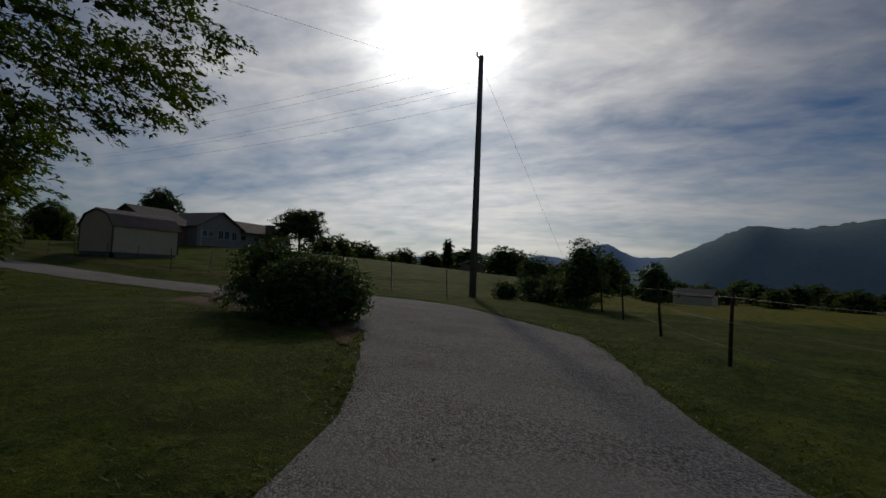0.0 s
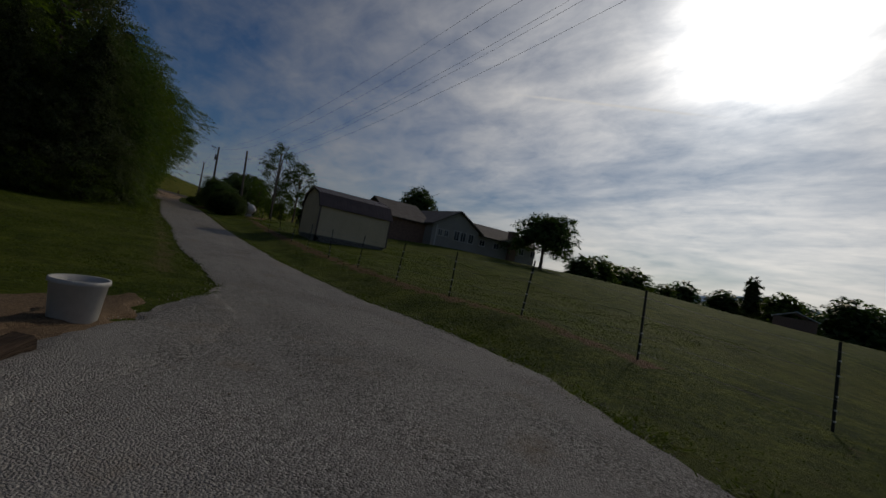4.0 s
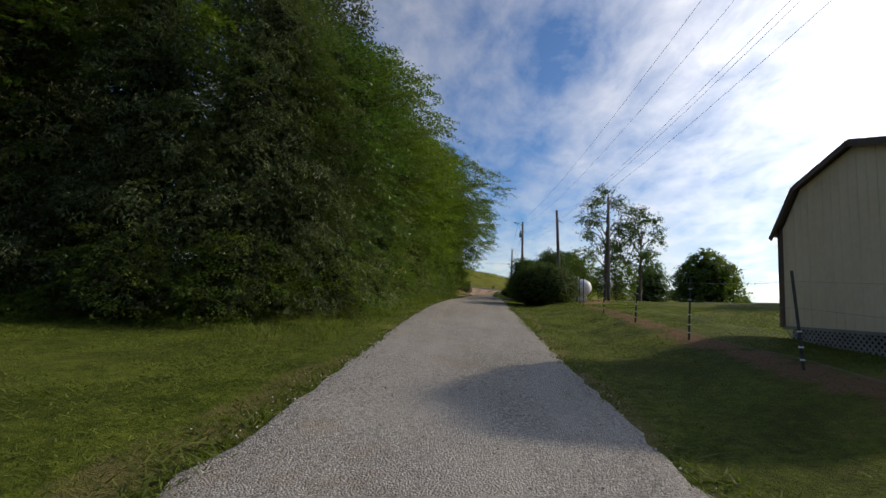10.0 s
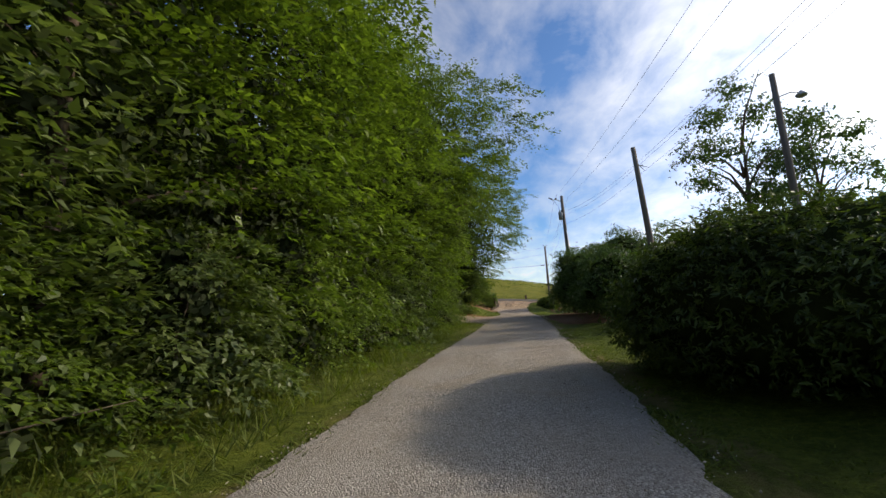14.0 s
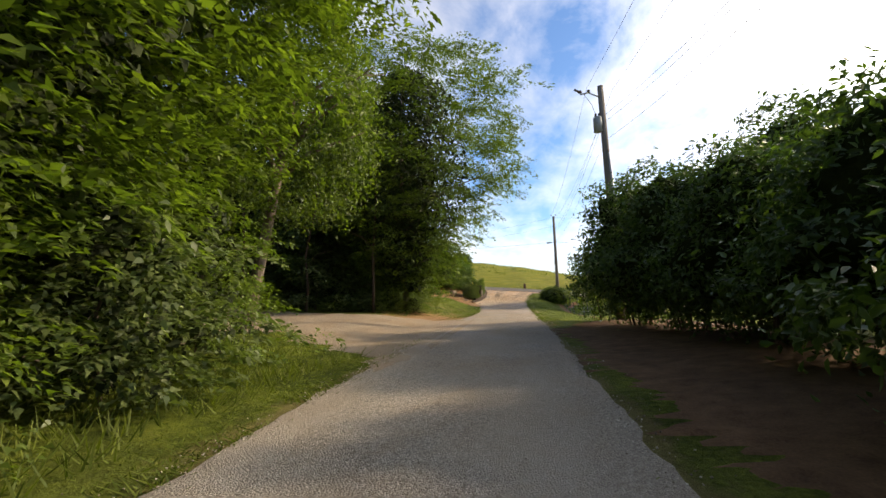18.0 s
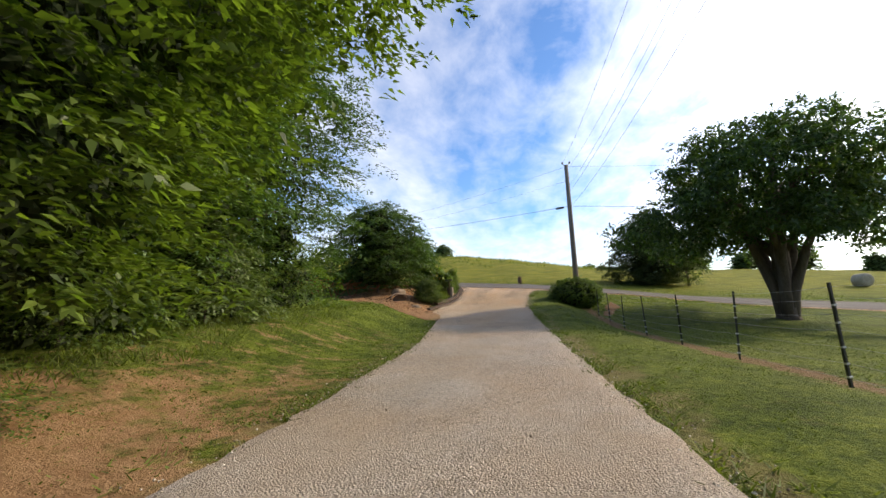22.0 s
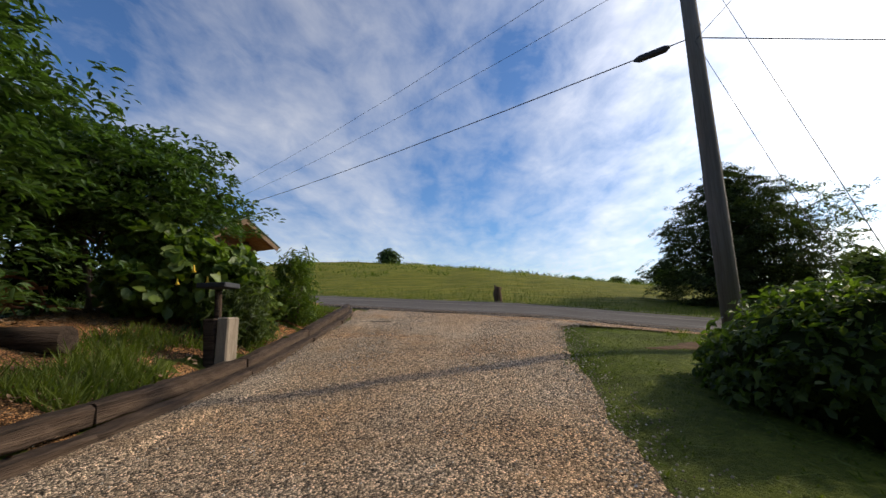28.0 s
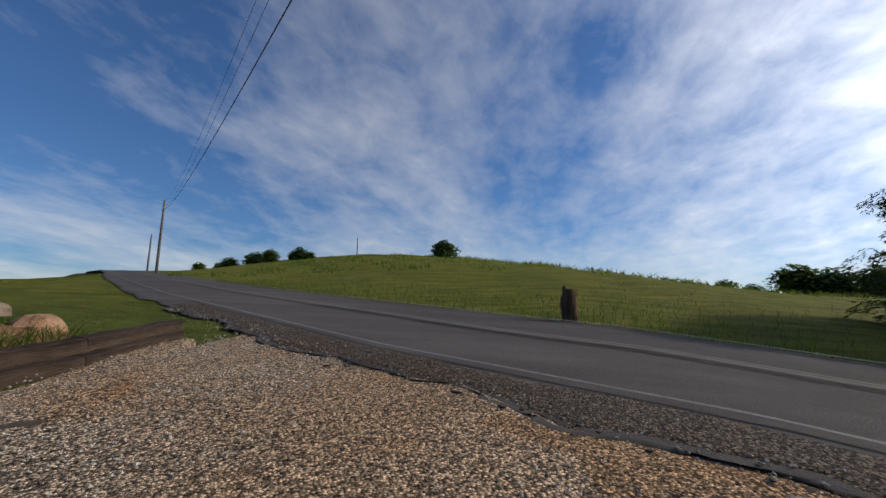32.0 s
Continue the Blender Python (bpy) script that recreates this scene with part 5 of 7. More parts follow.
for x, y, r, h, sd, leaf in ((-4.25, 87.2, 0.8, 1.35, 89, "leaf_grey"), (-3.85, 94.9, 0.5, 1.6, 90, "leaf_bright"), (-3.95, 92.8, 0.62, 1.0, 99, "leaf_grey")):
    shrub("willow_herb", "feathery tall green plants in the bed", at_ground(x, y), (r, r, h), leaf, 420, 0.15, sd, plume(r, h, 12, sd), 0.13, 0.2, 0.6, core=0, category="plants")
for k, (x, y, r, h) in enumerate(((8.2, -18.6, 0.75, 1.0), (9.4, -20.2, 1.5, 1.5), (7.6, -21.4, 1.4, 1.5), (6.0, -22.6, 1.15, 3.1), (11.4, -19.4, 1.4, 2.8))):
    shrub("field_bush", "dark unclipped bush at the field fence", at_ground(x, y), (r, r, h), "leaf_deep", 150, 0.11, 91 + k, plume(r, h, 12, 91 + k), 0.5, 0.2, 0.82, group="bushes at the field fence", core=0.72, category="bush")


# ---- far trees and hills ----
def build_far():
    rng = random.Random(9)
    proto = [
        tree("far_tree", "dark leafy tree in the far tree line", at_ground(75.0, -28.0, 0.2), 7.0, 4.2, "leaf_deep", 12, 0.03, 6, 0.7, 0.2, 0, 101, clump=0.7, twig=8, full=0.95, group="far tree line", plain=True),
        tree("far_tree", "green leafy tree in the far tree line", at_ground(86.0, -20.0, 0.2), 8.5, 4.8, "leaf_wood", 12, 0.03, 6, 0.7, 0.2, 0, 102, clump=0.7, twig=8, full=0.95, group="far tree line", plain=True),
    ]
    spots = []
    for k in range(34):
        a = radians(66 + 1.55 * k)
        d = 125 + 26 * math.sin(k * 1.7) + 2.2 * k
        spots.append((-12 + d * math.sin(a), -22 + d * math.cos(a)))
    for k in range(9):
        a = radians(52 + 1.7 * k)
        d = 120 + 8 * k
        spots.append((-12 + d * math.sin(a), -22 + d * math.cos(a)))
    # along the hill's skyline and at its right foot
    for x, y in ((-60, 165), (-56.5, 166), (-53.5, 165), (-49, 166), (-45.5, 165), (-41, 167), (-38.5, 166), (-58, 168), (-51.2, 168), (-47.2, 168), (-43, 169), (17.5, 160), (19.5, 158), (21.3, 158.5), (23.2, 156), (25.4, 154), (28, 150), (30.5, 148), (33, 146), (38, 140), (43, 136), (49, 130), (56, 128), (64, 124), (73, 122), (83, 118)):
        spots.append((x, y))
    for k, (x, y) in enumerate(spots):
        ob = copy_thing(proto[k % 2], pose(x, y, gz(x, y) - 0.3, 0, 0, rng.uniform(0, 360)))
        s = rng.uniform(0.75, 1.25) if y < 100 else rng.uniform(0.4, 0.6) if x > 27 else rng.uniform(0.22, 0.36)
        ob.scale = (s * 1.5, s * 1.5, s * rng.uniform(0.75, 1.1))
    tree("hill_bush", "lone rounded bush on the hill's brow", at_ground(-13.8, 163.0, 0.1), 2.4, 2.9, "leaf_deep", 12, 0.05, 30, 0.28, 0.1, 3, 103, full=0.95)
    tree("far_cedar", "lone pointed cedar on the far rise", at_ground(88.0, 18.0, 0.1), 7.5, 2.6, "needle", 18, 0.05, 16, 0.4, 0.15, 0, 104, full=1.0, top=0.15)
    # wooded ridges on the skyline, with distance haze put into their colour
    def ridge(name, label, mat, first_deg, last_deg, dist, rise_of):
        v, f = [], []
        n = 220
        for k in range(n + 1):
            u = k / n
            deg = first_deg + (last_deg - first_deg) * u
            a = radians(deg)
            h = dist * 1.28 * math.tan(radians(rise_of(deg)))
            crest = h * (0.016 * math.sin(deg * 3.1) + 0.010 * math.sin(deg * 9.7))
            for j in range(6):
                w = j / 5
                d = dist * (1 + 0.28 * w)
                wob = 0.03 * h * math.sin(deg * 0.7 + j * 1.1)
                v.append((d * math.sin(a), d * math.cos(a), -40 + (h + 40) * math.sin(w * math.pi / 2) + (wob if 0 < j < 5 else 0) + (crest if j == 5 else 0)))
            if k:
                for j in range(5):
                    f.append(((k - 1) * 6 + j, k * 6 + j, k * 6 + j + 1, (k - 1) * 6 + j + 1))
        tagged(new(name, mesh_from(name, v, f, [MAT[mat]], True)), label, "mountain", kind="structure")

    hump = lambda d, at, wide: math.exp(-((d - at) / wide) ** 2)
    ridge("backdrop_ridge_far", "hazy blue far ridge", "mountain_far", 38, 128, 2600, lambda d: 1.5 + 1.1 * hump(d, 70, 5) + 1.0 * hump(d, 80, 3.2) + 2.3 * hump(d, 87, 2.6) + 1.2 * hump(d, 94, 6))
    ridge("backdrop_ridge_near", "long wooded ridge tinted blue-grey for haze", "mountain", 84, 160, 1700, lambda d: 0.2 + 5.4 * float(ease((d - 87) / 16)) + 0.6 * hump(d, 102, 2.5) + 0.9 * hump(d, 113, 6) - 3.5 * float(ease((d - 130) / 30)))

build_far()


# ---- the shed ----
def build_shed():
    z = gz(6.4, 10.9) - 0.02
    root = thing("storage_shed", "pale tan storage shed with a brown barn roof", "shed", (6.35, 10.9, z))
    L, W, skirt, H = 5.15, 4.1, 0.45, 2.05
    # gable profile across y: walls, then the two slopes of a barn roof
    prof = [(0, skirt), (0, skirt + H), (0.62, skirt + H + 0.78), (W / 2, skirt + H + 1.22), (W - 0.62, skirt + H + 0.78), (W, skirt + H), (W, skirt)]
    bm = bmesh.new()
    a = [bm.verts.new((0.0, y, h)) for y, h in prof]
    b = [bm.verts.new((L, y, h)) for y, h in prof]
    bm.faces.new(list(reversed(a)))
    bm.faces.new(b)
    for k in range(len(prof)):
        m = (k + 1) % len(prof)
        bm.faces.new((a[k], a[m], b[m], b[k]))
    bmesh.ops.recalc_face_normals(bm, faces=bm.faces[:])
    body = part("body", bm, "siding", root)
    # grooves of the panel siding, as raised battens
    for k in range(1, 26):
        x = L * k / 26
        part("groove", box((0.012, 0.012, H - 0.02), (x, -0.004, skirt + H / 2)), "siding", body)
    for k in range(1, 20):
        y = W * k / 20
        top = np.interp(y, [0, 0.62, W / 2, W - 0.62, W], [H, H + 0.78, H + 1.22, H + 0.78, H])
        part("groove", box((0.012, 0.012, top - 0.06), (-0.004, y, skirt + top / 2)), "siding", body)
    for x, y in ((-0.012, -0.012), (L + 0.012, -0.012), (-0.012, W + 0.012)):
        part("corner_trim", box((0.09, 0.09, H + 0.05), (x, y, skirt + H / 2)), "roof_metal", root)
    # roof sheets with standing ribs
    over = 0.14
    slopes = [((-0.16, skirt + H - 0.10), (0.60, skirt + H + 0.83)), ((0.60, skirt + H + 0.83), (W / 2, skirt + H + 1.28)),
              ((W / 2, skirt + H + 1.28), (W - 0.60, skirt + H + 0.83)), ((W - 0.60, skirt + H + 0.83), (W + 0.16, skirt + H - 0.10))]
    for (y0, h0), (y1, h1) in slopes:
        length = math.hypot(y1 - y0, h1 - h0)
        turn = Matrix.Rotation(math.atan2(h1 - h0, y1 - y0), 4, "X")
        mid = (L / 2, (y0 + y1) / 2, (h0 + h1) / 2)
        sheet = part("roof_sheet", box((L + over * 2, length + 0.02, 0.025), mid, turn), "roof_metal", root)
        for k in range(23):
            x = -over + 0.03 + (L + 2 * over - 0.06) * k / 22
            off = turn @ Vector((0, 0, 0.022))
            part("rib", box((0.035, length, 0.022), (x, mid[1] + off.y, mid[2] + off.z), turn), "roof_metal", sheet)
    for x in (-over, L + over):
        for (y0, h0), (y1, h1) in slopes:
            length = math.hypot(y1 - y0, h1 - h0)
            turn = Matrix.Rotation(math.atan2(h1 - h0, y1 - y0), 4, "X")
            part("fascia", box((0.03, length + 0.03, 0.10), (x, (y0 + y1) / 2, (h0 + h1) / 2 - 0.05), turn), "roof_metal", root)
    # skirting of crossed laths, and a dark box as the shade behind them
    part("crawl_space", box((L - 0.2, W - 0.2, skirt + 0.3), (L / 2, W / 2, skirt / 2 - 0.15)), "dark", root)
    for side in range(2):
        span = L if side == 0 else W
        bm = bmesh.new()
        n = int(span / 0.115)
        for k in range(-3, n + 3):
            for s in (1, -1):
                c = (k + 0.5) * 0.115
                ends = [(c - s * skirt / 2, 0.0), (c + s * skirt / 2, skirt)]
                (u0, h0), (u1, h1) = ends
                if min(u0, u1) < 0 or max(u0, u1) > span:
                    continue
                ln = math.hypot(u1 - u0, h1 - h0)
                ang = math.atan2(h1 - h0, u1 - u0)
                if side == 0:
                    add_box(bm, (ln, 0.008, 0.032), ((u0 + u1) / 2, -0.012 - 0.008 * (s > 0), (h0 + h1) / 2), Matrix.Rotation(-ang, 4, "Y"))
                else:
                    add_box(bm, (0.008, ln, 0.032), (-0.012 - 0.008 * (s > 0), (u0 + u1) / 2, (h0 + h1) / 2), Matrix.Rotation(ang, 4, "X"))
        part("lattice", bm, "lattice", root)
        if side == 0:
            part("lattice_rail", box((span, 0.03, 0.06), (span / 2, -0.02, skirt - 0.02)), "lattice", root)
        else:
            part("lattice_rail", box((0.03, span, 0.06), (-0.02, span / 2, skirt - 0.02)), "lattice", root)


# ---- the house ----
def gable_block(root, name, at, size, wall_h, rise, wall, along="x", over=0.45, roof="shingle"):
    """A walled block with a pitched roof, its ridge along x or y."""
    x0, y0 = at
    lx, ly = size
    z0 = -0.25
    w = part("wall", box((lx, ly, wall_h - z0), (x0 + lx / 2, y0 + ly / 2, (wall_h + z0) / 2)), wall, root)
    half = (ly if along == "x" else lx) / 2
    slope = math.atan2(rise, half)
    length = (half + over) / math.cos(slope)
    for s in (-1, 1):
        if along == "x":
            turn = Matrix.Rotation(-s * slope, 4, "X")
            c = (x0 + lx / 2, y0 + ly / 2 + s * (half + over) / 2, wall_h + rise - (half + over) / 2 * math.tan(slope) + 0.06)
            dims = (lx + 2 * over, length, 0.12)
        else:
            turn = Matrix.Rotation(s * slope, 4, "Y")
            c = (x0 + lx / 2 + s * (half + over) / 2, y0 + ly / 2, wall_h + rise - (half + over) / 2 * math.tan(slope) + 0.06)
            dims = (length, ly + 2 * over, 0.12)
        r = part("roof", box(dims, c, turn), roof, root)
    for e in (0, 1):
        bm = bmesh.new()
        if along == "x":
            x = x0 + lx * e
            tri = [(x, y0, wall_h), (x, y0 + ly, wall_h), (x, y0 + ly / 2, wall_h + rise)]
            shift = Vector((-0.1 if e else 0.1, 0, 0))
        else:
            y = y0 + ly * e
            tri = [(x0, y, wall_h), (x0 + lx, y, wall_h), (x0 + lx / 2, y, wall_h + rise)]
            shift = Vector((0, -0.1 if e else 0.1, 0))
        a = [bm.verts.new(p) for p in tri]
        b = [bm.verts.new(Vector(p) + shift) for p in tri]
        bm.faces.new(a)
        bm.faces.new(list(reversed(b)))
        for k in range(3):
            bm.faces.new((a[k], b[k], b[(k + 1) % 3], a[(k + 1) % 3]))
        bmesh.ops.recalc_face_normals(bm, faces=bm.faces[:])
        part("gable", bm, wall, root)
    return w


def house_window(root, x, y, z, w, h):
    win = part("window", box((w, 0.05, h), (x, y - 0.01, z)), "glass", root, "dark window")
    for sx, sz, dims in ((0, h / 2, (w + 0.12, 0.07, 0.06)), (0, -h / 2, (w + 0.16, 0.10, 0.06)), (-w / 2, 0, (0.06, 0.07, h)), (w / 2, 0, (0.06, 0.07, h)), (0, 0, (0.035, 0.065, h))):
        part("frame", box(dims, (x + sx, y - 0.025, z + sz)), "trim", win)


def build_house():
    z = 3.0
    root = thing("house", "long low house of grey siding with brown shingle roofs", "house", (17.6, 22.2, z))
    gable_block(root, "garage", (0.0, 1.6), (4.6, 8.0), 2.3, 1.9, "brick", "x")
    gable_block(root, "front", (4.4, 0.0), (6.2, 9.5), 2.45, 1.75, "house_siding", "y")
    gable_block(root, "wing", (10.5, 1.2), (10.5, 8.0), 2.35, 1.6, "house_siding", "x")
    for x, w, h in ((5.4, 0.55, 0.7), (6.2, 0.55, 0.7), (7.6, 0.7, 1.05), (8.5, 0.7, 1.05), (9.6, 0.7, 1.05)):
        house_window(root, x, -0.01, 1.55, w, h)
    for x in (12.2, 14.4):
        house_window(root, x, 1.19, 1.5, 0.8, 0.7)
    part("chimney", box((1.0, 0.9, 3.6), (16.8, 1.1, 1.8)), "brick", root)
    part("chimney_cap", box((1.2, 1.1, 0.12), (16.8, 1.1, 3.66)), "stone", root)
    part("porch_post", box((0.14, 0.14, 2.3), (4.9, 0.0, 1.15)), "trim", root)
    for px in (18.6, 20.6):
        house_window(root, px, 1.19, 1.5, 0.8, 0.8)


build_shed()
build_house()


# ---- poles and wires ----
def insulator(parent, at, size=1.0):
    p = lathe([(0.03 * size, 0), (0.06 * size, 0.02), (0.035 * size, 0.05), (0.06 * size, 0.08), (0.03 * size, 0.13)], 8)
    bmesh.ops.translate(p, verts=p.verts[:], vec=at)
    part("insulator", p, "porcelain", parent)


def utility_pole(at, top, label, lean=(0.0, 0.0), girth=0.15, caps=True):
    z = gz(*at) - 0.05
    h = top - z
    root = thing("utility_pole", label, "utility pole", (*at, z), group="utility poles")
    part("shaft", tube([(0, 0, -0.4), (lean[0] * .3, lean[1] * .3, h * 0.3), (lean[0] * .65, lean[1] * .65, h * 0.65), (lean[0], lean[1], h)], [girth * 1.06, girth, girth * 0.87, girth * 0.72], 14, seed=3, rough=0.012), "pole", root)
    return root, h


def sagging(name, a, b, sag, r=0.0055, group="overhead wires", mat="cable", label="thin overhead wire strung between poles", seed=0):
    a, b = Vector(a), Vector(b)
    n = 14
    pts = [a.lerp(b, k / n) - Vector((0, 0, sag * 4 * (k / n) * (1 - k / n))) for k in range(n + 1)]
    me = bpy.data.meshes.new(name)
    bm = tube(pts, r, 5, False)
    bm.to_mesh(me)
    bm.free()
    me.materials.append(MAT[mat])
    return tagged(new(name, me), label, "wire", group)


def build_poles():
    ends = {}
    root, h = utility_pole((6.9, -17.2), 12.5, "tall weathered wooden utility pole beside the drive's bend", (0.15, 0.1), 0.17)
    ends["w"] = Vector((7.05, -17.1, 12.4))
    part("bracket", box((0.7, 0.06, 0.06), (-0.2, 0.1, h - 0.25)), "steel", root)
    for x in (-0.5, 0.15):
        insulator(root, (x, 0.1, h - 0.2))
    for dz in (1.0, 2.4):
        part("bolt", box((0.35, 0.04, 0.04), (0.1, 0.1, h - dz)), "steel", root)
    root, h = utility_pole((9.5, 41.0), 11.0, "wooden pole carrying a yard lamp", (-0.15, 0.0), 0.13)
    lamp = part("lamp_arm", tube([(-0.12, 0, h - 0.9), (0.35, 0, h - 0.75), (0.6, 0, h - 0.8)], 0.022, 6), "steel", root)
    head = lathe([(0.05, 0.10), (0.10, 0.04), (0.19, -0.04), (0.17, -0.10), (0.06, -0.15)], 12)
    bmesh.ops.translate(head, verts=head.verts[:], vec=(0.68, 0, h - 0.84))
    part("lamp_head", head, "steel", root)
    ends["a"] = Vector((9.35, 41, 10.8))
    root, h = utility_pole((6.85, 48.0), 11.3, "leaning weathered wooden utility pole", (-0.5, 0.1), 0.16)
    ends["b"] = Vector((6.35, 48.1, 11.15))
    part("bracket", box((0.3, 0.05, 0.05), (-0.25, 0.1, h - 1.0)), "steel", root)
    part("wire_loop", tube([(-0.3, 0.1, h - 1.0), (-0.05, 0.05, h - 1.3), (0.15, 0.0, h - 1.15), (-0.2, 0.1, h - 1.05)], 0.012, 5), "cable", root)
    root, h = utility_pole((4.45, 63.2), 12.9, "wooden utility pole with a grey transformer can", (-0.25, 0.0), 0.17)
    ends["c"] = Vector((4.2, 63.2, 12.7))
    can = lathe([(0.05, 0.0), (0.19, 0.02), (0.19, 0.62), (0.17, 0.68), (0.05, 0.72)], 16)
    bmesh.ops.translate(can, verts=can.verts[:], vec=(-0.45, -0.06, h - 2.1))
    can = part("transformer", can, "grey_can", root, "grey transformer can")
    for x in (-0.52, -0.38):
        insulator(root, (x, -0.06, h - 1.38))
    part("side_arm", tube([(-0.2, 0, h - 0.55), (-0.75, 0, h - 0.25), (-1.1, 0, h - 0.3)], 0.03, 6), "steel", root)
    for x in (-0.75, -1.1):
        insulator(root, (x, 0, h - 0.25), 1.5)
    part("fuse", tube([(-1.1, 0.0, h - 0.2), (-1.35, 0, h - 0.05)], 0.05, 8), "porcelain", root)
    part("jumper", tube([(-0.95, 0, h - 0.3), (-0.65, 0, h - 0.8), (-0.5, 0, h - 1.3)], 0.012, 5), "cable", root)
    part("conduit", tube([(0.12, -0.14, 0.0), (0.02, -0.14, h * 0.5), (-0.1, -0.13, h * 0.7)], 0.05, 8), "steel", root)
    root, h = utility_pole((4.6, 93.6), 13.0, "tall wooden utility pole at the drive's mouth", (-0.1, 0.0), 0.17)
    ends["d"] = Vector((4.5, 93.6, 12.9))
    for s in (-1, 1):
        part("bracket", tube([(-0.1, 0, h - 0.15), (-0.1 + 0.22 * s, 0, h + 0.1)], 0.03, 6), "steel", root)
        insulator(root, (-0.1 + 0.24 * s, 0, h + 0.1), 1.2)
    for dz in (0.9, 1.3, 2.6):
        part("bolt", box((0.3, 0.04, 0.04), (-0.05, 0, h - dz)), "steel", root)
    ends["f"] = Vector((-42.7, 138.5, 18.4))
    utility_pole((-42.7, 138.5), 18.6, "distant wooden utility pole beside the road", (0.1, 0), 0.15)
    utility_pole((-66.0, 160.0), 19.0, "distant wooden utility pole beside the road", (0.1, 0), 0.15)
    utility_pole((-30.5, 168.0), 19.0, "distant pole on the hill's skyline", (0.0, 0), 0.09)
    # wires from pole to pole
    for dx, dz, sag in ((-0.3, 0.1, 0.6), (0.25, 0.0, 0.6)):
        sagging("overhead_wire", ends["w"] + Vector((dx, 0, dz)), ends["c"] + Vector((dx * 2, 0, dz)), 2.4)
        sagging("overhead_wire", ends["c"] + Vector((dx * 2, 0, dz)), ends["d"] + Vector((dx, 0, dz)), 0.7)
    for dz, name in ((-1.2, "c"), (-1.5, "c"), (-2.3, "c")):
        sagging("overhead_wire", ends["w"] + Vector((0, 0, dz)), ends["b"] + Vector((0.1, 0, dz * 0.6)), 1.6)
        sagging("overhead_wire", ends["b"] + Vector((0.1, 0, dz * 0.6)), ends["c"] + Vector((0, 0, dz)), 0.35)
        sagging("overhead_wire", ends["c"] + Vector((0, 0, dz)), ends["d"] + Vector((0, 0, dz * 1.25)), 0.6)
    sagging("overhead_wire", ends["d"] + Vector((0, 0, -2.75)), (-42.7, 138.5, 17.4), 1.1, 0.013, label="thick overhead cable crossing the drive's mouth")
    sagging("overhead_wire", ends["d"] + Vector((0, 0, -2.75)), (60.0, 94.0, 9.6), 1.0, 0.012)
    sagging("overhead_wire", ends["d"], (60.0, 92.0, 12.6), 1.2)
    for dz in (0.0, -1.0):
        sagging("overhead_wire", ends["d"] + Vector((0, 0, dz)), (-42.7, 138.5, 18.4 + dz * 0.5), 1.8, 0.006)
    sagging("guy_wire", ends["w"] + Vector((0, 0, -0.4)), (13.5, -22.0, gz(13.5, -22.0)), 0.0, label="slanting guy wire of the pole")
    sagging("guy_wire", ends["d"] + Vector((0, 0, -2.7)), (3.8, 89.3, gz(3.8, 89.3)), 0.0, label="slanting guy wire of the pole")
    sagging("guy_wire", ends["d"] + Vector((0, 0, -0.4)), (3.9, 88.9, gz(3.9, 88.9)), 0.0, label="slanting guy wire of the pole")
    sagging("overhead_wire", ends["w"] + Vector((0, 0, -1.1)), (-60.0, 20.0, 11.0), 1.5)
    # splice case on the thick cable
    d = (Vector((-42.7, 138.5, 17.0)) - ends["d"] - Vector((0, 0, -2.75))).normalized()
    a = ends["d"] + Vector((0, 0, -2.75)) + d * 0.4
    ob = part("splice_case", tube([a - Vector((0, 0, 0.03)), a + d * 0.1 - Vector((0, 0, .05)), a + d * 0.62 - Vector((0, 0, .08)), a + d * 0.74 - Vector((0, 0, .08))], [0.025, 0.075, 0.075, 0.025], 10), "cable", None)
    tagged(ob, "black cable splice case hanging on the wire", "splice case")


build_poles()


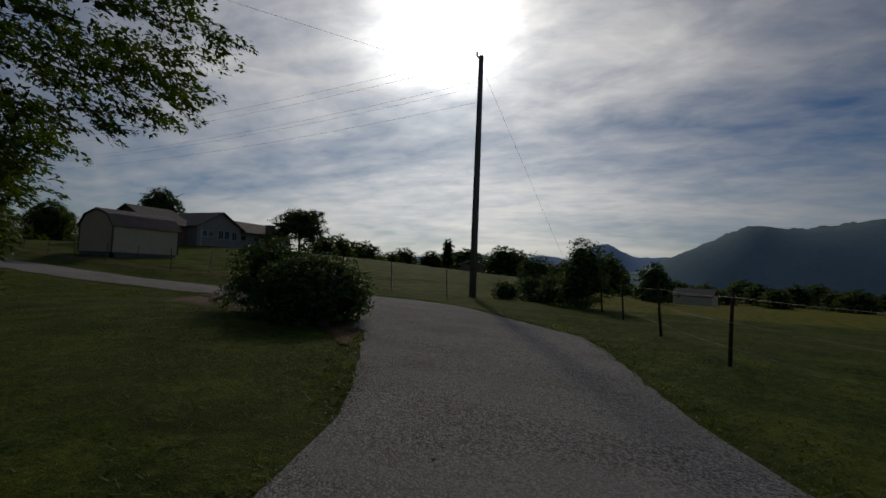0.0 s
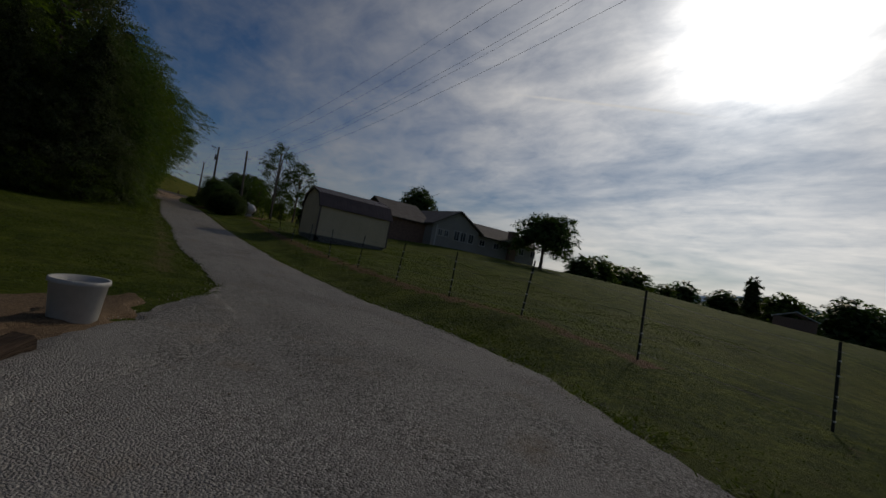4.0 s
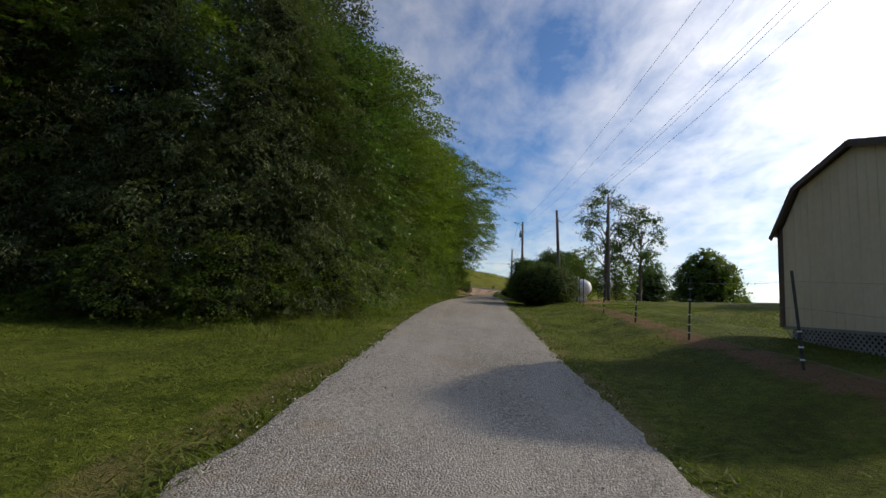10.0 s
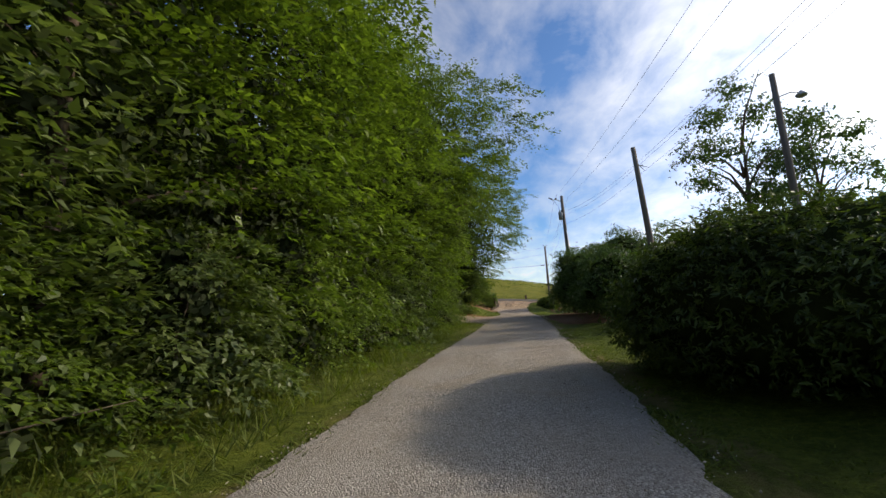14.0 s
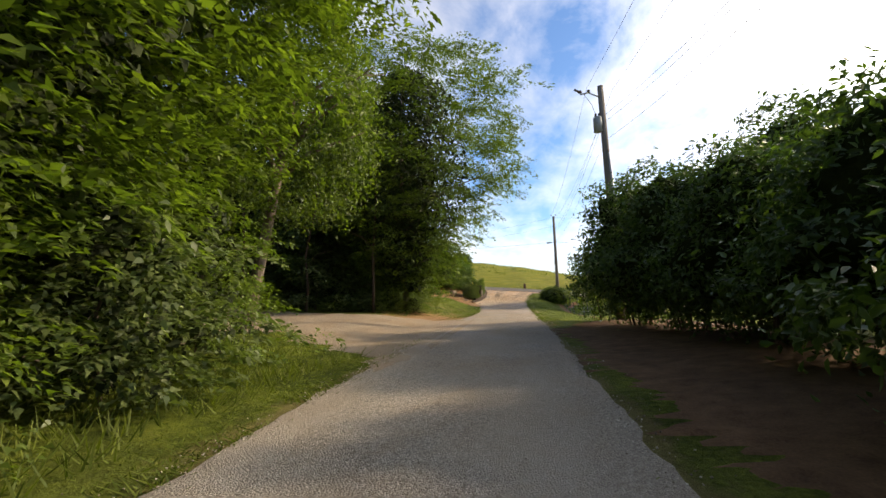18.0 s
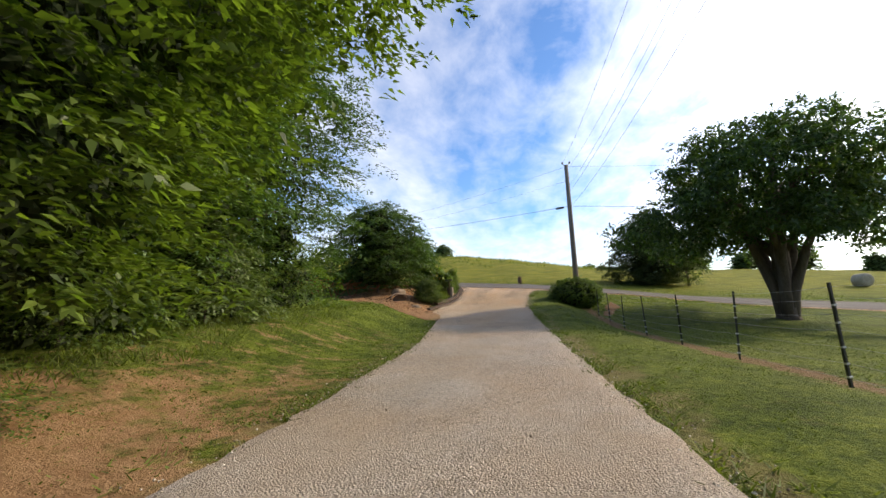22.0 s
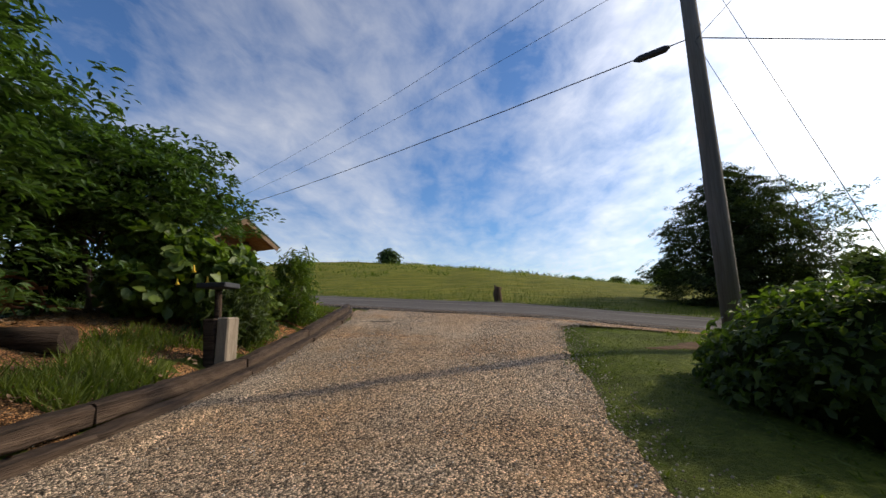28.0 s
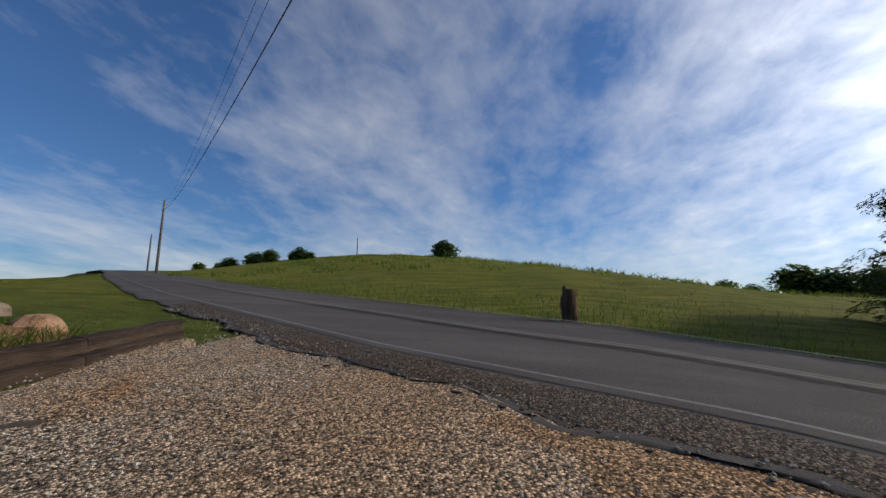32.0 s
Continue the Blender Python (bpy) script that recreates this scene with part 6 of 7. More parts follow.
# ---- fences ----
def build_fences():
    def fence(label, posts, mat, height, wires, group, wire_mat="wire"):
        root = thing("fence", label, "fence", (0, 0, 0))
        tops = []
        rng = random.Random(len(posts))
        shared = None
        for x, y in posts:
            z = gz(x, y)
            lx, ly = rng.uniform(-0.05, 0.05), rng.uniform(-0.05, 0.05)
            if mat == "t_post":
                if shared is None:
                    bm = box((0.035, 0.008, height + 0.35), (0, 0, height / 2 - 0.175))
                    add_box(bm, (0.008, 0.035, height + 0.35), (0, 0.018, height / 2 - 0.175))
                    for k in range(16):
                        add_box(bm, (0.012, 0.012, 0.014), (0, -0.009, 0.25 + 0.06 * k))
                    shared = bpy.data.meshes.new("post")
                    bm.to_mesh(shared)
                    bm.free()
                    shared.materials.append(MAT[mat])
                post = part("post", shared, None, root)
                post.matrix_basis = pose(x, y, z, math.degrees(ly) * 1.2, math.degrees(lx) * 1.2, rng.uniform(-20, 20))
                for h in (0.14, 0.30, 0.50, 0.80, 1.02)[: 5 if rng.random() < 0.6 else 3]:
                    part("clip", box((0.05, 0.03, 0.022), (0, 0, h)), "white_clip", post)
            else:
                post = part("post", tube([(0, 0, -0.3), (0.02, 0, height * 0.5), (0, 0.02, height)], [0.034, 0.030, 0.026], 7, seed=int(x * 7), rough=0.12), mat, root)
                post.matrix_basis = pose(x, y, z, math.degrees(ly) * 1.5, math.degrees(lx) * 2.0, rng.uniform(0, 90))
            tops.append((x, y, z))
        for h in wires:
            pts = []
            for a, b in zip(tops, tops[1:]):
                for k in range(3):
                    u = k / 3
                    pts.append((a[0] + (b[0] - a[0]) * u, a[1] + (b[1] - a[1]) * u, a[2] + (b[2] - a[2]) * u + h - 0.03 * math.sin(u * math.pi)))
            pts.append((tops[-1][0], tops[-1][1], tops[-1][2] + h))
            part("wire", tube(pts, 0.0022, 4, False), wire_mat, root)

    fence("line of dark steel posts with thin wire beside the drive", [(6.0, -16.2), (5.1, -13.6), (4.75, -10.8), (4.6, -8.0), (4.45, -5.0), (4.3, -1.9), (4.15, 1.2), (4.05, 4.3), (4.0, 7.4), (4.1, 11.0), (4.1, 14.3), (4.1, 17.6), (4.1, 21.0), (4.2, 24.8), (4.6, 27.6)], "t_post", 1.30, (0.15, 0.45, 0.8, 1.15), "fences")
    fence("steel posts with thin wire round the shrub bed", [(6.8, 33.0), (6.0, 36.5), (5.2, 39.5), (4.3, 42.2)], "t_post", 1.25, (0.2, 0.7, 1.1), "fences")
    fence("line of dark steel posts with thin wire along the lawn", [(3.9, 66.4), (4.1, 69.5), (4.3, 72.6), (4.4, 75.7), (4.45, 78.8), (4.5, 81.8), (4.5, 84.2), (4.5, 86.6)], "t_post", 1.30, (0.12, 0.3, 0.5, 0.7, 0.9, 1.1, 1.25), "fences")
    fence("old wooden field fence with wire", [(-13.0, -29.2), (-9.4, -27.6), (-5.9, -26.0), (-2.5, -25.2), (1.5, -24.3), (4.0, -23.5)], "timber", 1.25, (0.3, 0.7, 1.1), "fences")


build_fences()


# ---- things beside the drive ----
def build_tank():
    x, y = 5.35, 32.4
    z = gz(x, y)
    root = thing("propane_tank", "white horizontal propane tank on two blocks", "propane tank", (x, y, z), 8)
    bm = lathe([(0.02, -1.5), (0.28, -1.46), (0.44, -1.32), (0.5, -1.1), (0.5, 1.1), (0.44, 1.32), (0.28, 1.46), (0.02, 1.5)], 24)
    bmesh.ops.rotate(bm, verts=bm.verts[:], matrix=Matrix.Rotation(radians(90), 3, "X"))
    bmesh.ops.translate(bm, verts=bm.verts[:], vec=(0, 0, 0.78))
    part("vessel", bm, "tank", root)
    dome_ = lathe([(0.16, 0), (0.16, 0.12), (0.10, 0.2), (0.02, 0.22)], 14)
    bmesh.ops.translate(dome_, verts=dome_.verts[:], vec=(0, 0, 1.26))
    part("valve_cover", dome_, "tank", root)
    for yy in (-0.9, 0.9):
        part("foot", box((0.5, 0.14, 0.4), (0, yy, 0.16), bevel=0.01), "steel", root)
        part("block", box((0.6, 0.4, 0.14), (0, yy, 0.02), bevel=0.01), "stone", root)


def build_planter():
    x, y = -3.15, -12.3
    root = thing("planter_tub", "pale round planter tub holding dark soil", "planter", (x, y, gz(x, y)))
    part("tub", lathe([(0.20, 0.0), (0.215, 0.015), (0.255, 0.44), (0.275, 0.445), (0.275, 0.49), (0.245, 0.49), (0.235, 0.38)], 28), "planter", root)
    part("soil", lathe([(0.22, 0.36), (0.235, 0.40), (0.02, 0.41)], 20), "soil", root)


def timber_beam(name, a, b, size, label, group, seed=0, lift=0.0):
    """A worn squared timber lying from a to b on the ground."""
    rng = random.Random(seed)
    za, zb = gz(*a) + lift, gz(*b) + lift
    a, b = Vector((*a, za)), Vector((*b, zb))
    d = b - a
    L = d.length
    n = max(3, int(L / 0.14))
    bm = bmesh.new()
    w, h = size
    ring = [(-w / 2, 0.02), (-w / 2 + 0.02, 0), (w / 2 - 0.02, 0), (w / 2, 0.02), (w / 2, h - 0.025), (w / 2 - 0.025, h), (-w / 2 + 0.025, h), (-w / 2, h - 0.025)]
    rings = []
    for k in range(n + 1):
        u = L * k / n
        sway = 0.012 * math.sin(u * 2.1 + seed)
        wob = [(sway + rng.uniform(-.011, .011), rng.uniform(-.012, .010)) for _ in ring]
        rings.append([bm.verts.new((u, p + q[0], r - 0.05 + q[1])) for (p, r), q in zip(ring, wob)])
    for p, q in zip(rings, rings[1:]):
        for k in range(8):
            bm.faces.new((p[k], p[(k + 1) % 8], q[(k + 1) % 8], q[k]))
    bm.faces.new(list(reversed(rings[0])))
    bm.faces.new(rings[-1])
    bmesh.ops.recalc_face_normals(bm, faces=bm.faces[:])
    me = bpy.data.meshes.new(name)
    bm.to_mesh(me)
    bm.free()
    me.materials.append(MAT["timber"])
    ob = new(name, me)
    ob.matrix_world = Matrix.Translation(a) @ d.to_track_quat("X", "Z").to_matrix().to_4x4()
    return tagged(ob, label, "timber", group)


def build_timbers():
    # the long border of the bed at the drive's mouth, two courses
    line = [(-3.85, 85.0), (-3.62, 86.8), (-3.32, 89.2), (-3.16, 91.6), (-3.18, 94.1), (-3.3, 96.5), (-3.55, 98.4), (-3.95, 100.0)]
    for k, (a, b) in enumerate(zip(line, line[1:])):
        timber_beam("border_timber", a, b, (0.20, 0.16), "weathered dark railroad timber edging the raised bed", "bed border", k)
        if 0 < k:
            timber_beam("border_timber", (a[0] - 0.14, a[1] + 0.14), (b[0] - 0.14, b[1] + 0.12), (0.19, 0.18), "upper weathered timber edging the raised bed", "bed border", 20 + k, 0.11)
    timber_beam("border_timber", (-4.45, -17.2), (-3.3, -13.6), (0.2, 0.22), "cracked dark timber edging the bush bed", "bush bed border", 31)
    timber_beam("border_timber", (-4.6, -17.3), (-6.9, -18.9), (0.2, 0.2), "cracked dark timber edging the bush bed", "bush bed border", 32)


def rock(name, label, at, size, seed, mat="rock", sub=2):
    rng = random.Random(seed)
    bm = bmesh.new()
    bmesh.ops.create_icosphere(bm, subdivisions=sub, radius=1.0)
    for v in bm.verts:
        k = 1 + 0.16 * noise.noise(v.co * 1.6 + Vector((seed, 0, 0))) + rng.uniform(-.05, .05)
        v.co = Vector((v.co.x * size[0] * k, v.co.y * size[1] * k, max(-0.3, v.co.z) * size[2] * k))
    ob = part(name, bm, mat, None)
    ob.matrix_basis = pose(*at, 0, 0, seed * 37 % 360)
    return tagged(ob, label, "rock")


def build_bed():
    # stones
    rock("field_rock", "long dark brown rock set on the bed's corner", (-5.1, 98.5, gz(-5.1, 98.5) + 0.02), (0.40, 0.26, 0.16), 3, "rock", 3)
    rock("field_rock", "angular orange-tan rock beside the long one", (-4.85, 99.0, gz(-4.85, 99.0) + 0.01), (0.36, 0.24, 0.19), 8, "rock_orange", 3)
    rock("field_rock", "small tan stone lying by the timber's end", (-3.9, 99.6, gz(-3.9, 99.6)), (0.22, 0.12, 0.06), 4, "rock_orange")
    rock("field_rock", "pale weathered rock in the mulch", (-4.45, 84.65, gz(-4.45, 84.65)), (0.30, 0.22, 0.17), 5)
    rock("field_rock", "brown rounded rock in the mulch", (-6.0, 87.8, gz(-6.0, 87.8)), (0.5, 0.32, 0.3), 6)
    # post stump across the road
    x, y = 1.27, 104.9
    r = thing("wooden_stump", "squat weathered post stump across the road", "stump", (x, y, gz(x, y)))
    part("stump", tube([(0, 0, -0.2), (0.01, 0, 0.08), (0.0, 0.0, 0.2), (-0.02, 0.0, 0.36), (0.0, 0.0, 0.52), (0.03, 0.01, 0.68)], [0.21, 0.175, 0.155, 0.165, 0.15, 0.155], 14, seed=8, rough=0.2), "stump_wood", r)
    part("splinter", tube([(-0.09, 0.03, 0.6), (-0.10, 0.03, 0.78)], [0.07, 0.04], 6, seed=4, rough=0.2), "bark", r)
    # pale block post with a dark feeder
    x, y = -3.55, 91.6
    r = thing("bird_feeder", "dark feeder on a stick above a weathered wooden block", "bird feeder", (x, y, gz(x, y) + 0.02))
    for sx in (-0.09, 0.09):
        part("block", box((0.17, 0.3, 0.74 - abs(sx) * 0.3 * (sx < 0)), (sx, 0, 0.30), Matrix.Rotation(0.04 * (1 if sx > 0 else -1), 4, "Y"), 0.02), "grey_wood" if sx > 0 else "timber", r, "weathered split block")
    part("stick", tube([(-0.05, 0, 0.5), (-0.06, 0, 1.06)], 0.05, 8), "timber", r)
    part("roof", box((0.42, 0.42, 0.07), (-0.06, 0, 1.12), None, 0.01), "cable", r)
    x, y = -4.95, 90.2
    r = thing("log_end", "short cut log lying in the bed", "log", (x, y, gz(x, y)))
    part("log", tube([(-0.5, 0, 0.15), (0.35, 0.1, 0.15)], [0.17, 0.16], 10, seed=2, rough=0.06), "timber", r)
    # rusty machinery under the tree
    x, y = -9.2, 88.2
    r = thing("rusty_machine", "rusty old farm machine with a spoked wheel", "farm machine", (x, y, gz(x, y)), -35)
    part("hopper", box((1.7, 0.5, 0.36), (0.2, 0, 0.62), Matrix.Rotation(0.06, 4, "Y"), 0.02), "rust", r, "orange rusty hopper")
    part("frame", join_bm(tube([(-1.3, 0.2, 0.55), (1.6, -0.1, 0.75)], 0.035, 6), tube([(-1.2, -0.3, 0.9), (1.4, 0.3, 0.4)], 0.03, 6)), "rust", r)
    part("tongue", tube([(1.2, 0, 0.5), (2.3, 0.3, 0.35), (2.6, 0.35, 0.5)], 0.035, 6), "rust", r)
    part("lever", tube([(-0.3, 0.1, 0.7), (0.1, 0.0, 1.5)], 0.02, 6), "rust", r)
    part("lever", tube([(0.5, 0.1, 0.7), (0.3, 0.2, 1.35)], 0.02, 6), "rust", r)
    for s in (-0.75, 1.05):
        ring = [(s + 0.45 * math.cos(a), -0.35, 0.45 + 0.45 * math.sin(a)) for a in np.linspace(0, 2 * math.pi, 22)]
        w = part("wheel", tube(ring, 0.03, 6, False), "rust", r)
        for k in range(6):
            a = k * math.pi / 3
            part("spoke", tube([(s, -0.35, 0.45), (s + 0.43 * math.cos(a), -0.35, 0.45 + 0.43 * math.sin(a))], 0.012, 5), "rust", w)
    copy_thing(r, pose(-10.6, 89.2, gz(-10.6, 89.2), 0, 0, -20))
    copy_thing(r, pose(-12.9, 90.6, gz(-12.9, 90.6), 0, 0, 10))
    copy_thing(r, pose(-8.4, 91.6, gz(-8.4, 91.6), 0, 0, 60))
    # plough with a long gooseneck beam and a half-round share
    x, y = -5.5, 84.6
    r = thing("rusty_plough", "old rusty walking plough lying in the mulch", "plough", (x, y, gz(x, y) + 0.03))
    part("beam", tube([(-0.14, -0.08, 0.0), (-0.08, 0.0, 0.26), (0.06, 0.2, 0.37), (0.3, 1.0, 0.34), (0.5, 2.0, 0.24), (0.66, 3.0, 0.06)], [0.05, 0.05, 0.045, 0.04, 0.035, 0.03], 8), "old_iron", r)
    part("brace", tube([(-0.5, 0.3, 0.1), (0.06, 0.22, 0.33), (0.2, -0.1, 0.12)], 0.03, 7), "old_iron", r)
    bm = bmesh.new()
    rim = [(0.38 * math.cos(t), -0.10 * math.sin(t) ** 2, 0.30 * math.sin(t)) for t in np.linspace(0, math.pi, 13)]
    front = [bm.verts.new((0.45 + p[0], -0.38 + p[1] * 1.6 + 0.35 * p[2], p[2])) for p in rim]
    back = [bm.verts.new(v.co + Vector((0, 0.035, 0))) for v in front]
    bm.faces.new(front)
    bm.faces.new(list(reversed(back)))
    for k in range(13):
        j = (k + 1) % 13
        bm.faces.new((front[j], front[k], back[k], back[j]))
    bmesh.ops.recalc_face_normals(bm, faces=bm.faces[:])
    part("share", bm, "old_iron", r, "grey-brown half-round plough share")
    part("point", box((0.16, 0.10, 0.22), (0.78, -0.16, 0.1), Matrix.Rotation(0.5, 4, "Y"), 0.015), "old_iron", r)
    # a deer-horn shaped root on a stone, at the sign's foot
    x, y = -5.6, 96.9
    r = thing("twisted_root", "twisted dark root standing in the bed", "root", (x, y, gz(x, y)))
    part("root", join_bm(tube([(0, 0, -.05), (-0.05, 0, 0.2), (0.0, 0.05, 0.42)], [0.08, 0.05, 0.02], 7), tube([(-0.04, 0, 0.18), (0.2, 0.05, 0.3), (0.32, 0.0, 0.24)], [0.04, 0.03, 0.02], 6), tube([(-0.05, 0, 0.2), (-0.2, 0.0, 0.35)], [0.035, 0.015], 6)), "timber", r)


def lettering(text, size, depth=0.006):
    """The mesh of a word in the built-in font, centred."""
    cu = bpy.data.curves.new("word", "FONT")
    cu.body, cu.size, cu.extrude, cu.align_x, cu.align_y = text, size, depth, "CENTER", "CENTER"
    cu.offset = size * 0.026
    ob = bpy.data.objects.new("word", cu)
    scene.collection.objects.link(ob)
    bpy.context.view_layer.update()
    me = bpy.data.meshes.new_from_object(ob.evaluated_get(bpy.context.evaluated_depsgraph_get()))
    bpy.data.objects.remove(ob)
    return me


def build_sign():
    # local x along the sign's face (to the viewer's right), y away from the viewer
    mid, ang, z = Vector((-6.98, 97.65)), 66.7, 5.77
    root = thing("entrance_sign", "round saw-blade sign under a small roof on log posts", "sign", (*mid, z), ang)
    half = 0.84
    for s in (-1, 1):
        post = part("post", tube([(s * half, 0, -0.3), (s * half - 0.01, 0.0, 0.04), (s * half - 0.05, 0.03, 0.3), (s * half - 0.01, 0.02, 0.62), (s * (half - 0.06), -0.02, 0.95), (s * (half - 0.03), 0.01, 1.25), (s * (half - 0.10), 0, 1.58)], [0.17, 0.12, 0.085, 0.10, 0.08, 0.088, 0.085], 12, seed=5 + s, rough=0.13), "grey_wood", root, "bleached gnarled log post")
        for k, (h, d) in enumerate(((0.12, 0.42), (0.2, -0.36), (0.3, 0.3), (0.36, -0.42), (0.45, 0.26), (0.75, 0.22), (1.05, 0.36), (1.3, -0.24), (1.15, -0.2), (0.92, 0.24))):
            part("stub", tube([(s * half, 0, h), (s * half + d, -0.1, h + 0.08)], [0.042, 0.016], 6, seed=k, rough=0.2), "pole", post)
    zr = 2.06
    span, rise, deep = 1.2, 0.69, 0.89
    slope = math.atan2(rise, span)
    ln = math.hypot(span, rise)
    for s in (-1, 1):
        turn = Matrix.Rotation(s * slope, 4, "Y")
        c = (s * span / 2, 0, zr - rise / 2)
        for k in range(6):
            off = turn @ Vector(((k - 2.5) * ln / 6, 0, 0))
            part("roof_board", box((ln / 6 - 0.006, deep * 2, 0.03), (c[0] + off.x, 0, c[2] + off.z), turn), "warm_wood", root)
        up = turn @ Vector((0, 0, 0.035))
        part("roof_sheet", box((ln + 0.05, deep * 2 + 0.06, 0.02), (c[0] + up.x, 0, c[2] + up.z), turn), "roof_green", root, "green metal sheet")
        for yy in (-deep, deep):
            dn = turn @ Vector((0, 0, -0.06))
            part("barge_board", box((ln, 0.035, 0.12), (c[0] + dn.x, yy, c[2] + dn.z), turn, 0.006), "board_wood", root)
    part("ridge_cap", box((0.22, deep * 2 + 0.1, 0.04), (0, 0, zr + 0.06), None, 0.01), "roof_green", root)
    part("tie_beam", box((half * 2 + 0.3, 0.12, 0.12), (0, 0, 1.40)), "warm_wood", root)
    low, high = zr - rise + 0.08, zr - 0.05
    for k in range(4):
        h0, h1 = low + (high - low) * k / 4, low + (high - low) * (k + 1) / 4 - 0.005
        w0, w1 = (span - 0.25) * (1 - k / 4), max(0.01, (span - 0.25) * (1 - (k + 1) / 4))
        bm = bmesh.new()
        ring = [(-w0, h0), (w0, h0), (w1, h1), (-w1, h1)]
        a = [bm.verts.new((x, -0.03, h)) for x, h in ring]
        b = [bm.verts.new((x, 0.0, h)) for x, h in ring]
        bm.faces.new(a)
        bm.faces.new(list(reversed(b)))
        for j in range(4):
            bm.faces.new((a[j], b[j], b[(j + 1) % 4], a[(j + 1) % 4]))
        bmesh.ops.recalc_face_normals(bm, faces=bm.faces[:])
        part("gable_board", bm, "warm_wood", root)
    # the blade
    R, cz, cy = 0.565, 0.876, -0.12
    bm = bmesh.new()
    n = 60
    pts = []
    for k in range(n):
        a0 = 2 * math.pi * k / n
        pts += [(R * math.cos(a0), R * math.sin(a0)), ((R + 0.035) * math.cos(a0 + 0.02), (R + 0.035) * math.sin(a0 + 0.02)), (R * math.cos(a0 + 0.06), R * math.sin(a0 + 0.06))]
    fr = [bm.verts.new((x, cy, cz + y)) for x, y in pts]
    bk = [bm.verts.new((x, cy + 0.02, cz + y)) for x, y in pts]
    bm.faces.new(fr)
    bm.faces.new(list(reversed(bk)))
    for k in range(len(pts)):
        m = (k + 1) % len(pts)
        bm.faces.new((fr[k], bk[k], bk[m], fr[m]))
    bmesh.ops.recalc_face_normals(bm, faces=bm.faces[:])
    blade = part("blade", bm, "sign_red", root, "red-brown toothed disc")
    face = Matrix.Rotation(radians(90), 4, "X")

    def word(text, size, x, y, turn=0.0):
        me = lettering(text, size)
        me.transform(Matrix.Translation((x, cy - 0.008, cz + y)) @ Matrix.Rotation(-turn, 4, "Y") @ face)
        part("letters", me, "sign_white", blade)

    word("CROSS\u00b7ROADS", 0.165, 0.0, 0.0)
    top = "SMOKY MOUNTAIN"
    for k, ch in enumerate(top):
        if ch != " ":
            a = radians(90 + 74 - 148 * k / (len(top) - 1))
            word(ch, 0.15, 0.455 * math.cos(a), 0.455 * math.sin(a), a - math.pi / 2)
    # plain bars below in place of the number
    for k in range(10):
        a = radians(270 - 56 + 112 * k / 9)
        bar = box((0.055, 0.012, 0.10), (0, 0, 0))
        bmesh.ops.transform(bar, matrix=Matrix.Translation((0.485 * math.cos(a), cy - 0.008, cz + 0.485 * math.sin(a))) @ Matrix.Rotation(-(a + math.pi / 2), 4, "Y"), verts=bar.verts[:])
        part("bar", bar, "sign_white", blade)
    for s in (-1, 1):
        part("chain", tube([(s * 0.42, cy + 0.01, cz + 0.44), (s * (half - 0.12), 0, 1.38)], 0.01, 5), "cable", root)
        part("chain", tube([(s * 0.42, cy + 0.01, cz - 0.44), (s * (half - 0.05), 0, 0.2)], 0.01, 5), "cable", root)


def build_farm():
    x, y = 37.0, 128.0
    for k, (x, y) in enumerate(((31.5, 108.0),)):
        r = thing("hay_bale", "round pale hay bale in the pasture", "hay bale", (x, y, gz(x, y)), 30 * k)
        bm = lathe([(0.3, -0.6), (0.55, -0.58), (0.6, -0.5), (0.6, 0.5), (0.55, 0.58), (0.3, 0.6)], 18)
        bmesh.ops.rotate(bm, verts=bm.verts[:], matrix=Matrix.Rotation(radians(90), 3, "X"))
        bmesh.ops.translate(bm, verts=bm.verts[:], vec=(0, 0, 0.58))
        part("bale", bm, "hay", r)
    x, y = -74.0, 128.0
    r = thing("roadside_house", "far house with a tan roof on the rise", "house", (x, y, gz(x, y)), 40)
    part("wall", box((9, 6, 2.8), (0, 0, 1.2)), "siding", r)
    for s in (-1, 1):
        part("roof", box((9.8, 3.9, 0.15), (0, s * 1.7, 3.35), Matrix.Rotation(-s * 0.5, 4, "X")), "warm_wood", r)
    x, y = 78.0, 8.0
    r = thing("far_barn", "far low barn with a pale roof", "barn", (x, y, gz(x, y)), 20)
    part("wall", box((9, 5, 1.6), (0, 0, 0.7)), "brick", r)
    for s in (-1, 1):
        part("roof", box((9.6, 3.0, 0.1), (0, s * 1.35, 1.95), Matrix.Rotation(-s * 0.35, 4, "X")), "barn_white", r)
    x, y = 105.0, -38.0
    r = thing("far_house", "far small house before the tree line", "house", (x, y, gz(x, y)), 70)
    part("wall", box((8, 6, 2.4), (0, 0, 1.2)), "siding", r)
    for s in (-1, 1):
        part("roof", box((8.6, 3.7, 0.12), (0, s * 1.6, 3.0), Matrix.Rotation(-s * 0.5, 4, "X")), "shingle", r)


build_tank()
build_planter()
build_timbers()
build_bed()
build_sign()
build_farm()


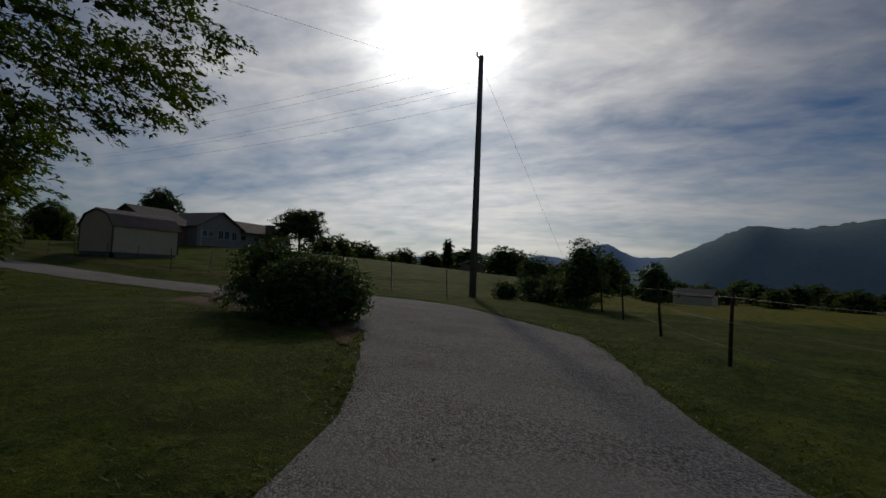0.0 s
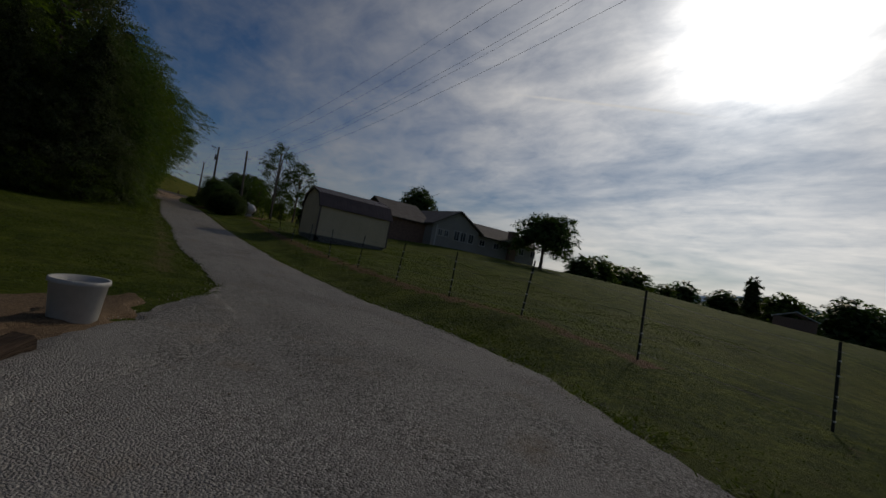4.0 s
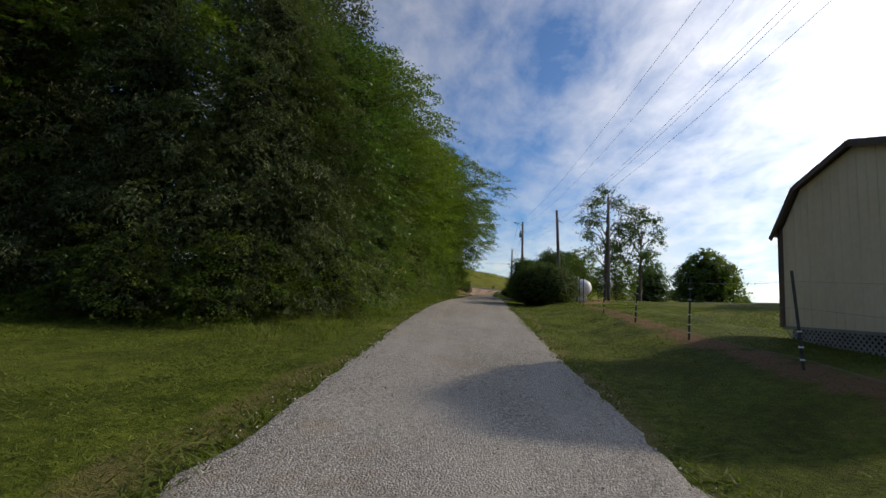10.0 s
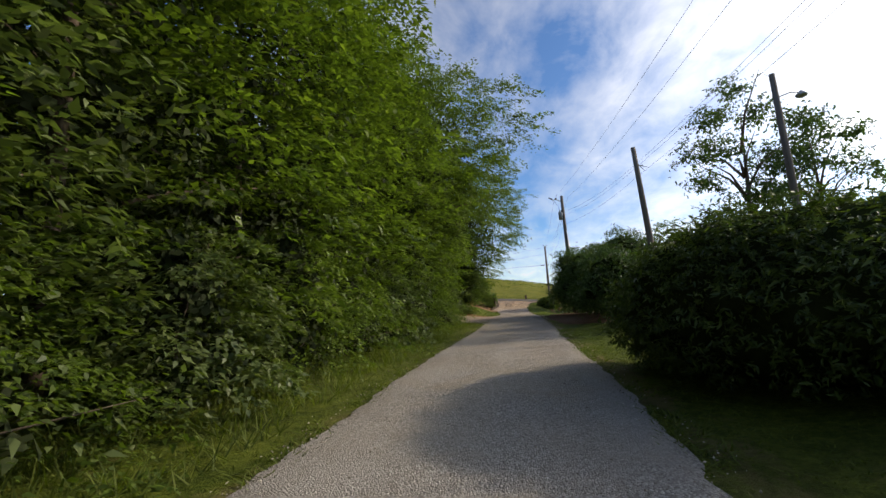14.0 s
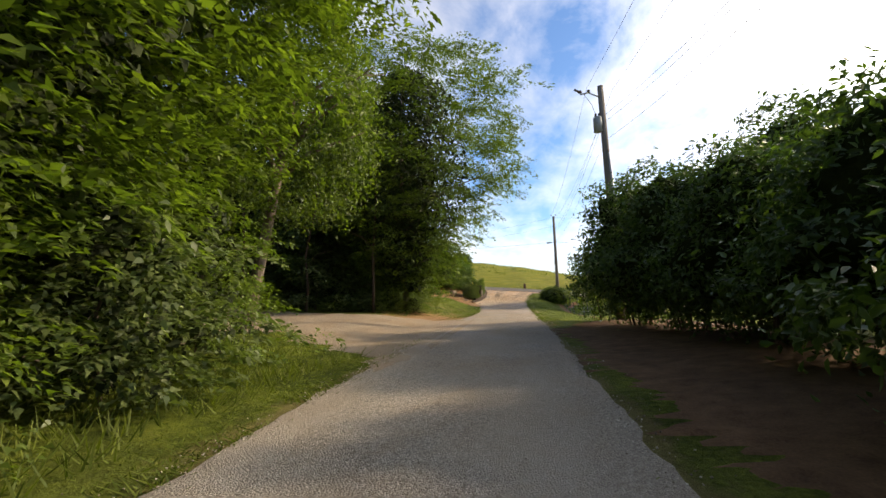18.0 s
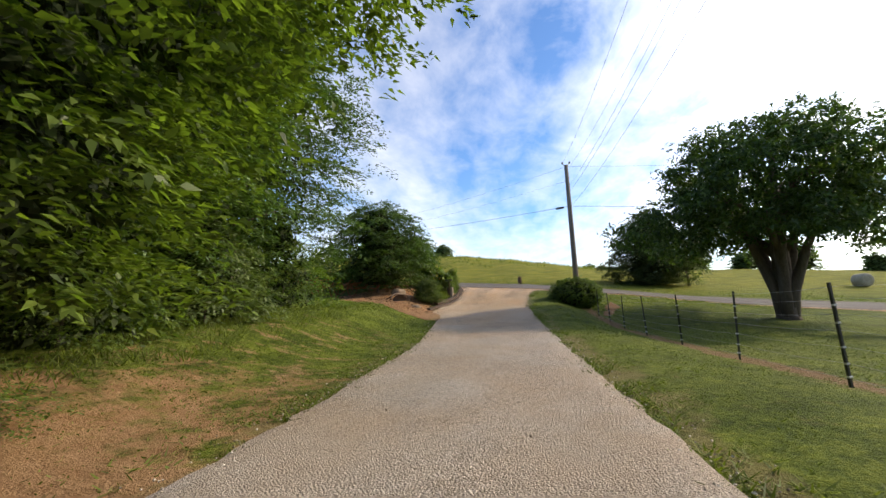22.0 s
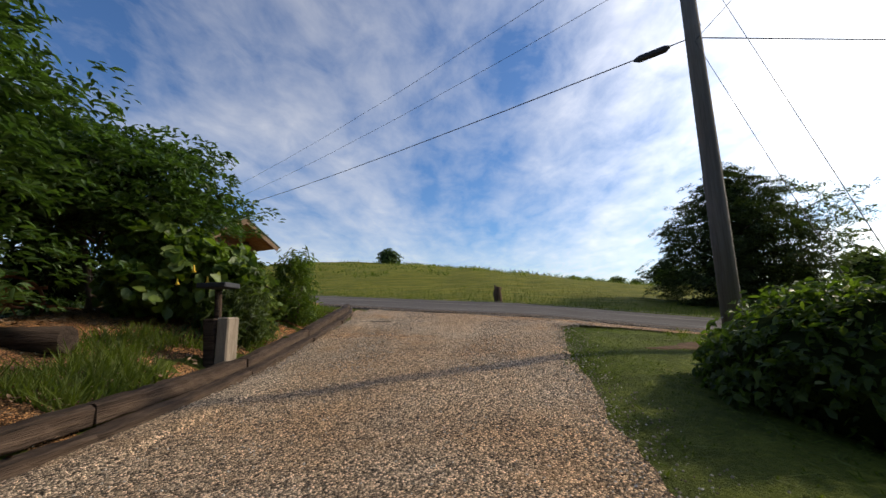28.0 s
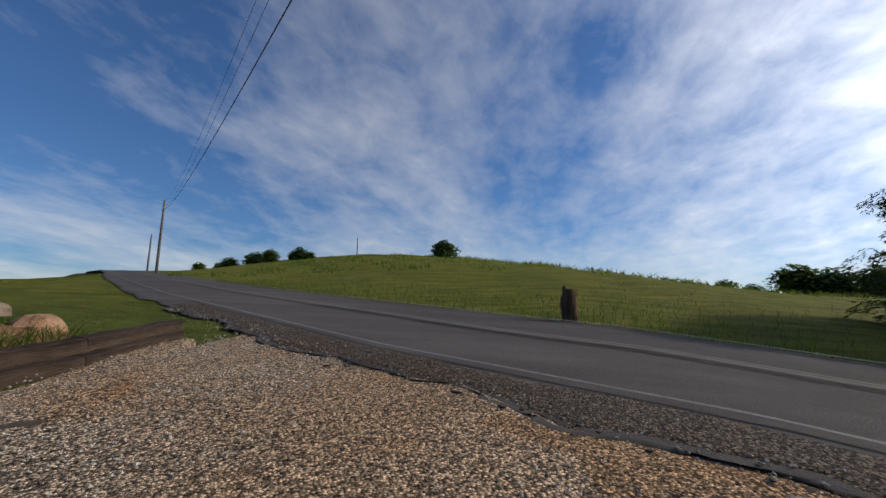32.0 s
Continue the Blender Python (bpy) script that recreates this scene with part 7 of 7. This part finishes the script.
# ---- bare earth, mulch ----
def patch(name, mat, label, points, lift=0.022, seed=0, rag=0.18, kind="structure"):
    """A thin irregular sheet of bare ground: rows of (x, y, half width) along its run."""
    rng = random.Random(seed)
    v, f = [], []
    run = []
    for (x0, y0, w0), (x1, y1, w1) in zip(points, points[1:]):
        n = max(2, int(math.hypot(x1 - x0, y1 - y0) / 0.12))
        run += [(x0 + (x1 - x0) * k / n, y0 + (y1 - y0) * k / n, w0 + (w1 - w0) * k / n) for k in range(n)]
    run.append(points[-1])
    cols = [-1, -0.9, -0.8, -0.7, -0.58, -0.4, -0.15, 0.15, 0.4, 0.58, 0.7, 0.8, 0.9, 1]
    sway = [rng.uniform(0, 6.28) for _ in range(4)]
    for k, (x, y, w) in enumerate(run):
        a, b = run[max(k - 1, 0)], run[min(k + 1, len(run) - 1)]
        dx, dy = b[0] - a[0], b[1] - a[1]
        ln = math.hypot(dx, dy) + 1e-6
        nx, ny = dy / ln, -dx / ln
        wl = w * (1 + rag * (0.7 * math.sin(k * 0.37 + sway[0]) + 0.5 * math.sin(k * 0.83 + sway[1]) + rng.uniform(-.3, .3)))
        wr = w * (1 + rag * (0.7 * math.sin(k * 0.31 + sway[2]) + 0.5 * math.sin(k * 0.94 + sway[3]) + rng.uniform(-.3, .3)))
        for c in cols:
            d = c * (wl if c < 0 else wr)
            px, py = x + nx * d, y + ny * d
            fall = max(0.0, abs(c) - 0.5) * 2
            v.append((px, py, gz(px, py) + lift + float(uneven(px, py)) * 0.7 - (lift + 0.035) * fall ** 1.6 + rng.uniform(-1, 1) * 0.022 * min(1.0, fall * 1.5)))
        if k:
            m = len(cols)
            for j in range(m - 1):
                f.append(((k - 1) * m + j, k * m + j, k * m + j + 1, (k - 1) * m + j + 1))
    tagged(new(name, mesh_from(name, v, f, [MAT[mat]], True)), label, "bare ground", kind=kind)


patch("dirt_patch", "dirt", "bare reddish earth round the tank and the bush", [(4.7, 27.5, .2), (5.4, 29.5, .6), (6.4, 31.5, .9), (7.4, 34.5, .9), (8.0, 37, .1)], 0.022, 1, 0.4)
patch("dirt_patch", "dirt", "bare earth below the round bush", [(4.9, 86.8, .1), (5.3, 88, .35), (5.8, 89.4, .4), (6.0, 90.6, .1)], 0.025, 2, 0.4)
patch("mulch_bed", "mulch", "brown mulched ground in the shade of the hedge", [(4.9, 42.4, .05), (4.9, 43.2, .9), (4.8, 44.4, 1.8), (4.7, 46, 2.8), (4.5, 49, 3.3), (4.4, 53, 3.4), (4.4, 58, 3.4), (4.8, 61, 2.8), (5.4, 64, 1.0)], 0.035, 3, 0.05)
patch("mulch_bed", "tan_bed", "tan pebbles and wood chips in the raised bed", [(-2.5, 80.9, .15), (-3.5, 82.3, .9), (-5.0, 84.2, 2.0), (-6.3, 86.5, 2.9), (-6.9, 89, 3.3), (-6.6, 92, 3.2), (-6.4, 95.5, 2.9), (-6.4, 98.6, 2.2)], 0.05, 4, 0.06)
patch("dirt_patch", "spur", "sandy bare earth and leaf litter at the track's mouth", [(-1.9, 50.6, .1), (-2.2, 52.6, .5), (-2.9, 54.3, 1.1), (-4.6, 55.4, 1.3), (-7.0, 56.2, .8)], 0.03, 10, 0.35)
patch("dirt_patch", "tan_bed", "sandy bare earth beside the bush bed", [(-5.4, -15.8, .1), (-4.7, -14.2, .9), (-4.0, -12.4, 1.5), (-3.4, -11.0, 1.0), (-2.8, -10.2, .2)], 0.035, 7, 0.15)
patch("soil_mound", "tan_bed", "low mound of sandy soil beside the bend", [(-3.8, -13.0, .1), (-3.3, -12.2, .4), (-2.95, -11.4, .5), (-2.8, -10.7, .35), (-2.7, -10.1, .1)], 0.085, 27, 0.4)
patch("gravel_spill", "gravel", "grey gravel spilling off the bend of the drive", [(-4.3, -16.2, .2), (-3.0, -14.0, .6), (-2.1, -12.2, .8), (-1.7, -10.6, .5), (-1.5, -9.4, .1)], 0.055, 17, 0.2)
patch("dirt_patch", "dirt", "orange bare earth on the lawn", [(3.6, 35.4, .4), (4.6, 37, .9), (5.6, 38.4, .5)], 0.03, 9, 0.3)
patch("dirt_patch", "mulch", "brown stony earth along the bush bed", [(-8.2, -20.3, .1), (-7.2, -19.6, .4), (-5.9, -18.8, .45), (-4.6, -17.8, .3), (-3.8, -16.6, .1)], 0.03, 11, 0.3)
patch("dirt_patch", "mulch", "bare earth and litter on the verge by the road", [(2.9, 93.2, .05), (3.3, 93.4, .22), (3.9, 93.8, .34), (4.5, 94.1, .25), (5.0, 94.3, .05)], 0.012, 12, 0.45)

patch("gravel_spill", "gravel", "coarse gravel banked against the bed's timbers", [(-3.3, 86.4, .1), (-3.05, 88.2, .3), (-2.85, 90.5, .35), (-2.8, 93.0, .35), (-2.8, 95.5, .4), (-3.0, 97.6, .4), (-3.4, 99.2, .3), (-3.6, 99.8, .1)], 0.05, 18, 0.08)
patch("mud_spot", "mud", "brown mud spots in the gravel beside the timbers", [(-2.8, 96.62, .05), (-2.55, 96.68, .17), (-2.3, 96.62, .15), (-2.0, 96.60, .05)], 0.047, 21, 0.3)
patch("mud_spot", "mud", "brown mud spots in the gravel beside the timbers", [(-2.65, 96.95, .05), (-2.45, 97.08, .16), (-2.2, 97.16, .05)], 0.047, 22, 0.3)
patch("mud_spot", "mud", "brown mud spots in the gravel beside the timbers", [(-3.0, 97.6, .05), (-2.78, 97.85, .18), (-2.55, 98.05, .05)], 0.047, 23, 0.3)
patch("dirt_patch", "dirt", "orange soil at the bed's corner beside the rocks", [(-6.2, 97.3, .1), (-5.4, 97.7, .3), (-4.7, 98.3, .35), (-4.2, 99.0, .35), (-3.9, 99.7, .2)], 0.09, 24, 0.3)

# ---- grass, stones and small plants ----
def blades(rng, x, y, h, width=0.012, lean=0.5):
    n = len(x)
    z = ground_z(x, y) + uneven(x, y) * 0.5 - 0.015
    a = rng.uniform(0, 2 * math.pi, n)
    hh = h * rng.uniform(0.5, 1.3, n)
    lx, ly = rng.normal(0, lean, n) * hh, rng.normal(0, lean, n) * hh
    wx, wy = np.cos(a) * width, np.sin(a) * width
    base = np.stack([x, y, z], -1)
    return np.stack([base + np.stack([-wx, -wy, 0 * z], -1), base + np.stack([wx, wy, 0 * z], -1),
                     base + np.stack([lx + wx * .25, ly + wy * .25, hh], -1), base + np.stack([lx - wx * .25, ly - wy * .25, hh], -1)], 1)


def scatter_grass():
    rng = np.random.default_rng(21)
    out = []
    # tufted verge on both sides, thinning with distance from the edge
    n = 230000
    s = rng.uniform(-36, 98.5, n)
    side = np.where(rng.random(n) < 0.5, -1, 1)
    d = rng.exponential(2.3, n) - 0.05
    # some of it creeps over the edge of the gravel
    d = np.where(rng.random(n) < 0.13, rng.normal(0.02, 0.10, n), d)
    mx, my, hw = drive_mid(s)
    ax, ay, _ = drive_mid(s - 0.6)
    bx, by, _ = drive_mid(s + 0.6)
    ln = np.hypot(bx - ax, by - ay) + 1e-9
    x = mx + (by - ay) / ln * side * (hw + d)
    y = my - (bx - ax) / ln * side * (hw + d)
    # clumps
    cl = np.sin(x * 3.1 + np.sin(y * 2.3)) * np.cos(y * 2.7 + np.sin(x * 1.9))
    keep = (cl > -0.35) & ~((x < -2.0) & (np.hypot((x + 3.9) * 0.8, (y - 65.2) * 0.55) + 0.4 * cl < 1.5)) & ~((x < -1.5) & (y > 56.2) & (y < 63.4)) & ~((x > 1.2) & (y > 44.5) & (y < 62.5)) & ~((x < -3) & (y > 82.5) & (y < 93)) & (on_drive(x, y) < 0.26) & (road_off(x, y) < -3.4) & ~((x > -5.4) & (x < -1.4) & (y > -15.6) & (y < -10.0)) & ~((x > -3.9) & (x < -1.0) & (y > 85) & (y < 99.5)) & ~((x > -6.0) & (x < -3.4) & (np.abs(y - 99.0 - (x + 4.2) * 0.62) < 0.35))
    x, y = x[keep], y[keep]
    h = 0.042 + 0.05 * (np.abs(d[keep]) < 0.4) * rng.random(len(x))
    out.append(blades(rng, x, y, h * 0.8, 0.012, 1.7))
    # thinner tufts over the open lawns
    for (x0, x1, y0, y1, n) in ((-17, -2.6, -9, 15, 80000), (4.6, 16, -12, 26, 60000), (4.6, 14, 64, 92, 16000), (-8, -2.5, 64, 84, 14000), (1.5, 9, 24, 44, 34000), (-20, -8, -26, -12, 9000), (-6.5, -2.3, 49, 56, 6000)):
        x, y = rng.uniform(x0, x1, n), rng.uniform(y0, y1, n)
        keep = (on_drive(x, y) < 0.0) & (np.sin(x * 1.7 + np.sin(y * 1.3)) * np.cos(y * 1.9) > -0.5) & (ground_z(x, y) < 3.4) | ((y > 60) & (on_drive(x, y) < 0.0) & (road_off(x, y) < -3.6))
        out.append(blades(rng, x[keep], y[keep], 0.034, 0.016, 1.9))
    # long grass in the bed by the timbers, under the woods and at the roadside
    for (x0, x1, y0, y1, n, hh) in ((-5.0, -3.6, 92.5, 99.0, 9000, 0.19), (-5.4, -2.9, 13, 53, 9000, 0.22), (-7.4, -5.0, 66, 80, 3500, 0.14), (4.0, 16, 90, 96.5, 6000, 0.12), (-4.9, -3.6, 89.2, 92.0, 3500, 0.22)):
        x, y = rng.uniform(x0, x1, n), rng.uniform(y0, y1, n)
        keep = (road_off(x, y) < -3.6) & (on_drive(x, y) < -0.25) & (np.sin(x * 2.9) * np.cos(y * 2.1) > -0.3)
        out.append(blades(rng, x[keep], y[keep], hh, 0.011, 0.6))
    x = rng.uniform(-20, 26, 9000)
    q = 3.0 + rng.exponential(2.5, 9000)
    y = road_y(x) + q
    out.append(blades(rng, x, y, 0.16, 0.012, 0.35))
    # weeds standing along the hill's brow
    x, y = rng.uniform(-34, 30, 9000), rng.uniform(128, 166, 9000)
    keep = np.sin(x * 0.9 + np.sin(y * 0.4)) * np.cos(y * 0.7) > 0.1
    out.append(blades(rng, x[keep], y[keep], 0.34, 0.05, 0.7))
    ob = new("grass", quads_mesh("grass", np.concatenate(out), [MAT["grass"]]))
    tagged(ob, "short green grass blades along the verges", "grass", kind="stuff")


def scatter_stones():
    rng = np.random.default_rng(22)
    n = 19000
    s = np.where(rng.random(n) < 0.4, rng.uniform(86, 98.8, n), rng.uniform(-36, 98.8, n))
    c = np.where(rng.random(n) < 0.6, rng.choice([-1, 1], n) * (0.98 + rng.normal(0, 0.10, n)), rng.uniform(-1, 1, n))
    # few lie on the dusty stretch
    c = np.where((s > 36) & (s < 78) & (np.abs(c) < 0.9) & (rng.random(n) < 0.75), np.sign(c) * (0.96 + rng.normal(0, 0.10, n)), c)
    x, y = drive_side(s, c)
    # gravel kicked onto the broken edge of the road
    m = 1200
    ex = rng.uniform(-5, 10, m)
    slope = (road_y(ex + 1.0) - road_y(ex - 1.0)) / 2
    d = -ROAD_HALF - 0.45 + rng.normal(0, 0.22, m)
    ln = np.sqrt(1 + slope * slope)
    # and the coarse stones of the drive's mouth
    g = 9000
    gx, gy = drive_side(rng.uniform(91.5, 98.6, g), rng.uniform(-0.98, 0.98, g))
    x, y = np.concatenate([x, ex - slope / ln * d, gx]), np.concatenate([y, road_y(ex) + d / ln, gy])
    z = ground_z(x, y) + np.where(np.arange(n + m + g) < n, 0.038, np.where(np.arange(n + m + g) < n + m, 0.056, 0.034))
    n = n + m + g
    r = rng.uniform(0.006, 0.016, n)
    octa = np.array([(1, 0, 0), (0, 1, 0), (-1, 0, 0), (0, -1, 0), (0, 0, 0.75), (0, 0, -0.75)], float)
    tri = np.array([(0, 1, 4), (1, 2, 4), (2, 3, 4), (3, 0, 4), (1, 0, 5), (2, 1, 5), (3, 2, 5), (0, 3, 5)])
    a = rng.uniform(0, 6.28, n)
    sh = rng.uniform(0.6, 1.2, (n, 6, 1))
    p = octa[None] * sh * r[:, None, None]
    q = p.copy()
    q[:, :, 0] = p[:, :, 0] * np.cos(a)[:, None] - p[:, :, 1] * np.sin(a)[:, None]
    q[:, :, 1] = p[:, :, 0] * np.sin(a)[:, None] + p[:, :, 1] * np.cos(a)[:, None]
    v = (q + np.stack([x, y, z], -1)[:, None, :]).reshape(-1, 3)
    f = (tri[None] + (np.arange(n) * 6)[:, None, None]).reshape(-1, 3)
    ob = new("loose_stones", mesh_from("loose_stones", v, f, [MAT["pebble"]]))
    tagged(ob, "loose pale stones scattered over the drive", "gravel", kind="stuff")


def scatter_crumbs():
    """Broken bits of asphalt along the road's near edge."""
    rng = np.random.default_rng(31)
    n = 70
    x = rng.uniform(-4.5, 11.0, n)
    slope = (road_y(x + 1.0) - road_y(x - 1.0)) / 2
    ln = np.sqrt(1 + slope * slope)
    d = -ROAD_HALF - 0.55 + rng.normal(0, 0.09, n)
    px, py = x - slope / ln * d, road_y(x) + d / ln
    bm = bmesh.new()
    for k in range(n):
        s = rng.uniform(0.010, 0.024)
        m = Matrix.Translation((px[k], py[k], gz(px[k], py[k]) + 0.05)) @ Matrix.Rotation(rng.uniform(0, 6.28), 4, "Z") @ Matrix.Rotation(rng.normal(0, 0.25), 4, "X") @ Matrix.Diagonal((s * rng.uniform(1, 2.2), s, s * 0.5, 1))
        bmesh.ops.create_icosphere(bm, subdivisions=1, radius=1.0, matrix=m)
    tagged(part("asphalt_crumbs", bm, "crumb", None), "dark broken crumbs along the asphalt's ragged edge", "rubble", kind="stuff")


def scatter_chips():
    """Wood chips and pebbles that litter the bed."""
    rng = np.random.default_rng(33)
    n = 5200
    y = rng.uniform(82.5, 98.5, n)
    x = rng.uniform(-9.5, -3.4, n)
    keep = (on_drive(x, y) < 0.15) & (x > -9.5 + 0.5 * np.abs(y - 90))
    x, y = x[keep], y[keep]
    z = ground_z(x, y) + uneven(x, y) * 0.7 + 0.055
    n = len(x)
    a, ln, w = rng.uniform(0, 6.28, n), rng.uniform(0.015, 0.05, n), rng.uniform(0.008, 0.02, n)
    dx, dy = np.cos(a) * ln, np.sin(a) * ln
    ex, ey = -np.sin(a) * w, np.cos(a) * w
    t = rng.normal(0, 0.012, (n, 4)) + 0.012
    v = np.stack([np.stack([x + i * dx + j * ex, y + i * dy + j * ey, z + t[:, k]], -1) for k, (i, j) in enumerate(((-1, -1), (1, -1), (1, 1), (-1, 1)))], 1)
    tagged(new("bed_litter", quads_mesh("bed_litter", v, [MAT["chip"]])), "brown wood chips and dry leaves scattered over the bed", "litter", kind="stuff")


def umbel(x, y, h, k):
    r = thing("white_umbel", "white flat-topped wild flower at the wood's verge", "flower", (x, y, gz(x, y)), 50 * k, "white wild flowers")
    part("stem", tube([(0, 0, 0), (0.02, 0.01, h * 0.6), (0.0, 0.03, h)], [0.006, 0.005, 0.004], 5), "grass", r)
    rng = np.random.default_rng(60 + k)
    cen = np.stack([rng.normal(0, 0.035, 30), rng.normal(0, 0.035, 30), h + rng.normal(0, 0.006, 30)], -1)
    part("flower_head", leaf_mesh("flower_head", leaf_quads(rng, cen, np.tile((0.2, -0.6, 1.0), (30, 1)), 0.022, 0.9), "sign_white"), None, r)


for k, (x, y, h) in enumerate(((-4.1, 22.0, .5), (-4.0, 22.4, .6), (-4.25, 22.2, .45), (-4.4, 21.6, .7), (-4.2, 23.1, .5), (-4.5, 20.9, .65))):
    umbel(x, y, h, k)


def scatter_flowers():
    rng = np.random.default_rng(23)
    c = np.array([(-4.0, 24.6, gz(-4.0, 24.6) + 1.5), (-4.1, 25.6, gz(-4.1, 25.6) + 1.2), (-4.2, 24.0, gz(-4.2, 24) + 1.35)])
    for k, p in enumerate(c):
        r = thing("wild_flowers", "small cluster of yellow-orange flowers in the undergrowth", "flowers", tuple(p), group="flowers in the undergrowth")
        for j in range(9):
            part("flower_head", leaf_mesh("flower_head", leaf_quads(rng, rng.normal(0, 0.12, (1, 3)) + rng.normal(0, 0.012, (3, 3)), np.tile((1.0, -0.5, 0.4), (3, 1)), 0.06, 0.8), "flower"), None, r)
    for k in range(14):
        a = k * 2.4
        p = (7.8 + 0.9 * math.cos(a) * (k / 14), 46.8 + 0.8 * math.sin(a) * (k / 14), gz(7.8, 46.8) + 1.08)
        r = thing("red_flower", "orange-red flower head on the low bush", "flower", p, group="red flowers on the bush")
        cen = rng.normal(0, 0.05, (8, 3))
        part("petal_cluster", leaf_mesh("petal_cluster", leaf_quads(rng, cen, np.tile((-0.5, -1.0, 0.6), (8, 1)), 0.08, 0.9), "flower_red"), None, r)
    for k, (x, y, h) in enumerate(((-4.35, 92.55, 1.0), (-4.15, 92.75, 0.86), (-4.0, 93.1, 0.80), (-4.5, 92.4, 1.15), (-3.95, 93.4, 1.02), (-4.7, 92.3, 0.9))):
        r = thing("lily_flower", "orange trumpet flower hanging on the vine mass", "flower", (x, y, gz(x, y) + h), 40 * k, "trumpet flowers on the vine")
        part("trumpet", lathe([(0.008, 0.0), (0.014, -0.04), (0.022, -0.09), (0.045, -0.12)], 8), "flower", r)
        part("stalk", tube([(0, 0, 0), (-0.02, 0.02, 0.05), (-0.06, 0.06, 0.04)], 0.004, 5), "grass", r)



scatter_grass()
scatter_stones()
scatter_crumbs()
scatter_chips()
scatter_flowers()
